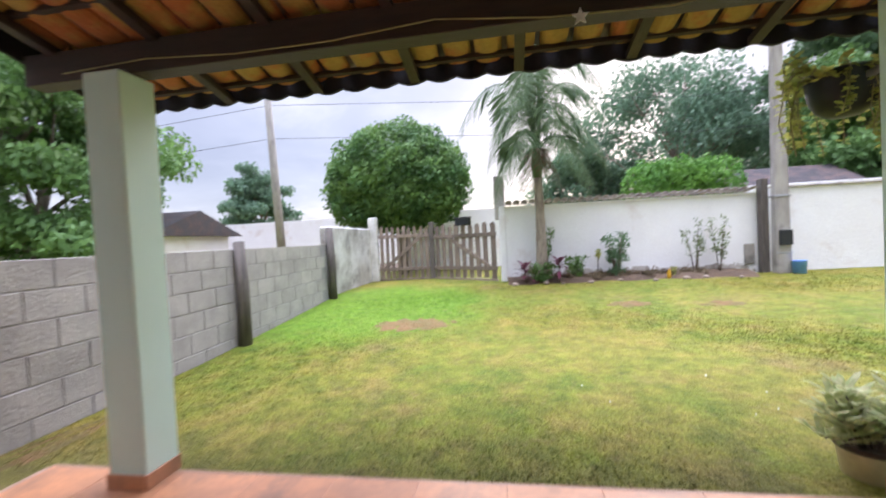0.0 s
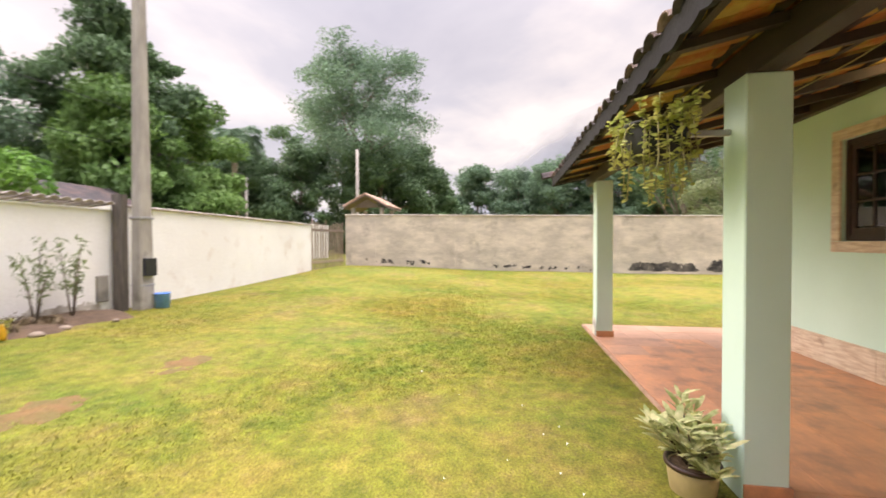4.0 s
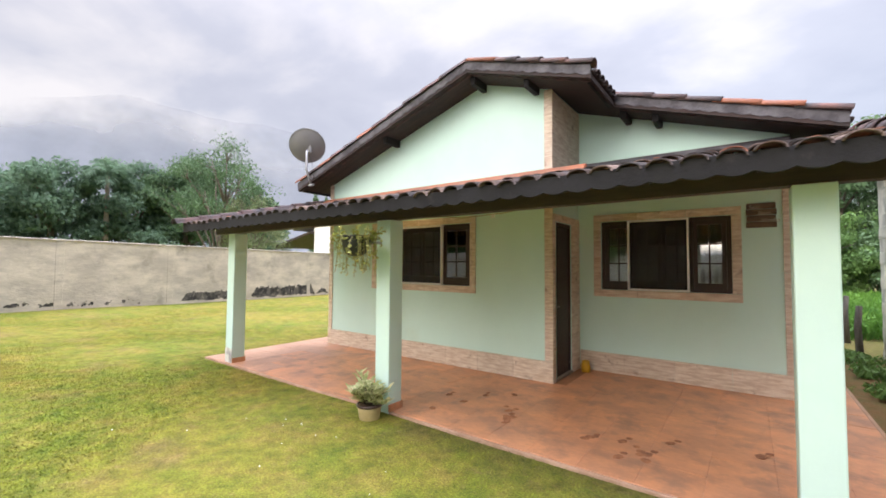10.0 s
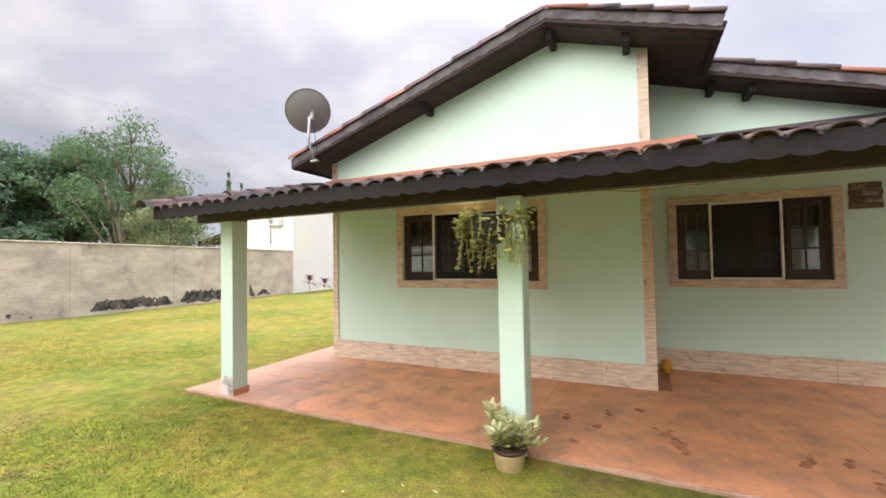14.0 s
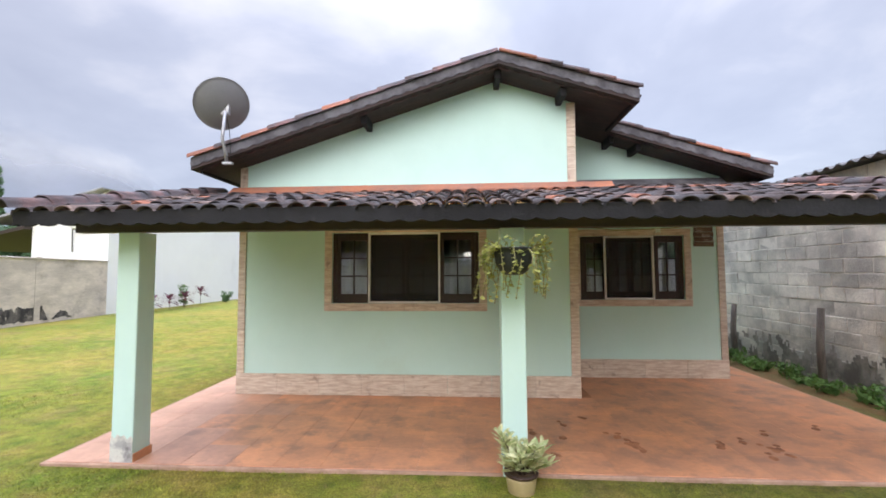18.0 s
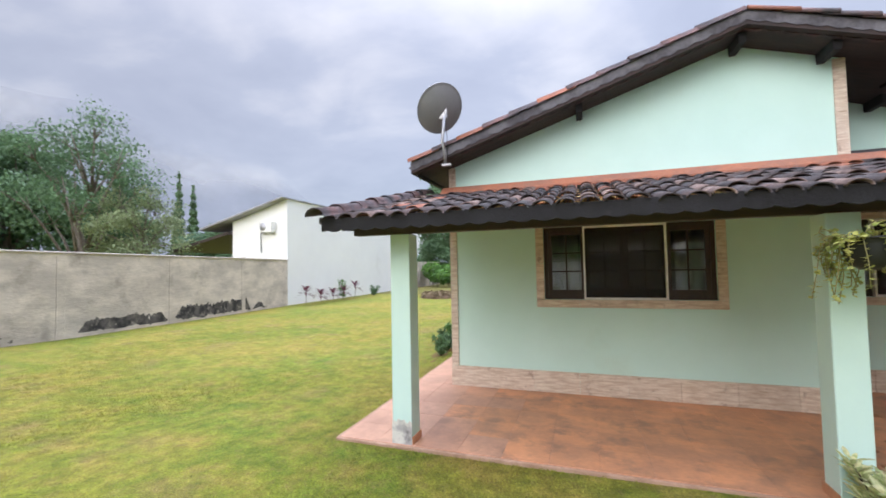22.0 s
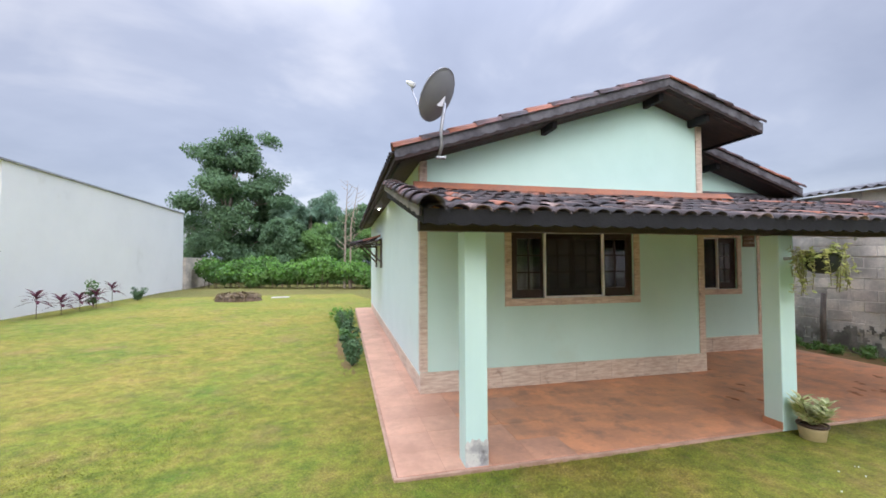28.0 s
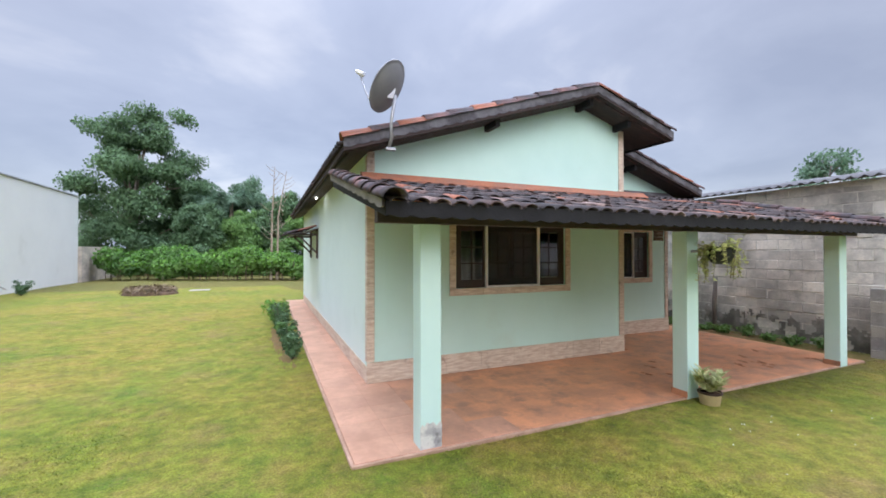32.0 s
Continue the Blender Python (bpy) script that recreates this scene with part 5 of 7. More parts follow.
boxed("bracket", 16.3, 16.35, HY0 + 0.003, HY0 + 0.3, 3.36, 3.418, STEEL, ac), boxed("bracket", 16.78, 16.83, HY0 + 0.003, HY0 + 0.3, 3.36, 3.418, STEEL, ac)
tubed("pipe", [(16.94, HY0 + 0.1, 3.5), (17.02, HY0 + 0.08, 3.35), (17.02, HY0 + 0.05, 2.5)], 0.02, BLACK_PLASTIC, ac)
bk = boxed("wall_rear_yard", 15.4, 15.6, -30.5, HY1 - 0.02, -0.1, 2.1, BEIGE_WALL, bevel=0.01)
tagged(bk, "low grey rendered wall beyond the white house", "garden wall", kind="structure")

# street pole with a meter box
pole = thing("utility_pole", (4.58, 8.80, 0.1), "tall weathered concrete utility pole with a meter box", "utility pole")
bm = bmesh.new()
for z, wx, wy in ((0.05, 0.13, 0.10), (5.45, 0.08, 0.065)):
    for sx, sy in ((-1, -1), (1, -1), (1, 1), (-1, 1)):
        bm.verts.new((4.60 + sx * wx, 8.80 + sy * wy, z))
bm.verts.ensure_lookup_table()
v_ = bm.verts
for f in ((0, 1, 2, 3), (7, 6, 5, 4), (0, 4, 5, 1), (1, 5, 6, 2), (2, 6, 7, 3), (3, 7, 4, 0)):
    bm.faces.new([v_[i] for i in f])
bmesh.ops.bevel(bm, geom=bm.edges[:], offset=0.02, segments=1, affect="EDGES")
part("shaft", bm, CONCRETE, pole)
boxed("backing_post", 4.36, 4.47, 8.92, 9.1, 0.05, 2.0, POST_WOOD, pole, "dark stained post behind the pole")
boxed("meter_box", 4.50, 4.70, 8.63, 8.70, 0.72, 1.0, BLACK_PLASTIC, pole, "small dark meter box")
boxed("band", 4.475, 4.725, 8.695, 8.91, 1.62, 1.66, STEEL, pole, "metal band"), boxed("band", 4.475, 4.725, 8.695, 8.91, 0.56, 0.59, STEEL, pole, "metal band")
boxed("wall_box", 4.12, 4.3, 9.09, 9.135, 0.35, 0.75, CONCRETE, None, bevel=0.01)
tagged(bpy.data.objects["wall_box"], "small grey cover plate on the street wall", "cover plate")
bucket = thing("bucket", (4.78, 8.62, 0.17), "small blue plastic bucket at the pole's foot", "bucket")
lathe("body", [(0.0, 0.0), (0.10, 0.0), (0.115, 0.24), (0.122, 0.245), (0.108, 0.23), (0.09, 0.02), (0, 0.02)], (4.78, 8.62, ground_z(4.78, 8.62) - 0.01), BLUE_PLASTIC, bucket)

# ---- vegetation ----
def leaf_cloud(name, blobs, count, size, mat, parent, seed, label="", hollow=0.55, droop=0.3, aspect=2.0, clump=0.0):
    """Small leaves spread through ellipsoid blobs (x, y, z, rx, ry, rz), thicker towards their outside, with a ragged edge."""
    r = np.random.RandomState(seed)
    B = np.array(blobs, float)
    wts = B[:, 3] * B[:, 4] + B[:, 3] * B[:, 5]
    which = r.choice(len(B), count, p=wts / wts.sum())
    d = r.normal(size=(count, 3))
    d /= np.linalg.norm(d, axis=1)[:, None]
    rad = hollow + (1 - hollow) * r.rand(count) ** 0.6
    rag = 1 + 0.16 * np.sin(d[:, 0] * 7 + which) * np.sin(d[:, 1] * 6 + 2 * which) * np.sin(d[:, 2] * 8)
    C = B[which, :3] + d * B[which, 3:] * (rad * rag)[:, None]
    if clump:
        C = C + clump * np.sin(C[:, [1, 2, 0]] * 2.3 + which[:, None])
    nrm = d + r.normal(size=(count, 3)) * 0.7 + np.array([0, 0, 0.5])
    nrm /= np.linalg.norm(nrm, axis=1)[:, None]
    t = np.cross(nrm, r.normal(size=(count, 3)))
    t[:, 2] -= droop
    t /= np.linalg.norm(t, axis=1)[:, None]
    s = np.cross(nrm, t)
    s /= np.linalg.norm(s, axis=1)[:, None] + 1e-9
    ln = size * (0.6 + 0.8 * r.rand(count))[:, None]
    wd = ln / aspect
    V = np.stack([C - t * ln * 0.5, C + s * wd * 0.5 + nrm * ln * 0.06, C + t * ln * 0.5, C - s * wd * 0.5 + nrm * ln * 0.06], 1).reshape(-1, 3)
    me = bpy.data.meshes.new(name)
    me.vertices.add(4 * count), me.loops.add(4 * count), me.polygons.add(count)
    me.vertices.foreach_set("co", V.ravel())
    me.loops.foreach_set("vertex_index", np.arange(4 * count))
    me.polygons.foreach_set("loop_start", np.arange(0, 4 * count, 4))
    me.update(calc_edges=True)
    me.materials.append(mat)
    return link(name, me, parent, label)


def tree(name, x, y, h, crown, mat, seed, label, category="tree", leaves=9000, leaf_size=0.35, trunk=0.22, bare=0.35, blobs=9, group="", z=None):
    """A tapered trunk with limbs, each carrying clumps of leaves."""
    r = random.Random(seed)
    z0 = ground_z(x, y) - 0.1 if z is None else z
    t = thing(name, (x, y, z0), label, category, group)
    top = z0 + h * 0.75
    bm = bmesh.new()
    pts = [Vector((x, y, z0))]
    for k in range(1, 6):
        pts.append(Vector((x + r.uniform(-1, 1) * h * 0.012 * k, y + r.uniform(-1, 1) * h * 0.012 * k, z0 + (top - z0) * k / 5)))
    tube(bm, pts, [trunk * (1.25 - 0.2 * k) for k in range(6)], 8)
    cl = []
    for k in range(blobs):
        a = 2.4 * k + r.uniform(-0.4, 0.4)
        f = (k + 0.5) / blobs
        zz = z0 + h * (bare + (0.97 - bare) * f)
        reach = crown * (0.75 * math.sin(math.pi * min(1, 0.25 + 0.72 * f)) + 0.14) * r.uniform(0.5, 1.0)
        c = Vector((x + reach * math.cos(a), y + reach * math.sin(a), zz))
        base = pts[min(5, max(1, int(f * 5)))]
        knee = base.lerp(c, 0.5) + Vector((0, 0, 0.05 * h * r.random()))
        tube(bm, [base, knee, c], [trunk * 0.4, trunk * 0.22, trunk * 0.08], 6)
        for j in range(4):
            rr = crown * r.uniform(0.21, 0.37)
            q = c + Vector((r.gauss(0, 1), r.gauss(0, 1), r.gauss(0, 0.8))) * crown * 0.16
            tube(bm, [knee.lerp(c, 0.6), q], [trunk * 0.12, trunk * 0.04], 5)
            cl.append((q.x, q.y, q.z, rr, rr, rr * r.uniform(0.45, 0.75)))
    part("trunk", bm, BARK, t, "grey-brown trunk and limbs", smooth=True)
    leaf_cloud("crown", cl, int(leaves * 3.2), leaf_size * 0.75, mat, t, seed, hollow=0.15, droop=0.6, clump=0.05 * crown)
    return t


def frond(bm_v, bm_f, base, direction, length, rise, droop, leaflet, n=26, seed=0):
    """A feather leaf: leaflets in pairs along an arching rib."""
    r = random.Random(seed)
    d = Vector(direction).normalized()
    side = d.cross(Vector((0, 0, 1))).normalized()
    pts = []
    for k in range(n + 1):
        f = k / n
        pts.append(Vector(base) + d * length * (f - 0.12 * f * f) + Vector((0, 0, rise * f - droop * f * f)))
    for k in range(2, n):
        f = k / n
        p = pts[k]
        along = (pts[k + 1] - pts[k]).normalized()
        ln = leaflet * (0.45 + 0.9 * math.sin(math.pi * min(0.97, f * 0.9 + 0.08)))
        for s in (-1, 1):
            q = (side * s * 0.8 + along * 0.55 + Vector((0, 0, (r.uniform(-0.65, 0.1) if n < 30 else r.uniform(-0.95, -0.1))))).normalized()
            w = along * leaflet * (0.045 if n < 30 else 0.013)
            tip = p + q * ln + Vector((0, 0, -0.25 * ln))
            i = len(bm_v)
            bm_v += [p - w, p + w, p + q * ln * 0.6 + w * 0.9, tip, p + q * ln * 0.6 - w * 0.9]
            bm_f.append((i, i + 1, i + 2, i + 3, i + 4))
    return pts


def palm(name, x, y, z0, trunk_h, shaft_h, radius, fronds, length, mat, seed, label, leaflet=0.45, rise=1.2, droop=1.5, group="", pairs=26):
    r = random.Random(seed)
    t = thing(name, (x, y, z0), label, "palm tree", group)
    bm = bmesh.new()
    pts, rad = [], []
    for k in range(13):
        f = k / 12
        pts.append((x + 0.02 * math.sin(3 * f), y, z0 + trunk_h * f))
        rad.append(radius * (1.35 - 0.5 * f) * (1.04 if k % 2 else 0.97))
    tube(bm, pts, rad, 10)
    part("trunk", bm, PALM_BARK, t, "ringed grey palm trunk", smooth=True)
    if shaft_h:
        lathe("root_mound", [(0.0, 0.17), (0.11, 0.16), (0.15, 0.08), (0.22, 0.0), (0.24, -0.05)], (x, y, z0), PALM_BARK, t, "pale swollen root mound")
    if shaft_h:
        tubed("crownshaft", [(x, y, z0 + trunk_h), (x, y, z0 + trunk_h + 0.3 * shaft_h), (x, y, z0 + trunk_h + shaft_h)], [radius * 1.05, radius * 1.2, radius * 0.6], LEAF_PALM, t, "grey-green crownshaft", seg=10)
    for k in range(fronds):
        a = 2.4 * k + r.uniform(-0.3, 0.3)
        f = k / max(1, fronds - 1)
        vs_, fs_ = [], []
        rib = frond(vs_, fs_, (x, y, z0 + trunk_h + shaft_h * 0.85), (math.cos(a), math.sin(a), 0), length * r.uniform(0.8, 1.0) * (0.55 + 0.45 * f), rise * (2.1 - 1.6 * f), droop * (0.5 + 1.0 * f), leaflet, pairs, seed=seed * 31 + k)
        fr_ = link("frond", mesh_of("frond", vs_, fs_, mat), t)
        tubed("rib", rib[::3], [0.022 * (1 - i / len(rib[::3])) + 0.004 for i in range(len(rib[::3]))], LEAF_PALM, fr_, seg=5)
    return t


def palm_skirt(x, y, z, seed):
    """Dry brown fronds hanging below a palm crown."""
    r = random.Random(seed)
    for k in range(7):
        a = 2.4 * k + r.uniform(-0.3, 0.3)
        vs_, fs_ = [], []
        frond(vs_, fs_, (x, y, z), (math.cos(a), math.sin(a), 0), r.uniform(0.35, 0.6), 0.15, r.uniform(0.7, 1.1), 0.22, 22, seed=seed + k)
        link("dead_frond", mesh_of("dead_frond", vs_, fs_, DEAD_PALM), garden_palm, "dry brown hanging frond")


# clipped tree over the gate
def clipped_tree():
    x, y = -3.5, 11.6
    t = thing("clipped_tree", (x, y, 0.1), "dense round clipped tree of glossy green leaves behind the gate", "tree")
    bm = bmesh.new()
    tube(bm, [(x, y, 0), (x + 0.05, y, 1.2), (x - 0.05, y, 2.6)], [0.14, 0.12, 0.08], 8)
    for k in range(7):
        a = k * 0.9
        tube(bm, [(x, y, 1.5), (x + 0.6 * math.cos(a), y + 0.6 * math.sin(a), 2.3), (x + 1.4 * math.cos(a), y + 1.3 * math.sin(a), 3.0)], [0.06, 0.04, 0.015], 6)
    part("trunk", bm, BARK, t, smooth=True)
    blobs = [(x, y, 3.0, 2.0, 1.8, 1.35), (x - 0.6, y, 2.75, 1.5, 1.5, 1.15), (x + 0.65, y, 2.8, 1.4, 1.5, 1.15), (x, y, 3.45, 1.55, 1.4, 1.1), (x + .9, y - .3, 2.4, 1.05, 1.1, .95), (x - .9, y - .3, 2.4, 1.05, 1.1, .95), (x, y - .4, 2.2, 1.4, 1.0, .8)]
    leaf_cloud("crown", blobs, 46000, 0.12, LEAF_TOPIARY, t, 7, hollow=0.8, aspect=1.9)


clipped_tree()
garden_palm = palm("garden_palm", 0.13, 8.50, 0.12, 2.15, 0.75, 0.092, 0, 1.9, LEAF_PALM, 3, "slim garden palm with arching feathery fronds")


def palm_crown(x, y, z, seed):
    """A narrow column of young upright fronds, and older ones arching out of it with hanging tips."""
    r = random.Random(seed)
    for k in range(34):
        a = 2.4 * k + r.uniform(-0.25, 0.25)
        vs_, fs_ = [], []
        if k < 13:
            low, ln, up, fall, lf = 0.1 + 0.05 * k, r.uniform(0.12, 0.42), r.uniform(2.3, 3.3) - 0.06 * k, 0.1, 0.33
        else:
            f = (k - 13) / 20
            low, ln, up, fall, lf = 1.25 - 1.3 * f + r.uniform(-0.1, 0.1), r.uniform(1.25, 1.8) * (1 - 0.25 * f), 1.95 - 0.75 * f, 2.55 - 0.35 * f, 0.44
        rib = frond(vs_, fs_, (x + 0.05 * math.cos(a), y + 0.05 * math.sin(a), z + low), (math.cos(a), math.sin(a), 0), ln, up, fall, lf, 62, seed=seed * 31 + k)
        leaf_ = link("frond", mesh_of("frond", vs_, fs_, LEAF_PALM), garden_palm)
        tubed("rib", rib[::3], [0.016 * (1 - i / len(rib[::3])) + 0.003 for i in range(len(rib[::3]))], LEAF_PALM, leaf_, seg=5)


palm_crown(0.13, 8.50, 2.75, 3)

DEAD_PALM = leaf("dead_palm_fronds", (0.20, 0.135, 0.085), (0.14, 0.095, 0.06), scale=2.0)
palm_skirt(0.13, 8.50, 2.85, 17)

# hedge and trees across the street
def hedge_stems(parent):
    r = random.Random(8)
    bm = bmesh.new()
    for k in range(9):
        x, y = 3.0 + 0.28 * k, 12.1 + r.uniform(-0.2, 0.2)
        tube(bm, [(x, y, 0.0), (x + r.uniform(-0.1, 0.1), y, 1.2), (x + r.uniform(-0.3, 0.3), y, 2.5)], [0.05, 0.04, 0.015], 6)
    part("trunk", bm, BARK, parent, "grey-brown woody stems", smooth=True)


hb = thing("hedge", (3.9, 11.9, 0), "bright green rounded hedge rising over the street wall", "hedge")
leaf_cloud("crown", [(3.25 + 0.44 * k, 12.05 + 0.08 * (k % 2), 2.22 + 0.05 * (k % 3), 0.62, 0.8, 0.74) for k in range(5)] + [(4.1, 12.1, 1.2, 1.5, 0.9, 1.1)], 18000, 0.11, LEAF_BRIGHT, hb, 11, hollow=0.75)
hedge_stems(hb)
FAR = [
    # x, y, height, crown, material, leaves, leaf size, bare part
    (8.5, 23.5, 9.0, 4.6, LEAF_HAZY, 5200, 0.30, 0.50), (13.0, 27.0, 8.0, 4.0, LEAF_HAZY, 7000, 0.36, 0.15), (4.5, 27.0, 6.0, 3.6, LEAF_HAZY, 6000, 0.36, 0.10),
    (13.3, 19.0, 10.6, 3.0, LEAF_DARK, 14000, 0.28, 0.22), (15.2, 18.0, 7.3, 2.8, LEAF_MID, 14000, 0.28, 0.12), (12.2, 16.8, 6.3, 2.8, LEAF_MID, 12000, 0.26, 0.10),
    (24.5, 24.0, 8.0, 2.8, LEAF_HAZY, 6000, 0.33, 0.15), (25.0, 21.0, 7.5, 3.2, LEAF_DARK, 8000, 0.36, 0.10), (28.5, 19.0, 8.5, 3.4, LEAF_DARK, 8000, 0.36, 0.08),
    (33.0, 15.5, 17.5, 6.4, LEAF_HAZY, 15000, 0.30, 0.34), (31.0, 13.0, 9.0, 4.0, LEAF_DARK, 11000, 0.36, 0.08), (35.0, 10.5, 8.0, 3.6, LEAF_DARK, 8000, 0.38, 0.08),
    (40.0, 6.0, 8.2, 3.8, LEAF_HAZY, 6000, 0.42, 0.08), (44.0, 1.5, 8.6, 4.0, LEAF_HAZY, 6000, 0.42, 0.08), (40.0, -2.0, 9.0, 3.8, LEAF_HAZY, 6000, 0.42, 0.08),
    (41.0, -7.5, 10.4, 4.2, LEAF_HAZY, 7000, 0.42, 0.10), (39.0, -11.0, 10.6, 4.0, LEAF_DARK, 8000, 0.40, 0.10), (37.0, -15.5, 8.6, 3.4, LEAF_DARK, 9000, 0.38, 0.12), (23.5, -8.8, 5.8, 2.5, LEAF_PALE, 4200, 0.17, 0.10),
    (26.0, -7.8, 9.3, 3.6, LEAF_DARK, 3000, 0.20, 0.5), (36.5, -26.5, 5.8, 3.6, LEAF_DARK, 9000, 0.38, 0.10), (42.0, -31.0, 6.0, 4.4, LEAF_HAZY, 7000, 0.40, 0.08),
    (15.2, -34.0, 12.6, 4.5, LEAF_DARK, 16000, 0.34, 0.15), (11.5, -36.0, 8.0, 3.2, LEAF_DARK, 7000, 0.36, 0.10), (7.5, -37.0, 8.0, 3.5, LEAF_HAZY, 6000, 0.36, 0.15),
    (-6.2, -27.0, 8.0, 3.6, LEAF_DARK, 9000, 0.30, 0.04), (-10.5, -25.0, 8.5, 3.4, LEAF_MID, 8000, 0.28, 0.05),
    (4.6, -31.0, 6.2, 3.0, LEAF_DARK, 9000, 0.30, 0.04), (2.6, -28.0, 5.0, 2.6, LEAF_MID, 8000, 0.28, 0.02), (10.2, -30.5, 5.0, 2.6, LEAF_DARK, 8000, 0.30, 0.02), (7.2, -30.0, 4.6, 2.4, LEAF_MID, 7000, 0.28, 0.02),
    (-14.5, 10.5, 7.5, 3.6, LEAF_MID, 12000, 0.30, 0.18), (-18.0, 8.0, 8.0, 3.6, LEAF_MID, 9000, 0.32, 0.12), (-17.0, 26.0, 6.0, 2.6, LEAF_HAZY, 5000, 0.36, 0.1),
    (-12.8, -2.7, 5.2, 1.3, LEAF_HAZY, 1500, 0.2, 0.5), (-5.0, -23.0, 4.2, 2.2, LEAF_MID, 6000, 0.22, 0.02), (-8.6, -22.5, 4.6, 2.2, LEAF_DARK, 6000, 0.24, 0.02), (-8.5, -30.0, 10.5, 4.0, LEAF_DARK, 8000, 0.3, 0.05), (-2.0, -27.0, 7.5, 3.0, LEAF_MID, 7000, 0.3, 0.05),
]
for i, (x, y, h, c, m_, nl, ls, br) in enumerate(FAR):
    tree("tree", x, y, h, c, m_, 40 + i, "broad-leaved tree in full dark green leaf" if m_ is LEAF_DARK else ("distant tree with leaves tinted grey-green for haze" if m_ is LEAF_HAZY else "leafy mid-green tree beyond the wall"), leaves=nl, leaf_size=ls, bare=br, trunk=0.02 * h + 0.05, group="trees round the plot", blobs=18)
# these palms share the leaf colour with haze mixed in
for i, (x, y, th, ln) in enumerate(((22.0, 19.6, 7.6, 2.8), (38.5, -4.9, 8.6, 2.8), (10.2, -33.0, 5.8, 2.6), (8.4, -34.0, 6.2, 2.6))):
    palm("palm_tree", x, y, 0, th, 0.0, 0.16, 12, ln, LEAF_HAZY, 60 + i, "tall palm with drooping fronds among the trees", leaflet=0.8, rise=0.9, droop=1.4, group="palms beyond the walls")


def conifer(x, y, h, seed):
    t = thing("cypress", (x, y, 0), "narrow dark conifer standing against the hills", "conifer", "conifers")
    tubed("trunk", [(x, y, -0.1), (x, y, h)], [0.18, 0.03], BARK, t)
    leaf_cloud("crown", [(x, y, h * (0.2 + 0.75 * k / 9), 1.5 * (1 - 0.092 * k), 1.5 * (1 - 0.092 * k), h * 0.05) for k in range(10)], 4200, 0.5, LEAF_DARK, t, seed, hollow=0.2, aspect=3)


conifer(66.8, -44.8, 18.6, 5), conifer(65.7, -46.6, 16.6, 6)

# hills, with haze put into their colour and fading tops
def hills():
    prof = [(-60, 0.10), (-75, 0.10), (-84, 0.13), (-90, 0.20), (-95, 0.29), (-104, 0.33), (-120, 0.325), (-130, 0.29), (-137, 0.25), (-142, 0.17), (-147, 0.10), (-153, 0.06), (-165, 0.045), (-185, 0.04), (-220, 0.035), (-300, 0.03), (-350, 0.05), (-370, 0.06), (-400, 0.08), (-420, 0.10)]
    n, R = 220, 380.0
    vs, fs, rise = [], [], []
    steps = [q / 12 for q in range(13)]
    for k in range(n + 1):
        a = -60 - 360 * k / n
        e = float(np.interp(-a, [-q for q, _ in prof], [q for _, q in prof]))
        e *= 1 + 0.05 * noise.noise(Vector((a * 0.09, 3, 0))) + 0.02 * noise.noise(Vector((a * 0.5, 9, 0)))
        for f in steps:
            rr = R + 120 * f
            vs.append((-math.sin(radians(a)) * rr, math.cos(radians(a)) * rr, rr * e * f - 2))
            rise.append(f)
    w = len(steps)
    for k in range(n):
        for j in range(w - 1):
            i = k * w + j
            fs.append((i, i + w, i + w + 1, i + 1))
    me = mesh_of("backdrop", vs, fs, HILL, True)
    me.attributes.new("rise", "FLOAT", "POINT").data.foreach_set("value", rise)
    tagged(link("backdrop", me), "wooded hills tinted blue-grey for haze, their tops fading to transparent", "hills", kind="structure")


def hill_material():
    """Wooded hills: haze painted as blue-grey colour, tops made transparent to melt into the cloud."""
    m = material("haze_tinted_hill", (0.175, 0.19, 0.215), 1.0, (0.15, 0.166, 0.19), 0.02, fine=0.09, fine_amount=0.06, bump=0)
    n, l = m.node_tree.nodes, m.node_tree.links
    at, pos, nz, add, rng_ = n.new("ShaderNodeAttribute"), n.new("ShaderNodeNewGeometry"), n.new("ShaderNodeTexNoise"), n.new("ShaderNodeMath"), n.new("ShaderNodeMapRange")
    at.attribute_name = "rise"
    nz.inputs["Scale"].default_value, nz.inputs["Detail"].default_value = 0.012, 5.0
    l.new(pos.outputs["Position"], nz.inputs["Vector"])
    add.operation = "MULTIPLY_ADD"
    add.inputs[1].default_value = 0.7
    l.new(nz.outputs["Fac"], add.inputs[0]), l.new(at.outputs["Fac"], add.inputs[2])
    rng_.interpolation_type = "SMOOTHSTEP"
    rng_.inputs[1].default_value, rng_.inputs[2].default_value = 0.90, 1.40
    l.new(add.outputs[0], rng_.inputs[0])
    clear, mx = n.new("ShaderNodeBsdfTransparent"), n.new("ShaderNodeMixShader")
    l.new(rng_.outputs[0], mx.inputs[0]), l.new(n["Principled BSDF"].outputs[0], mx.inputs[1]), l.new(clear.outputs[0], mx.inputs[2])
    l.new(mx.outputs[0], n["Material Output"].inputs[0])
    return m


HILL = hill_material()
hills()


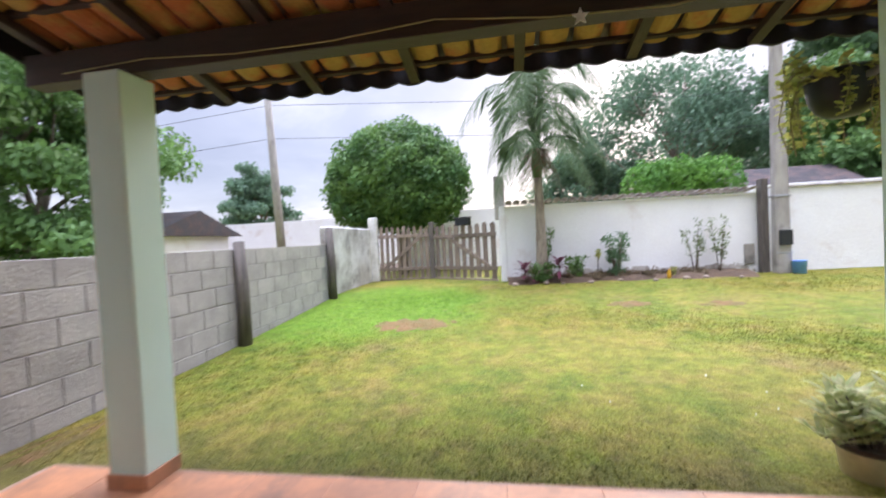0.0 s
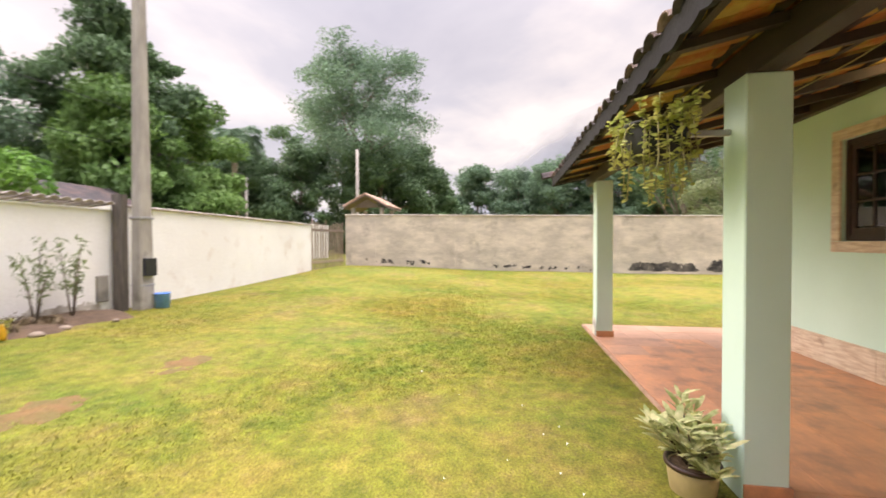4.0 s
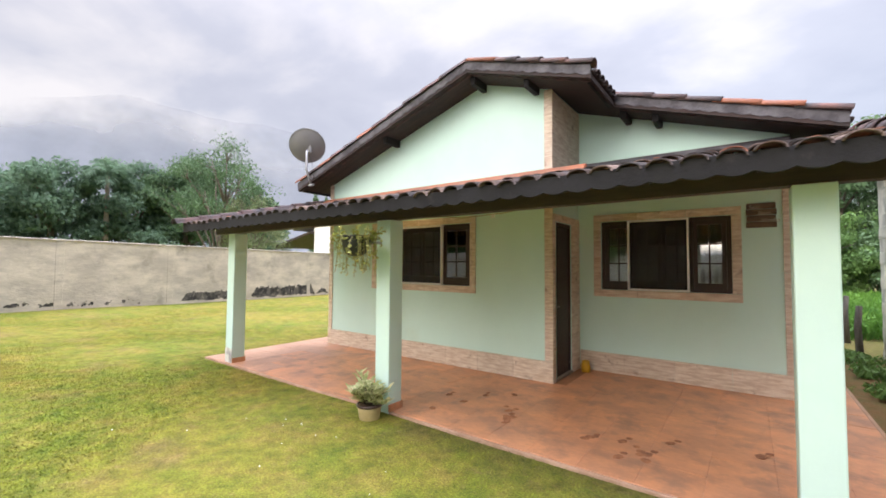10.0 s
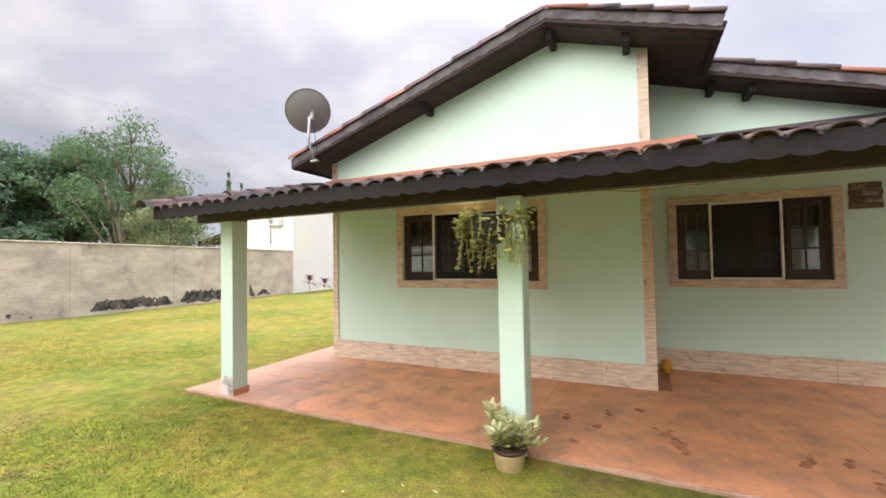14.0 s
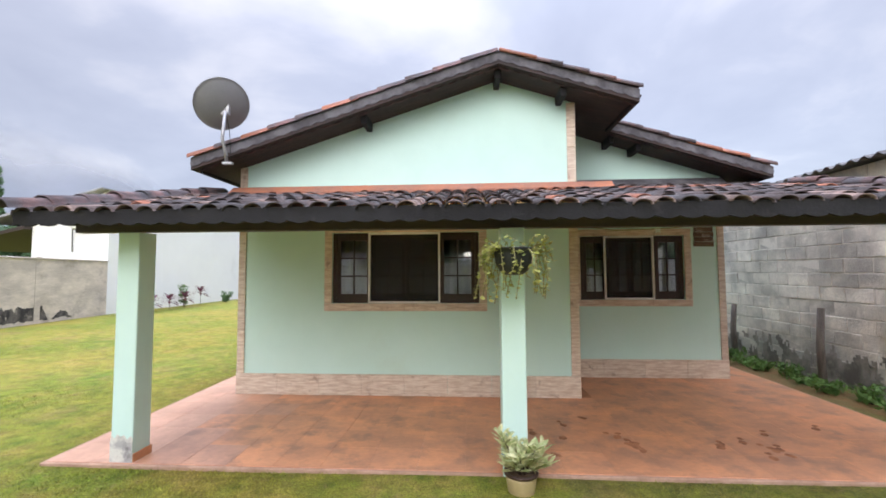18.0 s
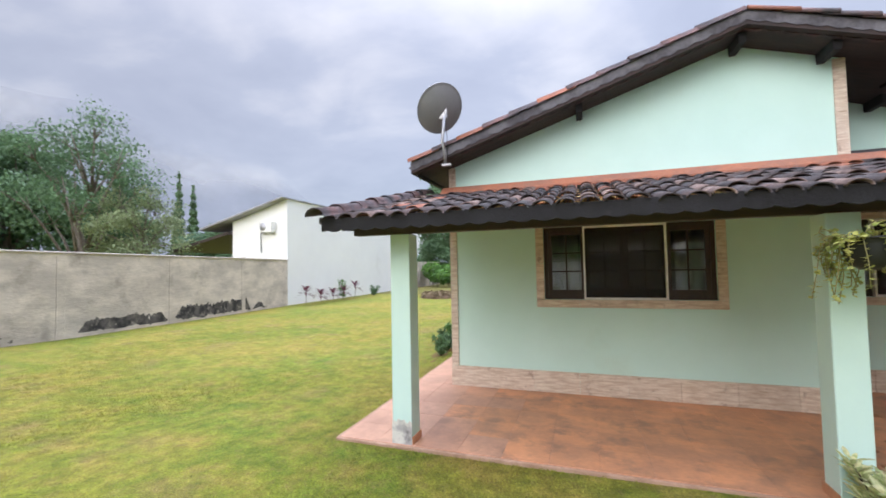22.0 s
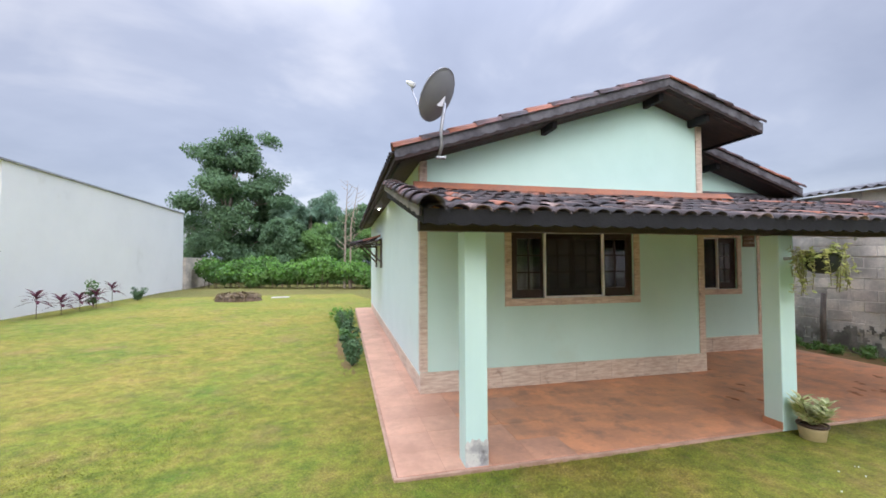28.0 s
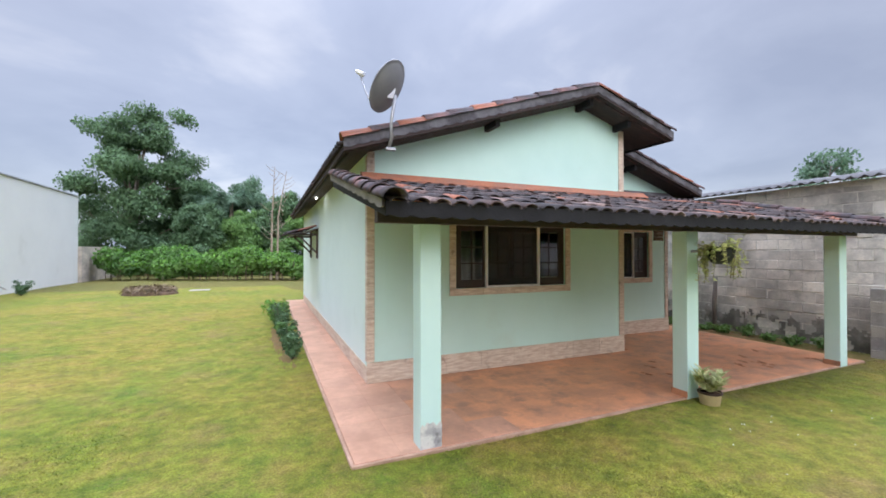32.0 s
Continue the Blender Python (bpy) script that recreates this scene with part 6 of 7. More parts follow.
# cassava patch at the back
def cassava():
    t = thing("cassava_bed", (9, -24, 0), "dense bright-green cassava bushes along the back of the lawn", "shrubs")
    r = random.Random(2)
    bl = []
    for k in range(26):
        x = 3.7 + 10.7 * k / 25 + r.uniform(-0.2, 0.2)
        y = -21.9 - 4.2 * (k / 25) + r.uniform(-0.8, 0.3)
        bl.append((x, y, r.uniform(0.7, 1.55), r.uniform(0.6, 1.0), 0.8, r.uniform(0.45, 0.8)))
    leaf_cloud("leaves", bl, 13000, 0.24, LEAF_MID, t, 22, hollow=0.4)
    leaf_cloud("young_leaves", [(a, b, c + 0.12, d, e, f) for a, b, c, d, e, f in bl], 9000, 0.2, LEAF_BRIGHT, t, 23, "lighter yellow-green young leaves", hollow=0.6)
    bm = bmesh.new()
    for k in range(60):
        b = r.choice(bl)
        x, y = b[0] + r.uniform(-0.5, 0.5), b[1] + r.uniform(-0.3, 0.5)
        tube(bm, [(x, y, -0.05), (x + r.uniform(-0.1, 0.1), y, 1.2)], [0.02, 0.012], 5)
    part("stems", bm, TWIG, t)["kind"] = "stuff"


cassava()


# thin bare tree behind the lawn
def bare_tree(x, y, h, seed):
    t = thing("bare_tree", (x, y, 0), "thin leafless young tree rising behind the cassava", "tree")
    r = random.Random(seed)
    bm = bmesh.new()
    for k in range(2):
        bx = x + 0.35 * k
        tip = Vector((bx + r.uniform(-0.8, 0.3), y, h * r.uniform(0.85, 1)))
        tube(bm, [(bx, y, -0.1), (bx - 0.05, y, h * 0.5), tip], [0.08, 0.05, 0.012], 6)
        for j in range(16):
            f = 0.35 + 0.6 * j / 15
            p = Vector((bx, y, 0)).lerp(tip, f)
            a = r.uniform(0, 6.28)
            q = p + Vector((math.cos(a) * 0.8, math.sin(a) * 0.8, 0.55)) * r.uniform(0.5, 1.3)
            tube(bm, [p, p.lerp(q, 0.5) + Vector((0, 0, -0.05)), q], [0.022, 0.014, 0.006], 5)
    part("trunk", bm, PALM_BARK, t, "pale bare trunk and twigs")


bare_tree(5.0, -22.5, 8.0, 4)

# ---- things on the house and porch ----
def dish():
    c, mount = Vector((4.27, 0.66, 3.65)), Vector((4.26, 0.56, 3.05))
    e = thing("satellite_dish", mount, "large grey satellite dish on a bent steel mast at the gable", "satellite dish")
    aim = Vector((0.66, -0.53, 0.54)).normalized()
    q = aim.to_track_quat("Z", "Y").to_matrix().to_4x4()
    R = 0.31
    prof = [(0.0, 0.0)] + [(R * k / 8, 0.07 * (k / 8) ** 2) for k in range(1, 9)] + [(R + 0.006, 0.072), (R + 0.006, 0.060)] + [(R * k / 8, 0.07 * (k / 8) ** 2 - 0.008) for k in range(8, 0, -1)] + [(0.0, -0.008)]
    lathe("reflector", prof, c, DISH, e, seg=40, m=q)
    tubed("mast", [mount + Vector((0.02, 0.0, -0.06)), mount + Vector((0.0, 0.06, 0.05)), mount + Vector((0.02, 0.10, 0.2)), c - aim * 0.05 + Vector((0, 0, -0.05))], 0.02, STEEL, e)
    boxed("wall_bracket", mount.x - 0.06, mount.x + 0.06, mount.y - 0.02, mount.y + 0.03, mount.z - 0.09, mount.z - 0.06, STEEL, e)
    boxed("back_plate", c.x - 0.05, c.x + 0.05, c.y - 0.06, c.y - 0.015, c.z - 0.1, c.z + 0.06, STEEL, e)
    lo = c + q.to_3x3() @ Vector((0, -R, 0.06))
    head = c + aim * 0.50 + Vector((0, 0, -0.02))
    arm = tubed("feed_arm", [lo, lo.lerp(head, 0.5) + Vector((0, 0, -0.03)), head], 0.009, STEEL, e)
    tubed("feed_horn", [head + aim * 0.05, head, head - aim * 0.07], [0.016, 0.03, 0.035], WHITE_METAL, e, "pale receiver head")
    tubed("cable", [c - aim * 0.05, c + Vector((-0.02, -0.1, -0.3)), mount + Vector((0, -0.05, 0))], 0.004, BLACK_PLASTIC, e, seg=5)


dish()


def potted_plant():
    x, y = 0.98, 2.17
    e = thing("potted_plant", (x, y, 0.0), "variegated plant in a cream pot with brown rim by the column", "potted plant")
    lathe("pot", [(0.0, 0.0), (0.078, 0.0), (0.096, 0.02), (0.112, 0.13), (0.118, 0.165), (0.10, 0.165), (0.09, 0.13), (0.0, 0.13)], (x, y, 0.0), POT, e, "cream glazed pot")
    lathe("pot_rim", [(0.115, 0.158), (0.125, 0.160), (0.128, 0.170), (0.125, 0.182), (0.112, 0.182), (0.107, 0.166)], (x, y, 0.0), POT_RIM, e, "dark brown glazed rim")
    lathe("soil", [(0.0, 0.168), (0.110, 0.162)], (x, y, 0.0), SOIL, e)
    r = random.Random(12)
    for k in range(13):
        a = 2.4 * k
        tip = Vector((x + 0.21 * math.cos(a) * r.uniform(0.3, 1), y + 0.2 * max(-0.6, math.sin(a)) * r.uniform(0.3, 1), 0.17 + r.uniform(0.02, 0.2) + (0.1 if k % 5 == 0 else 0)))
        b0 = Vector((x + 0.03 * math.cos(a), y + 0.03 * math.sin(a), 0.16))
        st = tubed("stem", [b0, b0.lerp(tip, 0.5) + Vector((0, 0, 0.03)), tip], [0.006, 0.005, 0.003], TWIG, e, seg=5)
        vs_, fs_ = [], []
        for j in range(24):
            f = 0.3 + 0.7 * j / 19
            p = b0.lerp(tip, f)
            aa = 2.4 * j + r.uniform(-0.4, 0.4)
            d = Vector((math.cos(aa), math.sin(aa), 0.5 + r.uniform(-0.2, 0.6))).normalized()
            s = d.cross(Vector((0, 0, 1))).normalized()
            ln = r.uniform(0.09, 0.15)
            w = ln * 0.13
            i = len(vs_)
            up_ = Vector((0, 0, 0.012))
            vs_ += [p, p + d * ln * 0.35 + s * w, p + d * ln * 0.75 + s * w * 0.8 - up_ * 0.3, p + d * ln - up_, p + d * ln * 0.75 - s * w * 0.8 - up_ * 0.3, p + d * ln * 0.35 - s * w, p + d * ln * 0.5 + up_ * 0.4]
            fs_ += [(i, i + 1, i + 6), (i + 1, i + 2, i + 6), (i + 2, i + 3, i + 6), (i + 3, i + 4, i + 6), (i + 4, i + 5, i + 6), (i + 5, i, i + 6)]
        link("leaves", mesh_of("leaves", vs_, fs_, LEAF_VARIEGATED), st, "cream and green variegated leaves")


potted_plant()


def hanging_basket():
    x, y, z = 1.03, 2.33, 1.62
    e = thing("hanging_basket", (x, y, z), "black planter hung from the eave with trailing yellow-green creeper", "hanging planter")
    lathe("planter", [(0.0, 0.0), (0.06, 0.004), (0.10, 0.03), (0.128, 0.085), (0.138, 0.15), (0.14, 0.185), (0.148, 0.187), (0.148, 0.197), (0.132, 0.197), (0.125, 0.15), (0.0, 0.14)], (x, y, z), BLACK_PLASTIC, e, "black half-round plastic bowl", seg=28)
    boxed("hook", x - 0.012, x + 0.012, COLS[1][1] + 0.002, y - 0.085, z + 0.13, z + 0.16, STEEL, e, "steel bracket on the column")
    r = random.Random(33)
    for k in range(64):
        a = (r.choice((0.35, 2.7, 3.6, -0.5)) + r.gauss(0, 0.5)) if r.random() < 0.75 else r.uniform(0, 2 * math.pi)
        p = Vector((x + 0.12 * math.cos(a), y + 0.085 * math.sin(a), z + 0.175))
        out = Vector((math.cos(a), max(-0.55, math.sin(a)), 0)) * r.uniform(0.04, 0.12)
        out.z = r.uniform(0.01, 0.09)
        kind = r.random()
        ln = r.uniform(0.16, 0.36) if kind < 0.55 else (r.uniform(0.05, 0.14) if kind < 0.72 else r.uniform(-0.07, -0.02))
        pts = [p, p + out * 0.6, p + out + Vector((0, 0, -0.04)), p + out * 1.2 + Vector((r.uniform(-0.03, 0.03), 0, -0.05 - ln * 0.5)), p + out * 1.25 + Vector((r.uniform(-0.05, 0.05), 0, -0.05 - ln))]
        st = tubed("trailing_stem", pts, 0.003, STEM_YELLOW, e, seg=5)
        vs_, fs_ = [], []
        for j in range(int(16 + 50 * abs(ln))):
            f = 0.25 + 0.75 * r.random() ** 0.7
            seg_, g = int(f * 3.99), f * 4 - int(f * 3.99)
            c = pts[seg_].lerp(pts[min(4, seg_ + 1)], g)
            aa = r.uniform(0, 6.28)
            d = Vector((math.cos(aa), math.sin(aa), r.uniform(-0.7, 0.5))).normalized()
            s = d.cross(Vector((0.2, 0.1, 1))).normalized()
            sz = r.uniform(0.014, 0.033)
            i = len(vs_)
            vs_ += [c, c + d * sz * 0.5 + s * sz * 0.5, c + d * sz * 1.1 + s * sz * 0.25, c + d * sz * 1.3, c + d * sz * 1.1 - s * sz * 0.25, c + d * sz * 0.5 - s * sz * 0.5]
            fs_.append((i, i + 1, i + 2, i + 3, i + 4, i + 5))
        link("leaves", mesh_of("leaves", vs_, fs_, LEAF_YELLOW), st, "small yellow-green leaves")


hanging_basket()


def sign():
    e = thing("wooden_sign", (-2.16, Y_WING + 0.03, 2.0), "small dark wooden plank sign with pale lettering on the wall", "sign")
    for k in range(4):
        boxed("plank", -2.305 + 0.008 * (k % 2), -2.02 - 0.006 * (k % 2), Y_WING + 0.003, Y_WING + 0.022, 2.005 + k * 0.073, 2.005 + (k + 1) * 0.073 - 0.004, SIGN_WOOD, e)
    for word, u, z, size in (("Seja", -2.05, 2.225, 0.066), ("Bem", -2.135, 2.15, 0.066), ("Vindo", -2.165, 2.065, 0.07)):
        cu = bpy.data.curves.new("lettering", "FONT")
        cu.body, cu.size, cu.extrude = word, size, 0.001
        tmp = bpy.data.objects.new("lettering", cu)
        scene.collection.objects.link(tmp)
        me = bpy.data.meshes.new_from_object(tmp.evaluated_get(bpy.context.evaluated_depsgraph_get()))
        bpy.data.objects.remove(tmp)
        me.transform(pose(u, Y_WING + 0.0235, z, 0, 0, 180) @ pose(0, 0, 0, 90))
        me.materials.clear()
        me.materials.append(SIGN_INK)
        link("lettering", me, e, "pale painted word " + word)


sign()
pot = thing("yellow_pot", (-0.17, -0.86, SLAB), "small mustard-yellow enamelled pot on the porch floor", "pot")
lathe("body", [(0.0, 0.0), (0.055, 0.0), (0.062, 0.04), (0.058, 0.09), (0.05, 0.10), (0.056, 0.125), (0.05, 0.15), (0.03, 0.163), (0.0, 0.166)], (-0.17, -0.86, SLAB), YELLOW_POT, pot)
tubed("handle", [(-0.115, -0.86, 0.10), (-0.09, -0.86, 0.13), (-0.115, -0.86, 0.17)], 0.006, YELLOW_POT, pot, seg=6)

LX, LY = 4.6, -4.15
LZ = roof_under(LX) - 0.003
glow = bpy.data.lights.new("lamp_light", "POINT")
glow.energy, glow.color, glow.shadow_soft_size = 0.45, (1.0, 0.95, 0.85), 0.04
new("lamp_light", glow).location = (LX, LY, LZ - 0.13)
lamp = thing("eave_lamp", (LX, LY, LZ), "small lit white bulb under the side eave", "lamp")
lathe("base", [(0.0, 0.0), (0.055, 0.0), (0.055, 0.02), (0.0, 0.02)], (0, 0, 0), WHITE_METAL, lamp, m=Matrix.Translation((LX, LY, LZ)) @ pose(0, 0, 0, 180))
bulb = lathe("bulb", [(0.0, 0.0), (0.012, 0.002), (0.017, 0.012), (0.017, 0.022), (0.012, 0.033), (0.0, 0.036)], (0, 0, 0), LAMP_GLOW, lamp, "glowing warm bulb", m=Matrix.Translation((LX, LY, LZ - 0.02)) @ pose(0, 0, 0, 180))

# lit bulb on the porch wall
BX, BY, BZ = 2.167, 0.004, 2.519
porch_glow = bpy.data.lights.new("porch_lamp_light", "POINT")
porch_glow.energy, porch_glow.color, porch_glow.shadow_soft_size = 0.6, (1.0, 0.78, 0.42), 0.05
new("porch_lamp_light", porch_glow).location = (BX, BY + 0.22, BZ)
lamp = thing("wall_lamp", (BX, BY, BZ), "lit warm bulb in a white holder on the porch wall", "lamp")
turned = Matrix.Translation((BX, BY, BZ)) @ pose(0, 0, 0, -90)
lathe("base", [(0.0, 0.0), (0.05, 0.0), (0.052, 0.02), (0.03, 0.035), (0.022, 0.06), (0.0, 0.06)], (0, 0, 0), WHITE_METAL, lamp, "white round lamp holder", m=turned)
lathe("bulb", [(0.0, 0.06), (0.018, 0.062), (0.022, 0.075), (0.034, 0.10), (0.036, 0.12), (0.026, 0.142), (0.0, 0.15)], (0, 0, 0), WARM_GLOW, lamp, "glowing warm bulb", m=turned)

# string of star lights along the porch beam
wire = thing("light_string", (0, 1.8, 2.0), "thin wire with a small star hung along the porch beam", "string lights")
tubed("wire", [(PR["x0"] + 0.2 + k * 0.45, 1.84, 2.03 + 0.02 * math.sin(k * 1.9) - (0.03 if k in (5, 6) else 0)) for k in range(16)], 0.004, STEM_YELLOW, wire, seg=5)
tubed("wire", [(PR["x0"] + 0.3 + k * 0.55, 1.2 + 0.06 * math.sin(k * 1.3), porch_top(1.2) - 0.235 - 0.02 * math.sin(k * 2.1)) for k in range(12)], 0.004, STEM_YELLOW, wire, seg=5)
for sx, sz in ((-0.21, 1.985),):
    bm = bmesh.new()
    ring = [bm.verts.new((sx + (0.035 if k % 2 == 0 else 0.015) * math.sin(k * math.pi / 5), 1.835, sz + (0.035 if k % 2 == 0 else 0.015) * math.cos(k * math.pi / 5))) for k in range(10)]
    ring2 = [bm.verts.new(q.co + Vector((0, 0.008, 0))) for q in ring]
    bm.faces.new(ring), bm.faces.new(ring2[::-1])
    for k in range(10):
        bm.faces.new((ring[k], ring[(k + 1) % 10], ring2[(k + 1) % 10], ring2[k]))
    part("star", bm, WHITE_METAL, wire, "small pale star")

# side window awning
aw = thing("awning", (4.6, -5.6, 2.1), "small clay-tile awning on dark timber brackets over a side window", "awning")
for yy in (-5.6, -7.2):
    bm = bmesh.new()
    box(bm, 4.402, 4.45, yy - 0.03, yy + 0.03, 1.6, 2.35), box(bm, 4.45, 5.0, yy - 0.025, yy + 0.025, 2.18, 2.23)
    box(bm, 0, 0.62, yy - 0.02, yy + 0.02, -0.02, 0.02, Matrix.Translation((4.44, 0, 1.75)) @ pose(0, 0, 0, 0, -45, 0))
    part("bracket", bm, DARK_WOOD, aw, "dark timber bracket")
for k in range(12):
    link("roof_tile", cover_new if k < 2 else cover_mesh, aw, at=Matrix.Translation(-Vector(aw.location)) @ slope_pose(4.45, -5.52 - k * 0.163, 2.42, -90, 16))
    link("roof_tile", cover_mesh, aw, at=Matrix.Translation(-Vector(aw.location)) @ slope_pose(4.76, -5.52 - k * 0.163, 2.34, -90, 16))
boxed("awning_board", 4.41, 5.1, -7.45, -5.42, 2.31, 2.33, DARK_WOOD, aw, m=Matrix.Translation((4.41, 0, 2.35)) @ pose(0, 0, 0, 0, 14, 0) @ Matrix.Translation((-4.41, 0, -2.32)))


# ---- planting bed along the street wall ----
def bed():
    bm = bmesh.new()
    pts = []
    n = 34
    rows_ = []
    for k in range(n + 1):
        u = -0.02 + 4.5 * k / n
        wdt = 0.75 + 0.12 * math.sin(k * 0.8)
        row = []
        for j in range(5):
            p = FM @ Vector((u, -0.005 - wdt * j / 4, 0))
            row.append(bm.verts.new((p.x, p.y, ground_z(p.x, p.y) + (0.09 if j < 3 else (0.06 if j == 3 else -0.03)) + 0.02 * noise.noise(Vector((u * 3, j, 1))))))
        rows_.append(row)
    for a, b in zip(rows_, rows_[1:]):
        for j in range(4):
            bm.faces.new((a[j], b[j], b[j + 1], a[j + 1]))
    tagged(part("flower_bed", bm, SOIL, smooth=True), "dark earth flower bed along the street wall", "flower bed", kind="structure")
    r = random.Random(6)
    k = 0
    u = 0.1
    while u < 4.4:
        p = FM @ Vector((u, -0.80 + 0.1 * math.sin(u * 4), 0))
        s = r.uniform(0.035, 0.085)
        bm = bmesh.new()
        bmesh.ops.create_icosphere(bm, subdivisions=2, radius=s)
        for v in bm.verts:
            v.co *= 1 + 0.3 * noise.noise(v.co * 12 + Vector((u, 0, 0)))
            v.co.z *= 0.55
            v.co += Vector((p.x, p.y, ground_z(p.x, p.y) + 0.02))
        tagged(part("edging_stone", bm, STONE, smooth=True), "rough pale stone edging the bed", "stone", "edging stones")
        u += r.uniform(0.14, 0.7)


bed()


def shrub(x, y, h, width, mat, seed, label, leaves=260, size=0.09, stems=6, category="shrub", aspect=2.6, low=0.3, group=""):
    r = random.Random(seed)
    z0 = ground_z(x, y) + 0.02
    e = thing("shrub", (x, y, z0), label, category, group)
    bl = []
    for k in range(stems):
        bm = bmesh.new()
        a = 2.4 * k + r.random()
        tip = Vector((x + width * 0.5 * math.cos(a) * r.uniform(0.3, 1), y + width * 0.35 * math.sin(a) * r.uniform(0.3, 1), z0 + h * r.uniform(0.6, 1.0)))
        tube(bm, [(x, y, z0 - 0.05), ((x + tip.x) / 2, (y + tip.y) / 2, z0 + h * 0.45), tip], [0.012, 0.009, 0.004], 5)
        part("stem", bm, TWIG, e, smooth=True)
        for f in (low, 0.5 + low / 2, 0.98):
            c = Vector((x, y, z0)).lerp(tip, f)
            bl.append((c.x, c.y, c.z, width * 0.17 + 0.03, width * 0.17 + 0.03, h * 0.12 + 0.02))
    leaf_cloud("leaves", bl, leaves, size, mat, e, seed, hollow=0.1, aspect=aspect)
    return e


def cordyline(x, y, h, seed, mat, label, n=16, ln=0.3):
    """A rosette of long strap leaves on a short cane."""
    r = random.Random(seed)
    z0 = ground_z(x, y)
    e = thing("cordyline", (x, y, z0), label, "cordyline", "cordylines")
    tubed("cane", [(x, y, z0 - 0.03), (x, y, z0 + h)], [0.012, 0.009], TWIG, e, seg=6)
    for k in range(n):
        a = 2.4 * k
        up_ = 1.2 - 1.3 * k / n
        d = Vector((math.cos(a), math.sin(a), up_)).normalized()
        s = d.cross(Vector((0, 0, 1))).normalized()
        p = Vector((x, y, z0 + h - 0.012 * k))
        vs_, fs_ = [], []
        for j in range(5):
            f = j / 4
            c = p + d * ln * f + Vector((0, 0, -0.35 * ln * f * f))
            w = ln * 0.11 * math.sin(math.pi * (0.12 + 0.85 * f)) + 0.002
            vs_ += [c - s * w, c + s * w]
        for j in range(4):
            fs_.append((2 * j, 2 * j + 1, 2 * j + 3, 2 * j + 2))
        link("leaf", mesh_of("leaf", vs_, fs_, mat), e)


def along(u, off):
    p = FM @ Vector((u, off, 0))
    return p.x, p.y


shrub(*along(2.1, -0.40), 0.85, 0.6, LEAF_DARK, 3, "dark bushy shrub in the flower bed", 560, 0.13, 9, aspect=4.2, low=0.2)
shrub(*along(1.3, -0.4), 0.45, 0.45, LEAF_MID, 4, "low leafy shrub in the flower bed", 300, 0.14, 7, aspect=4.5)
shrub(*along(3.6, -0.3), 1.05, 0.35, LEAF_PALE, 5, "thin upright young shrub against the wall", 150, 0.10, 3, aspect=4.0, low=0.55)
shrub(*along(4.05, -0.3), 1.1, 0.4, LEAF_PALE, 6, "thin upright young shrub against the wall", 170, 0.10, 3, aspect=4.0, low=0.5)
shrub(*along(0.75, -0.25), 1.1, 0.3, LEAF_MID, 8, "slender shrub behind the palm trunk", 220, 0.14, 4, aspect=5.0)
shrub(*along(0.6, -0.62), 0.35, 0.6, LEAF_MID, 9, "low green plants at the foot of the palm", 500, 0.09, 7)
shrub(*along(1.75, -0.35), 0.75, 0.12, LEAF_YELLOW, 10, "single thin seedling in the bed", 26, 0.12, 1, aspect=4.0, low=0.95)
ym = along(2.95, -0.7)
mk = thing("yellow_bottle", (*ym, ground_z(*ym)), "small yellow plastic bottle stuck in the bed", "bottle")
lathe("body", [(0.0, 0.0), (0.032, 0.0), (0.035, 0.03), (0.034, 0.11), (0.014, 0.15), (0.014, 0.17), (0.0, 0.172)], (*ym, ground_z(*ym) + 0.02), YELLOW_POT, mk)
shrub(*along(3.1, -0.52), 0.2, 0.12, LEAF_YELLOW, 12, "tiny yellow-flowered plant in the bed", 60, 0.06, 3)
cordyline(*along(0.3, -0.7), 0.35, 2, LEAF_RED, "dark red cordyline with white-edged leaves", 20, 0.32)
cordyline(*along(0.95, -0.7), 0.42, 3, LEAF_RED, "red-leaved cordyline in the flower bed", 16, 0.34)
# by the white house
for i, (x, y, h) in enumerate(((14.75, -10.3, 0.55), (14.6, -11.2, 0.4), (14.6, -12.2, 0.4), (14.6, -13.2, 0.45), (14.6, -14.3, 0.6))):
    cordyline(x, y, h * 1.3, 20 + i, LEAF_RED, "red-leaved cordyline along the white house wall", 18, 0.5)
shrub(14.8, -13.4, 1.0, 0.8, LEAF_MID, 31, "young leafy shrub along the white house wall", 160, 0.16, 4)
shrub(14.6, -16.4, 0.55, 0.7, LEAF_DARK, 32, "small round dark shrub by the white house", 500, 0.12, 8)
# along the side walk
for i, (x, y, h, w_, m_) in enumerate(((5.22, -1.8, 0.34, 0.24, LEAF_DARK), (5.26, -2.7, 0.45, 0.3, LEAF_MID), (5.3, -3.7, 0.65, 0.4, LEAF_DARK), (5.35, -4.6, 0.55, 0.4, LEAF_MID), (5.4, -5.4, 0.6, 0.6, LEAF_BRIGHT), (5.24, -2.25, 0.4, 0.3, LEAF_DARK), (5.28, -3.2, 0.5, 0.35, LEAF_DARK), (5.33, -4.15, 0.6, 0.4, LEAF_MID))):
    shrub(x, y, h, w_, m_, 50 + i, "small leafy bush edging the side walk", 420, 0.09, 6, group="bushes along the walk")
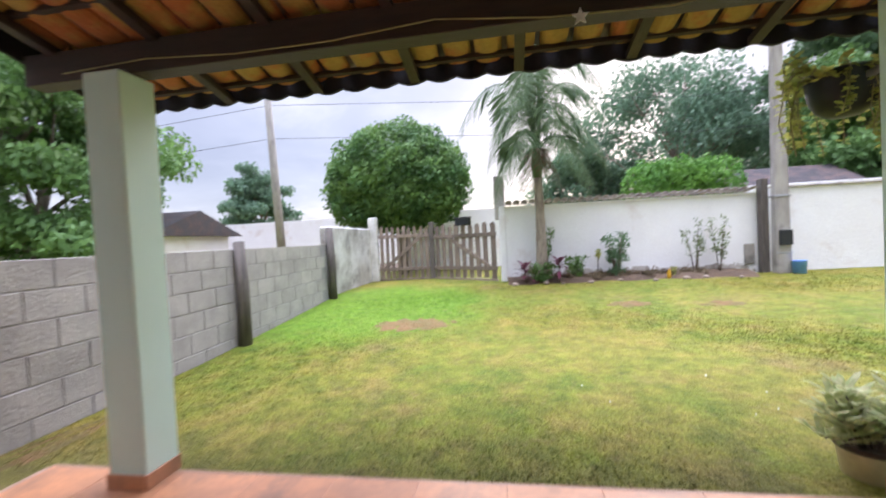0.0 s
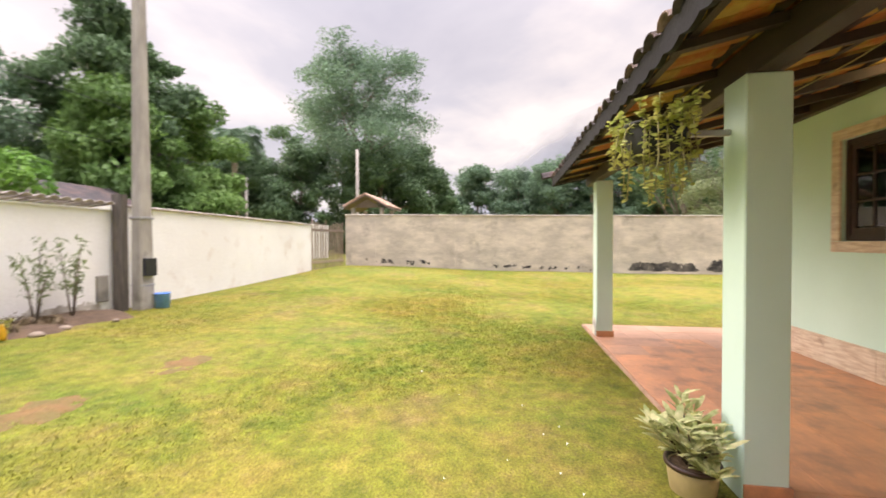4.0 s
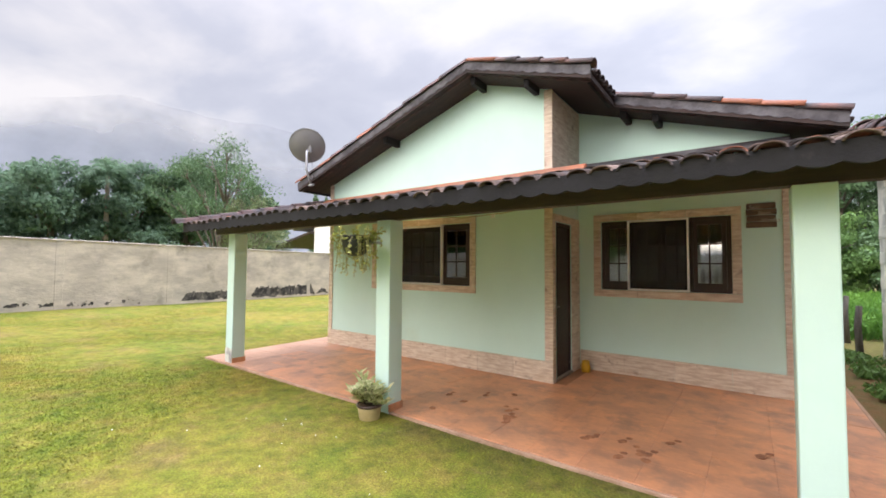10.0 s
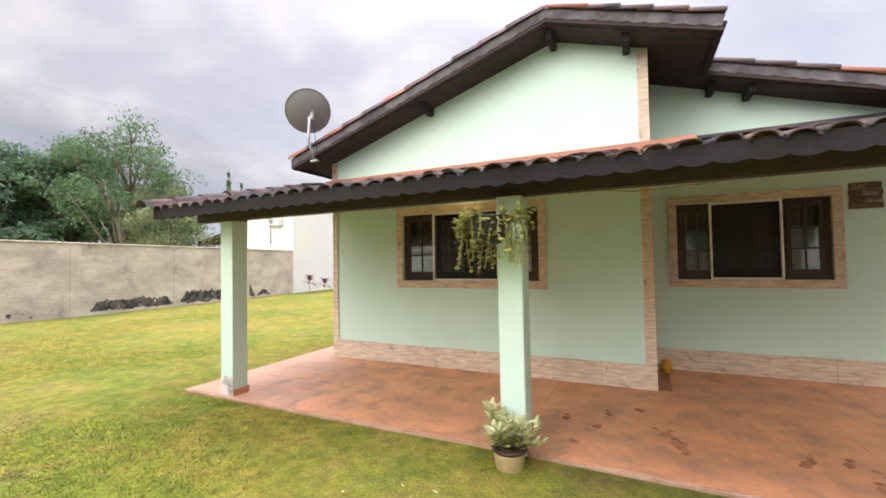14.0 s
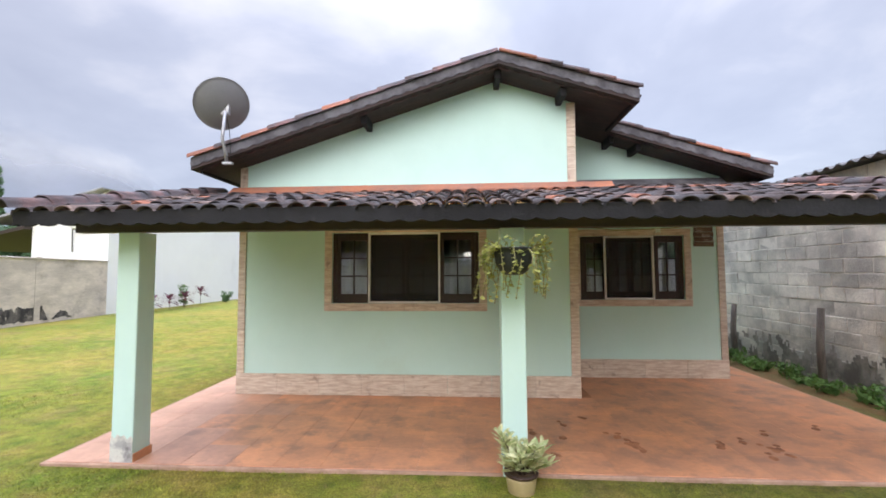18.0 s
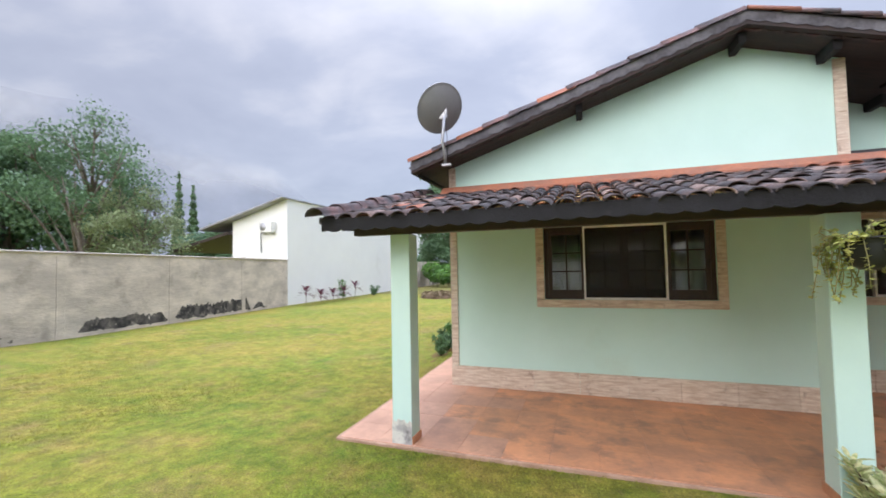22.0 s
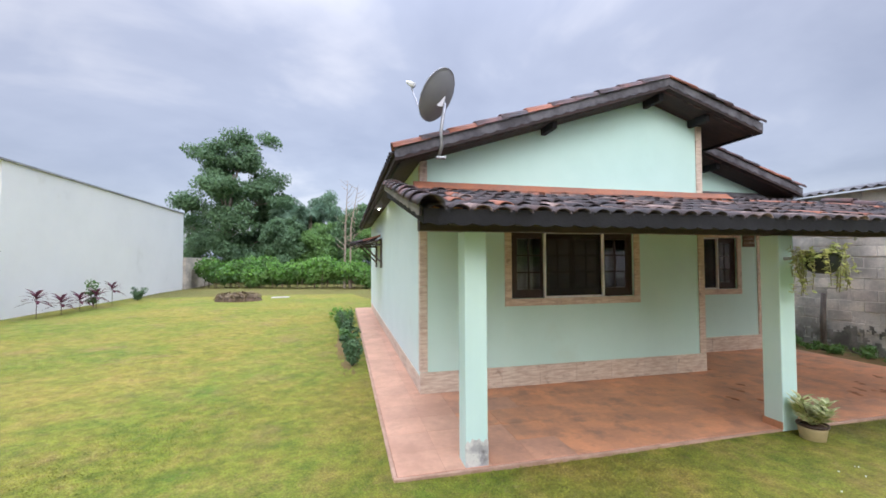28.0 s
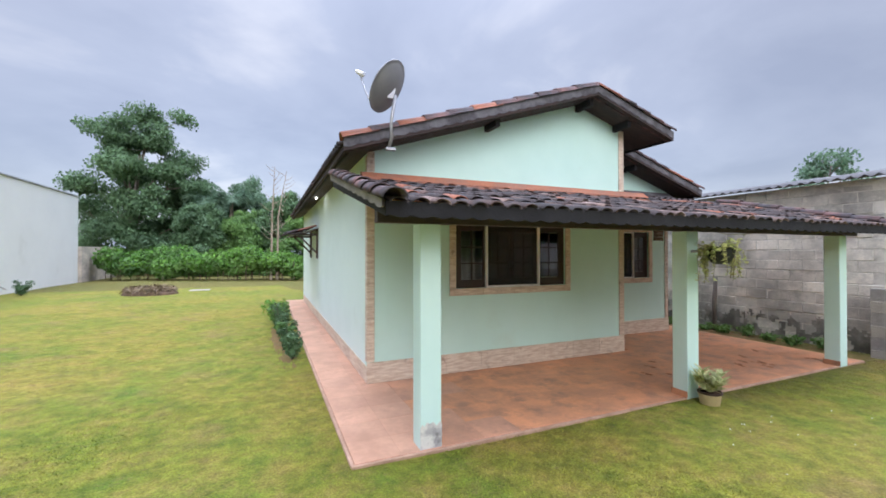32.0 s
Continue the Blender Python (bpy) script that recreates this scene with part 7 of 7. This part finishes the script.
# weeds between the slab and the shed
for i in range(15):
    shrub(-3.38 + 0.08 * math.sin(i * 2.1), -4.6 + i * 0.42, 0.11 + 0.04 * (i % 3), 0.42, LEAF_MID, 70 + i, "low green weeds at the foot of the block wall", 260, 0.08, 6, category="weeds", group="weeds")
DRY = leaf("dry_cuttings", (0.20, 0.145, 0.085), (0.13, 0.10, 0.055), scale=3.0, trans=0.05)
weeds = leaf_cloud("undergrowth", [(*along(0.9 + 0.16 * k, -0.24 - 0.12 * (k % 3)), 0.26, 0.16, 0.12, 0.10) for k in range(18)], 2600, 0.11, DRY, None, 44, hollow=0.1, droop=-0.6, aspect=6.0)
tagged(weeds, "low dry weeds and leaf litter along the foot of the street wall", "weeds", kind="stuff")
heap = thing("cuttings_heap", (10.0, -15.0, 0.0), "low heap of earth and dry garden cuttings on the lawn", "heap")
bm = bmesh.new()
bmesh.ops.create_icosphere(bm, subdivisions=4, radius=1.0)
for v in bm.verts:
    v.co.z = max(-0.1, v.co.z) * 0.30 * (1 + 0.5 * noise.noise(v.co * 5))
    v.co.x *= 1.0
    v.co.y *= 0.7
    v.co += Vector((10.0, -15.0, 0.0))
part("soil", bm, SOIL, heap, smooth=True)
leaf_cloud("cuttings", [(10.0 + 0.45 * math.cos(k), -15.0 + 0.3 * math.sin(k), 0.16, 0.55, 0.45, 0.22) for k in range(7)], 1500, 0.26, DRY, heap, 77, "dry brown cuttings and leaves", hollow=0.5, aspect=4.0)["kind"] = "stuff"
tagged(boxed("manhole_cover", 8.0, 8.8, -16.6, -16.0, -0.02, 0.05, CONCRETE), "pale concrete cover slab in the lawn", "cover slab")

tall = leaf_cloud("tall_grass", [(-6.6 + 0.55 * (k % 8), -7.6 - 0.9 * (k // 8), 0.2, 0.5, 0.6, 0.3) for k in range(128)], 22000, 0.34, LEAF_BRIGHT, None, 91, hollow=0.1, droop=-1.2, aspect=7.0)
tagged(tall, "lush bright-green grass growing beyond the side passage", "grass", kind="stuff")
PALE_TILE = material("pale_clay_tile", (0.50, 0.33, 0.23), 0.85, (0.40, 0.26, 0.19), 5, fine=40, bump=0.3)
# canopy behind the yard wall
ks = thing("gate_canopy", (16.8, 9.0, 2.2), "small pale-tiled canopy roof on posts behind the yard wall", "canopy")
for sy in (8.35, 9.65):
    for sx in (16.0, 17.6):
        boxed("post", sx - 0.08, sx + 0.08, sy - 0.08, sy + 0.08, -0.05, 2.75, CONCRETE, ks)
prism("gable", [(8.35, 2.76), (9.65, 2.76), (9.0, 3.14)], "x", 15.95, 16.05, OLD_WOOD, ks)
tl = []
for s_ in (1, -1):
    for k in range(13):
        for r in range(3):
            tl.append(slope_pose(15.72 + 0.18 * k, 9.0 + s_ * 0.3 * r, 3.34 - 0.165 * r, 0 if s_ == 1 else 180, 27))
joined("tiles", COVER, tl, PALE_TILE, ks, "pale new clay tiles")
prism("roof_boarding", [(8.0, 2.70), (9.0, 3.25), (10.0, 2.70), (10.0, 2.75), (9.0, 3.31), (8.0, 2.75)], "x", 15.7, 17.95, OLD_WOOD, ks)
lp = thing("street_lamp", (21.5, 11.5, 0), "slender pale concrete street post beyond the wall", "street post")
tubed("post", [(21.5, 11.5, -0.1), (21.5, 11.5, 6.6)], [0.13, 0.08], CONCRETE, lp)
tagged(tubed("street_post", [(19.3, 17.0, -0.1), (19.3, 17.0, 4.8)], [0.09, 0.06], CONCRETE), "slender post across the street", "street post")
tagged(tubed("street_post", [(17.4, 18.5, -0.1), (17.4, 18.5, 4.2)], [0.08, 0.06], CONCRETE), "slender post across the street", "street post")

# over the gate: the street, a white wall and an electric pole with wires
tagged(boxed("road", -60, 60, 13.2, 17.5, 0.1, 0.2, SOIL, bevel=0), "unpaved street beyond the garden wall", "road", kind="structure")
tagged(boxed("wall_across", -40, -4.0, 18.0, 18.2, 0.0, 2.35, WHITE_WALL), "long white wall across the street", "garden wall", kind="structure")
tagged(boxed("wall_across", 6.6, 22.0, 13.5, 13.65, 0.0, 2.26, WHITE_WALL), "low white wall across the street by the trees", "garden wall", kind="structure")
bh = thing("brown_house", (8.0, 15.0, 0), "low house with a dark red-brown roof across the street", "house")
boxed("wall", 6.4, 9.8, 14.2, 16.4, -0.1, 2.3, WHITE_WALL, bh)
prism("roof", [(13.9, 2.25), (16.7, 2.25), (15.3, 2.95)], "x", 6.2, 10.0, ROOF_TILE, bh, "dark red-brown tiled roof")
tagged(boxed("wall_across", -3.9, 6.0, 13.3, 13.45, 0.0, 2.05, WHITE_WALL), "white wall across the street behind the gate", "garden wall", kind="structure")
ep = thing("electric_pole", (-8.6, 14.0, 0), "dark tapered electric pole with wires across the street", "electric pole")
tubed("shaft", [(-8.6, 14.0, -0.1), (-8.75, 14.0, 4.0), (-8.95, 14.0, 9.5)], [0.17, 0.14, 0.10], CONCRETE, ep, seg=8)
for dz in (0.0, -1.2):
    tubed("wire", [(-40, 16.0, 5.0 + dz), (-8.8, 14.0, 6.3 + dz), (6.0, 15.5, 5.6 + dz), (40, 16, 6.2 + dz)], 0.009, BLACK_PLASTIC, ep, seg=5)
nh = thing("tiled_house", (-14, 13, 0), "low house with a red-brown tile roof among the trees", "house")
boxed("wall", -19, -11.5, 11.5, 15.0, -0.1, 1.7, WHITE_WALL, nh)
prism("roof", [(11.0, 1.7), (15.5, 1.7), (13.2, 2.6)], "x", -19.4, -11.2, ROOF_TILE, nh)


# worn earth patches in the lawn, fallen petals by the pot, and the bed along the side walk
def earth_patch(name, x, y, rx, ry, seed, label):
    bm = bmesh.new()
    n, steps = 72, 12
    rings = []
    for j in range(1, steps + 1):
        f = 1.25 * j / steps
        ring = []
        for k in range(n):
            a = 2 * math.pi * k / n
            px, py = x + rx * f * math.cos(a), y + ry * f * math.sin(a)
            lumps = noise.noise(Vector((px * 7, py * 7, seed))) + 0.7 * noise.noise(Vector((px * 19, py * 19, seed)))
            ring.append(bm.verts.new((px, py, ground_z(px, py) + 0.014 * (1.0 - f * f) + 0.011 * lumps)))
        rings.append(ring)
    c = bm.verts.new((x, y, ground_z(x, y) + 0.014))
    for k in range(n):
        bm.faces.new((c, rings[0][k], rings[0][(k + 1) % n]))
        for a_, b_ in zip(rings, rings[1:]):
            bm.faces.new((a_[k], b_[k], b_[(k + 1) % n], a_[(k + 1) % n]))
    tagged(part(name, bm, BARE_EARTH, smooth=True), label, "bare earth", kind="structure")


BARE_EARTH = material("bare_earth", (0.19, 0.105, 0.038), 0.95, (0.14, 0.105, 0.032), 6, (0.4, 0.6), fine=30, fine_amount=0.3, bump=0.6, world_space=True)
earth_patch("ground_patch", -1.75, 5.2, 0.52, 0.34, 1, "worn patch of bare brown earth in the lawn")
earth_patch("ground_patch", 1.11, 6.12, 0.28, 0.2, 5, "small worn patch of reddish earth in the lawn")
earth_patch("ground_patch", 2.25, 6.00, 0.34, 0.2, 6, "small worn patch of reddish earth in the lawn")
earth_patch("ground_patch", 5.3, -3.6, 0.2, 2.3, 2, "narrow strip of bare earth along the side walk")
earth_patch("ground_patch", -3.33, -1.5, 0.36, 3.4, 3, "damp dark earth between the slab and the shed")
r = random.Random(15)
vs_, fs_ = [], []
for k in range(14):
    x, y = 1.2 + r.gauss(0, 0.6), 2.7 + abs(r.gauss(0, 0.45))
    a, s_ = r.uniform(0, 6.28), r.uniform(0.005, 0.009)
    z = ground_z(x, y) + 0.03
    i = len(vs_)
    vs_ += [(x + s_ * math.cos(a + q), y + s_ * math.sin(a + q), z + 0.006 * (q % 3)) for q in (0, 1.5, 3.1, 4.7)]
    fs_.append((i, i + 1, i + 2, i + 3))
tagged(link("fallen_petals", mesh_of("fallen_petals", vs_, fs_, WHITE_METAL)), "scattered small white petals on the grass", "petals", kind="stuff")

# ---- pieces of the floor ----
def floor_tiles():
    s = 0.395
    bm = bmesh.new()
    box(bm, -s / 2 + 0.0008, s / 2 - 0.0008, -s / 2 + 0.0008, s / 2 - 0.0008, -0.008, 0.006)
    bmesh.ops.bevel(bm, geom=[e for e in bm.edges if e.verts[0].co.z > 0 and e.verts[1].co.z > 0], offset=0.0012, segments=1, affect="EDGES")
    me = bpy.data.meshes.new("floor_tile")
    bm.to_mesh(me)
    bm.free()
    me.materials.append(FLOOR_TILE)
    # paler copies of the tile for the side walk and next to it
    paler_me = me.copy()
    paler_me.materials.clear()
    paler_me.materials.append(PALE_FLOOR_TILE)
    mid_pale_me = me.copy()
    mid_pale_me.materials.clear()
    mid_pale_me.materials.append(HALF_FLOOR_TILE)
    r = random.Random(9)
    inv = Matrix.Translation(-Vector(slab.location))
    rest = []
    shape = ([tuple(v.co) for v in me.vertices], [tuple(p.vertices) for p in me.polygons])
    nx = 20
    for i in range(nx):
        for j in range(31):
            x, y = -2.95 + s * (i + 0.5), 1.95 - s * (j + 0.5)
            inside = X_NOTCH < x < X_LEFT - 0.05 and y < 0.05 or X_RIGHT < x <= X_NOTCH and y < Y_WING - 0.1
            if inside:
                continue
            m = Matrix.Translation((x, y, SLAB - 0.006 + r.uniform(-0.001, 0.001))) @ pose(0, 0, 0, r.uniform(-0.15, 0.15), r.uniform(-0.15, 0.15), 0)
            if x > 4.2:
                link("floor_tile", paler_me, slab, "paler terracotta floor tile", at=inv @ m)
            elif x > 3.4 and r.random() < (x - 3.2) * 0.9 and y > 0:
                link("floor_tile", mid_pale_me, slab, at=inv @ m)
            elif y > -6:
                link("floor_tile", me, slab, at=inv @ m)
            else:
                rest.append(m)
    joined("farther_tiles", shape, rest, FLOOR_TILE, slab)


floor_tiles()


# muddy footprints across the porch
def mud_marks():
    r = random.Random(21)
    vs, fs = [], []
    for k in range(24):
        x, y = r.uniform(-2.6, 1.0), r.uniform(0.6, 1.85)
        if k % 3 == 0:
            x, y = -2.2 + r.uniform(0, 3.2), 1.75 - r.uniform(0, 0.5)
        a = r.uniform(0.9, 2.3)
        for off, lw, ww in ((0.0, 0.055, 0.038), (-0.095, 0.035, 0.03)):
            if r.random() < 0.25:
                continue
            i = len(vs)
            for q in range(12):
                b = 2 * math.pi * q / 12
                u, v = off + lw * math.cos(b) * r.uniform(0.7, 1.15), ww * math.sin(b) * r.uniform(0.7, 1.15)
                vs.append((x + u * math.cos(a) - v * math.sin(a), y + u * math.sin(a) + v * math.cos(a), SLAB + 0.004 + 0.00015 * k + (0.0001 if off else 0)))
            fs.append(tuple(range(i, i + 12)))
    tagged(link("mud_marks", mesh_of("mud_marks", vs, fs, MUD)), "scattered brown muddy footprints on the porch tiles", "mud", kind="stuff")


MUD = material("dried_mud", (0.25, 0.11, 0.06), 0.9, (0.46, 0.21, 0.11), 9, (0.42, 0.58), fine=40, fine_amount=0.3, bump=0.3, world_space=True)
mud_marks()


# ---- grass blades over the lawn ----
def lawn_blades():
    r = np.random.RandomState(1)
    n = 2300000
    X, Y = r.uniform(-3.6, 15.0, n), r.uniform(-12.0, 9.0, n)
    d = np.hypot(np.maximum(0, np.abs(X - 1.9) - 3.6), np.maximum(0, np.abs(Y - 3.6) - 0.4))
    keep = r.rand(n) < 1.0 / (1 + (d / 3.2) ** 2)
    keep &= ~((X < 4.96) & (Y < 1.955)) & ~((X > -0.6) & (X < 4.0) & (Y > 8.2))
    keep &= ((X + 1.75) / 0.5) ** 2 + ((Y - 5.2) / 0.32) ** 2 > r.uniform(0.0, 1.25, n)
    X, Y = X[keep], Y[keep]
    n = len(X)

    def sm(q):
        q = np.clip(q, 0, 1)
        return q * q * (3 - 2 * q)
    Z = 0.03 + 0.16 * sm((Y - 3.0) / 5.5) + 0.16 * sm((X - 6.0) / 8.0) * sm((Y + 6.0) / 13.0) - 0.004
    a = r.uniform(0, 2 * np.pi, n)
    h = r.uniform(0.006, 0.022, n) * (0.7 + 0.6 * r.rand(n) ** 4)
    w = r.uniform(0.003, 0.006, n)
    lean = r.uniform(0.4, 2.2, n) * h
    b = r.uniform(0, 2 * np.pi, n)
    dx, dy = np.cos(a) * w, np.sin(a) * w
    V = np.stack([np.stack([X - dx, Y - dy, Z], 1), np.stack([X + dx, Y + dy, Z], 1), np.stack([X + lean * np.cos(b), Y + lean * np.sin(b), Z + h], 1)], 1).reshape(-1, 3)
    me = bpy.data.meshes.new("grass")
    me.vertices.add(3 * n), me.loops.add(3 * n), me.polygons.add(n)
    me.vertices.foreach_set("co", V.ravel())
    me.loops.foreach_set("vertex_index", np.arange(3 * n))
    me.polygons.foreach_set("loop_start", np.arange(0, 3 * n, 3))
    me.update(calc_edges=True)
    me.materials.append(BLADES)
    tagged(link("grass", me), "short yellow-green lawn grass", "grass", kind="stuff")


lawn_blades()
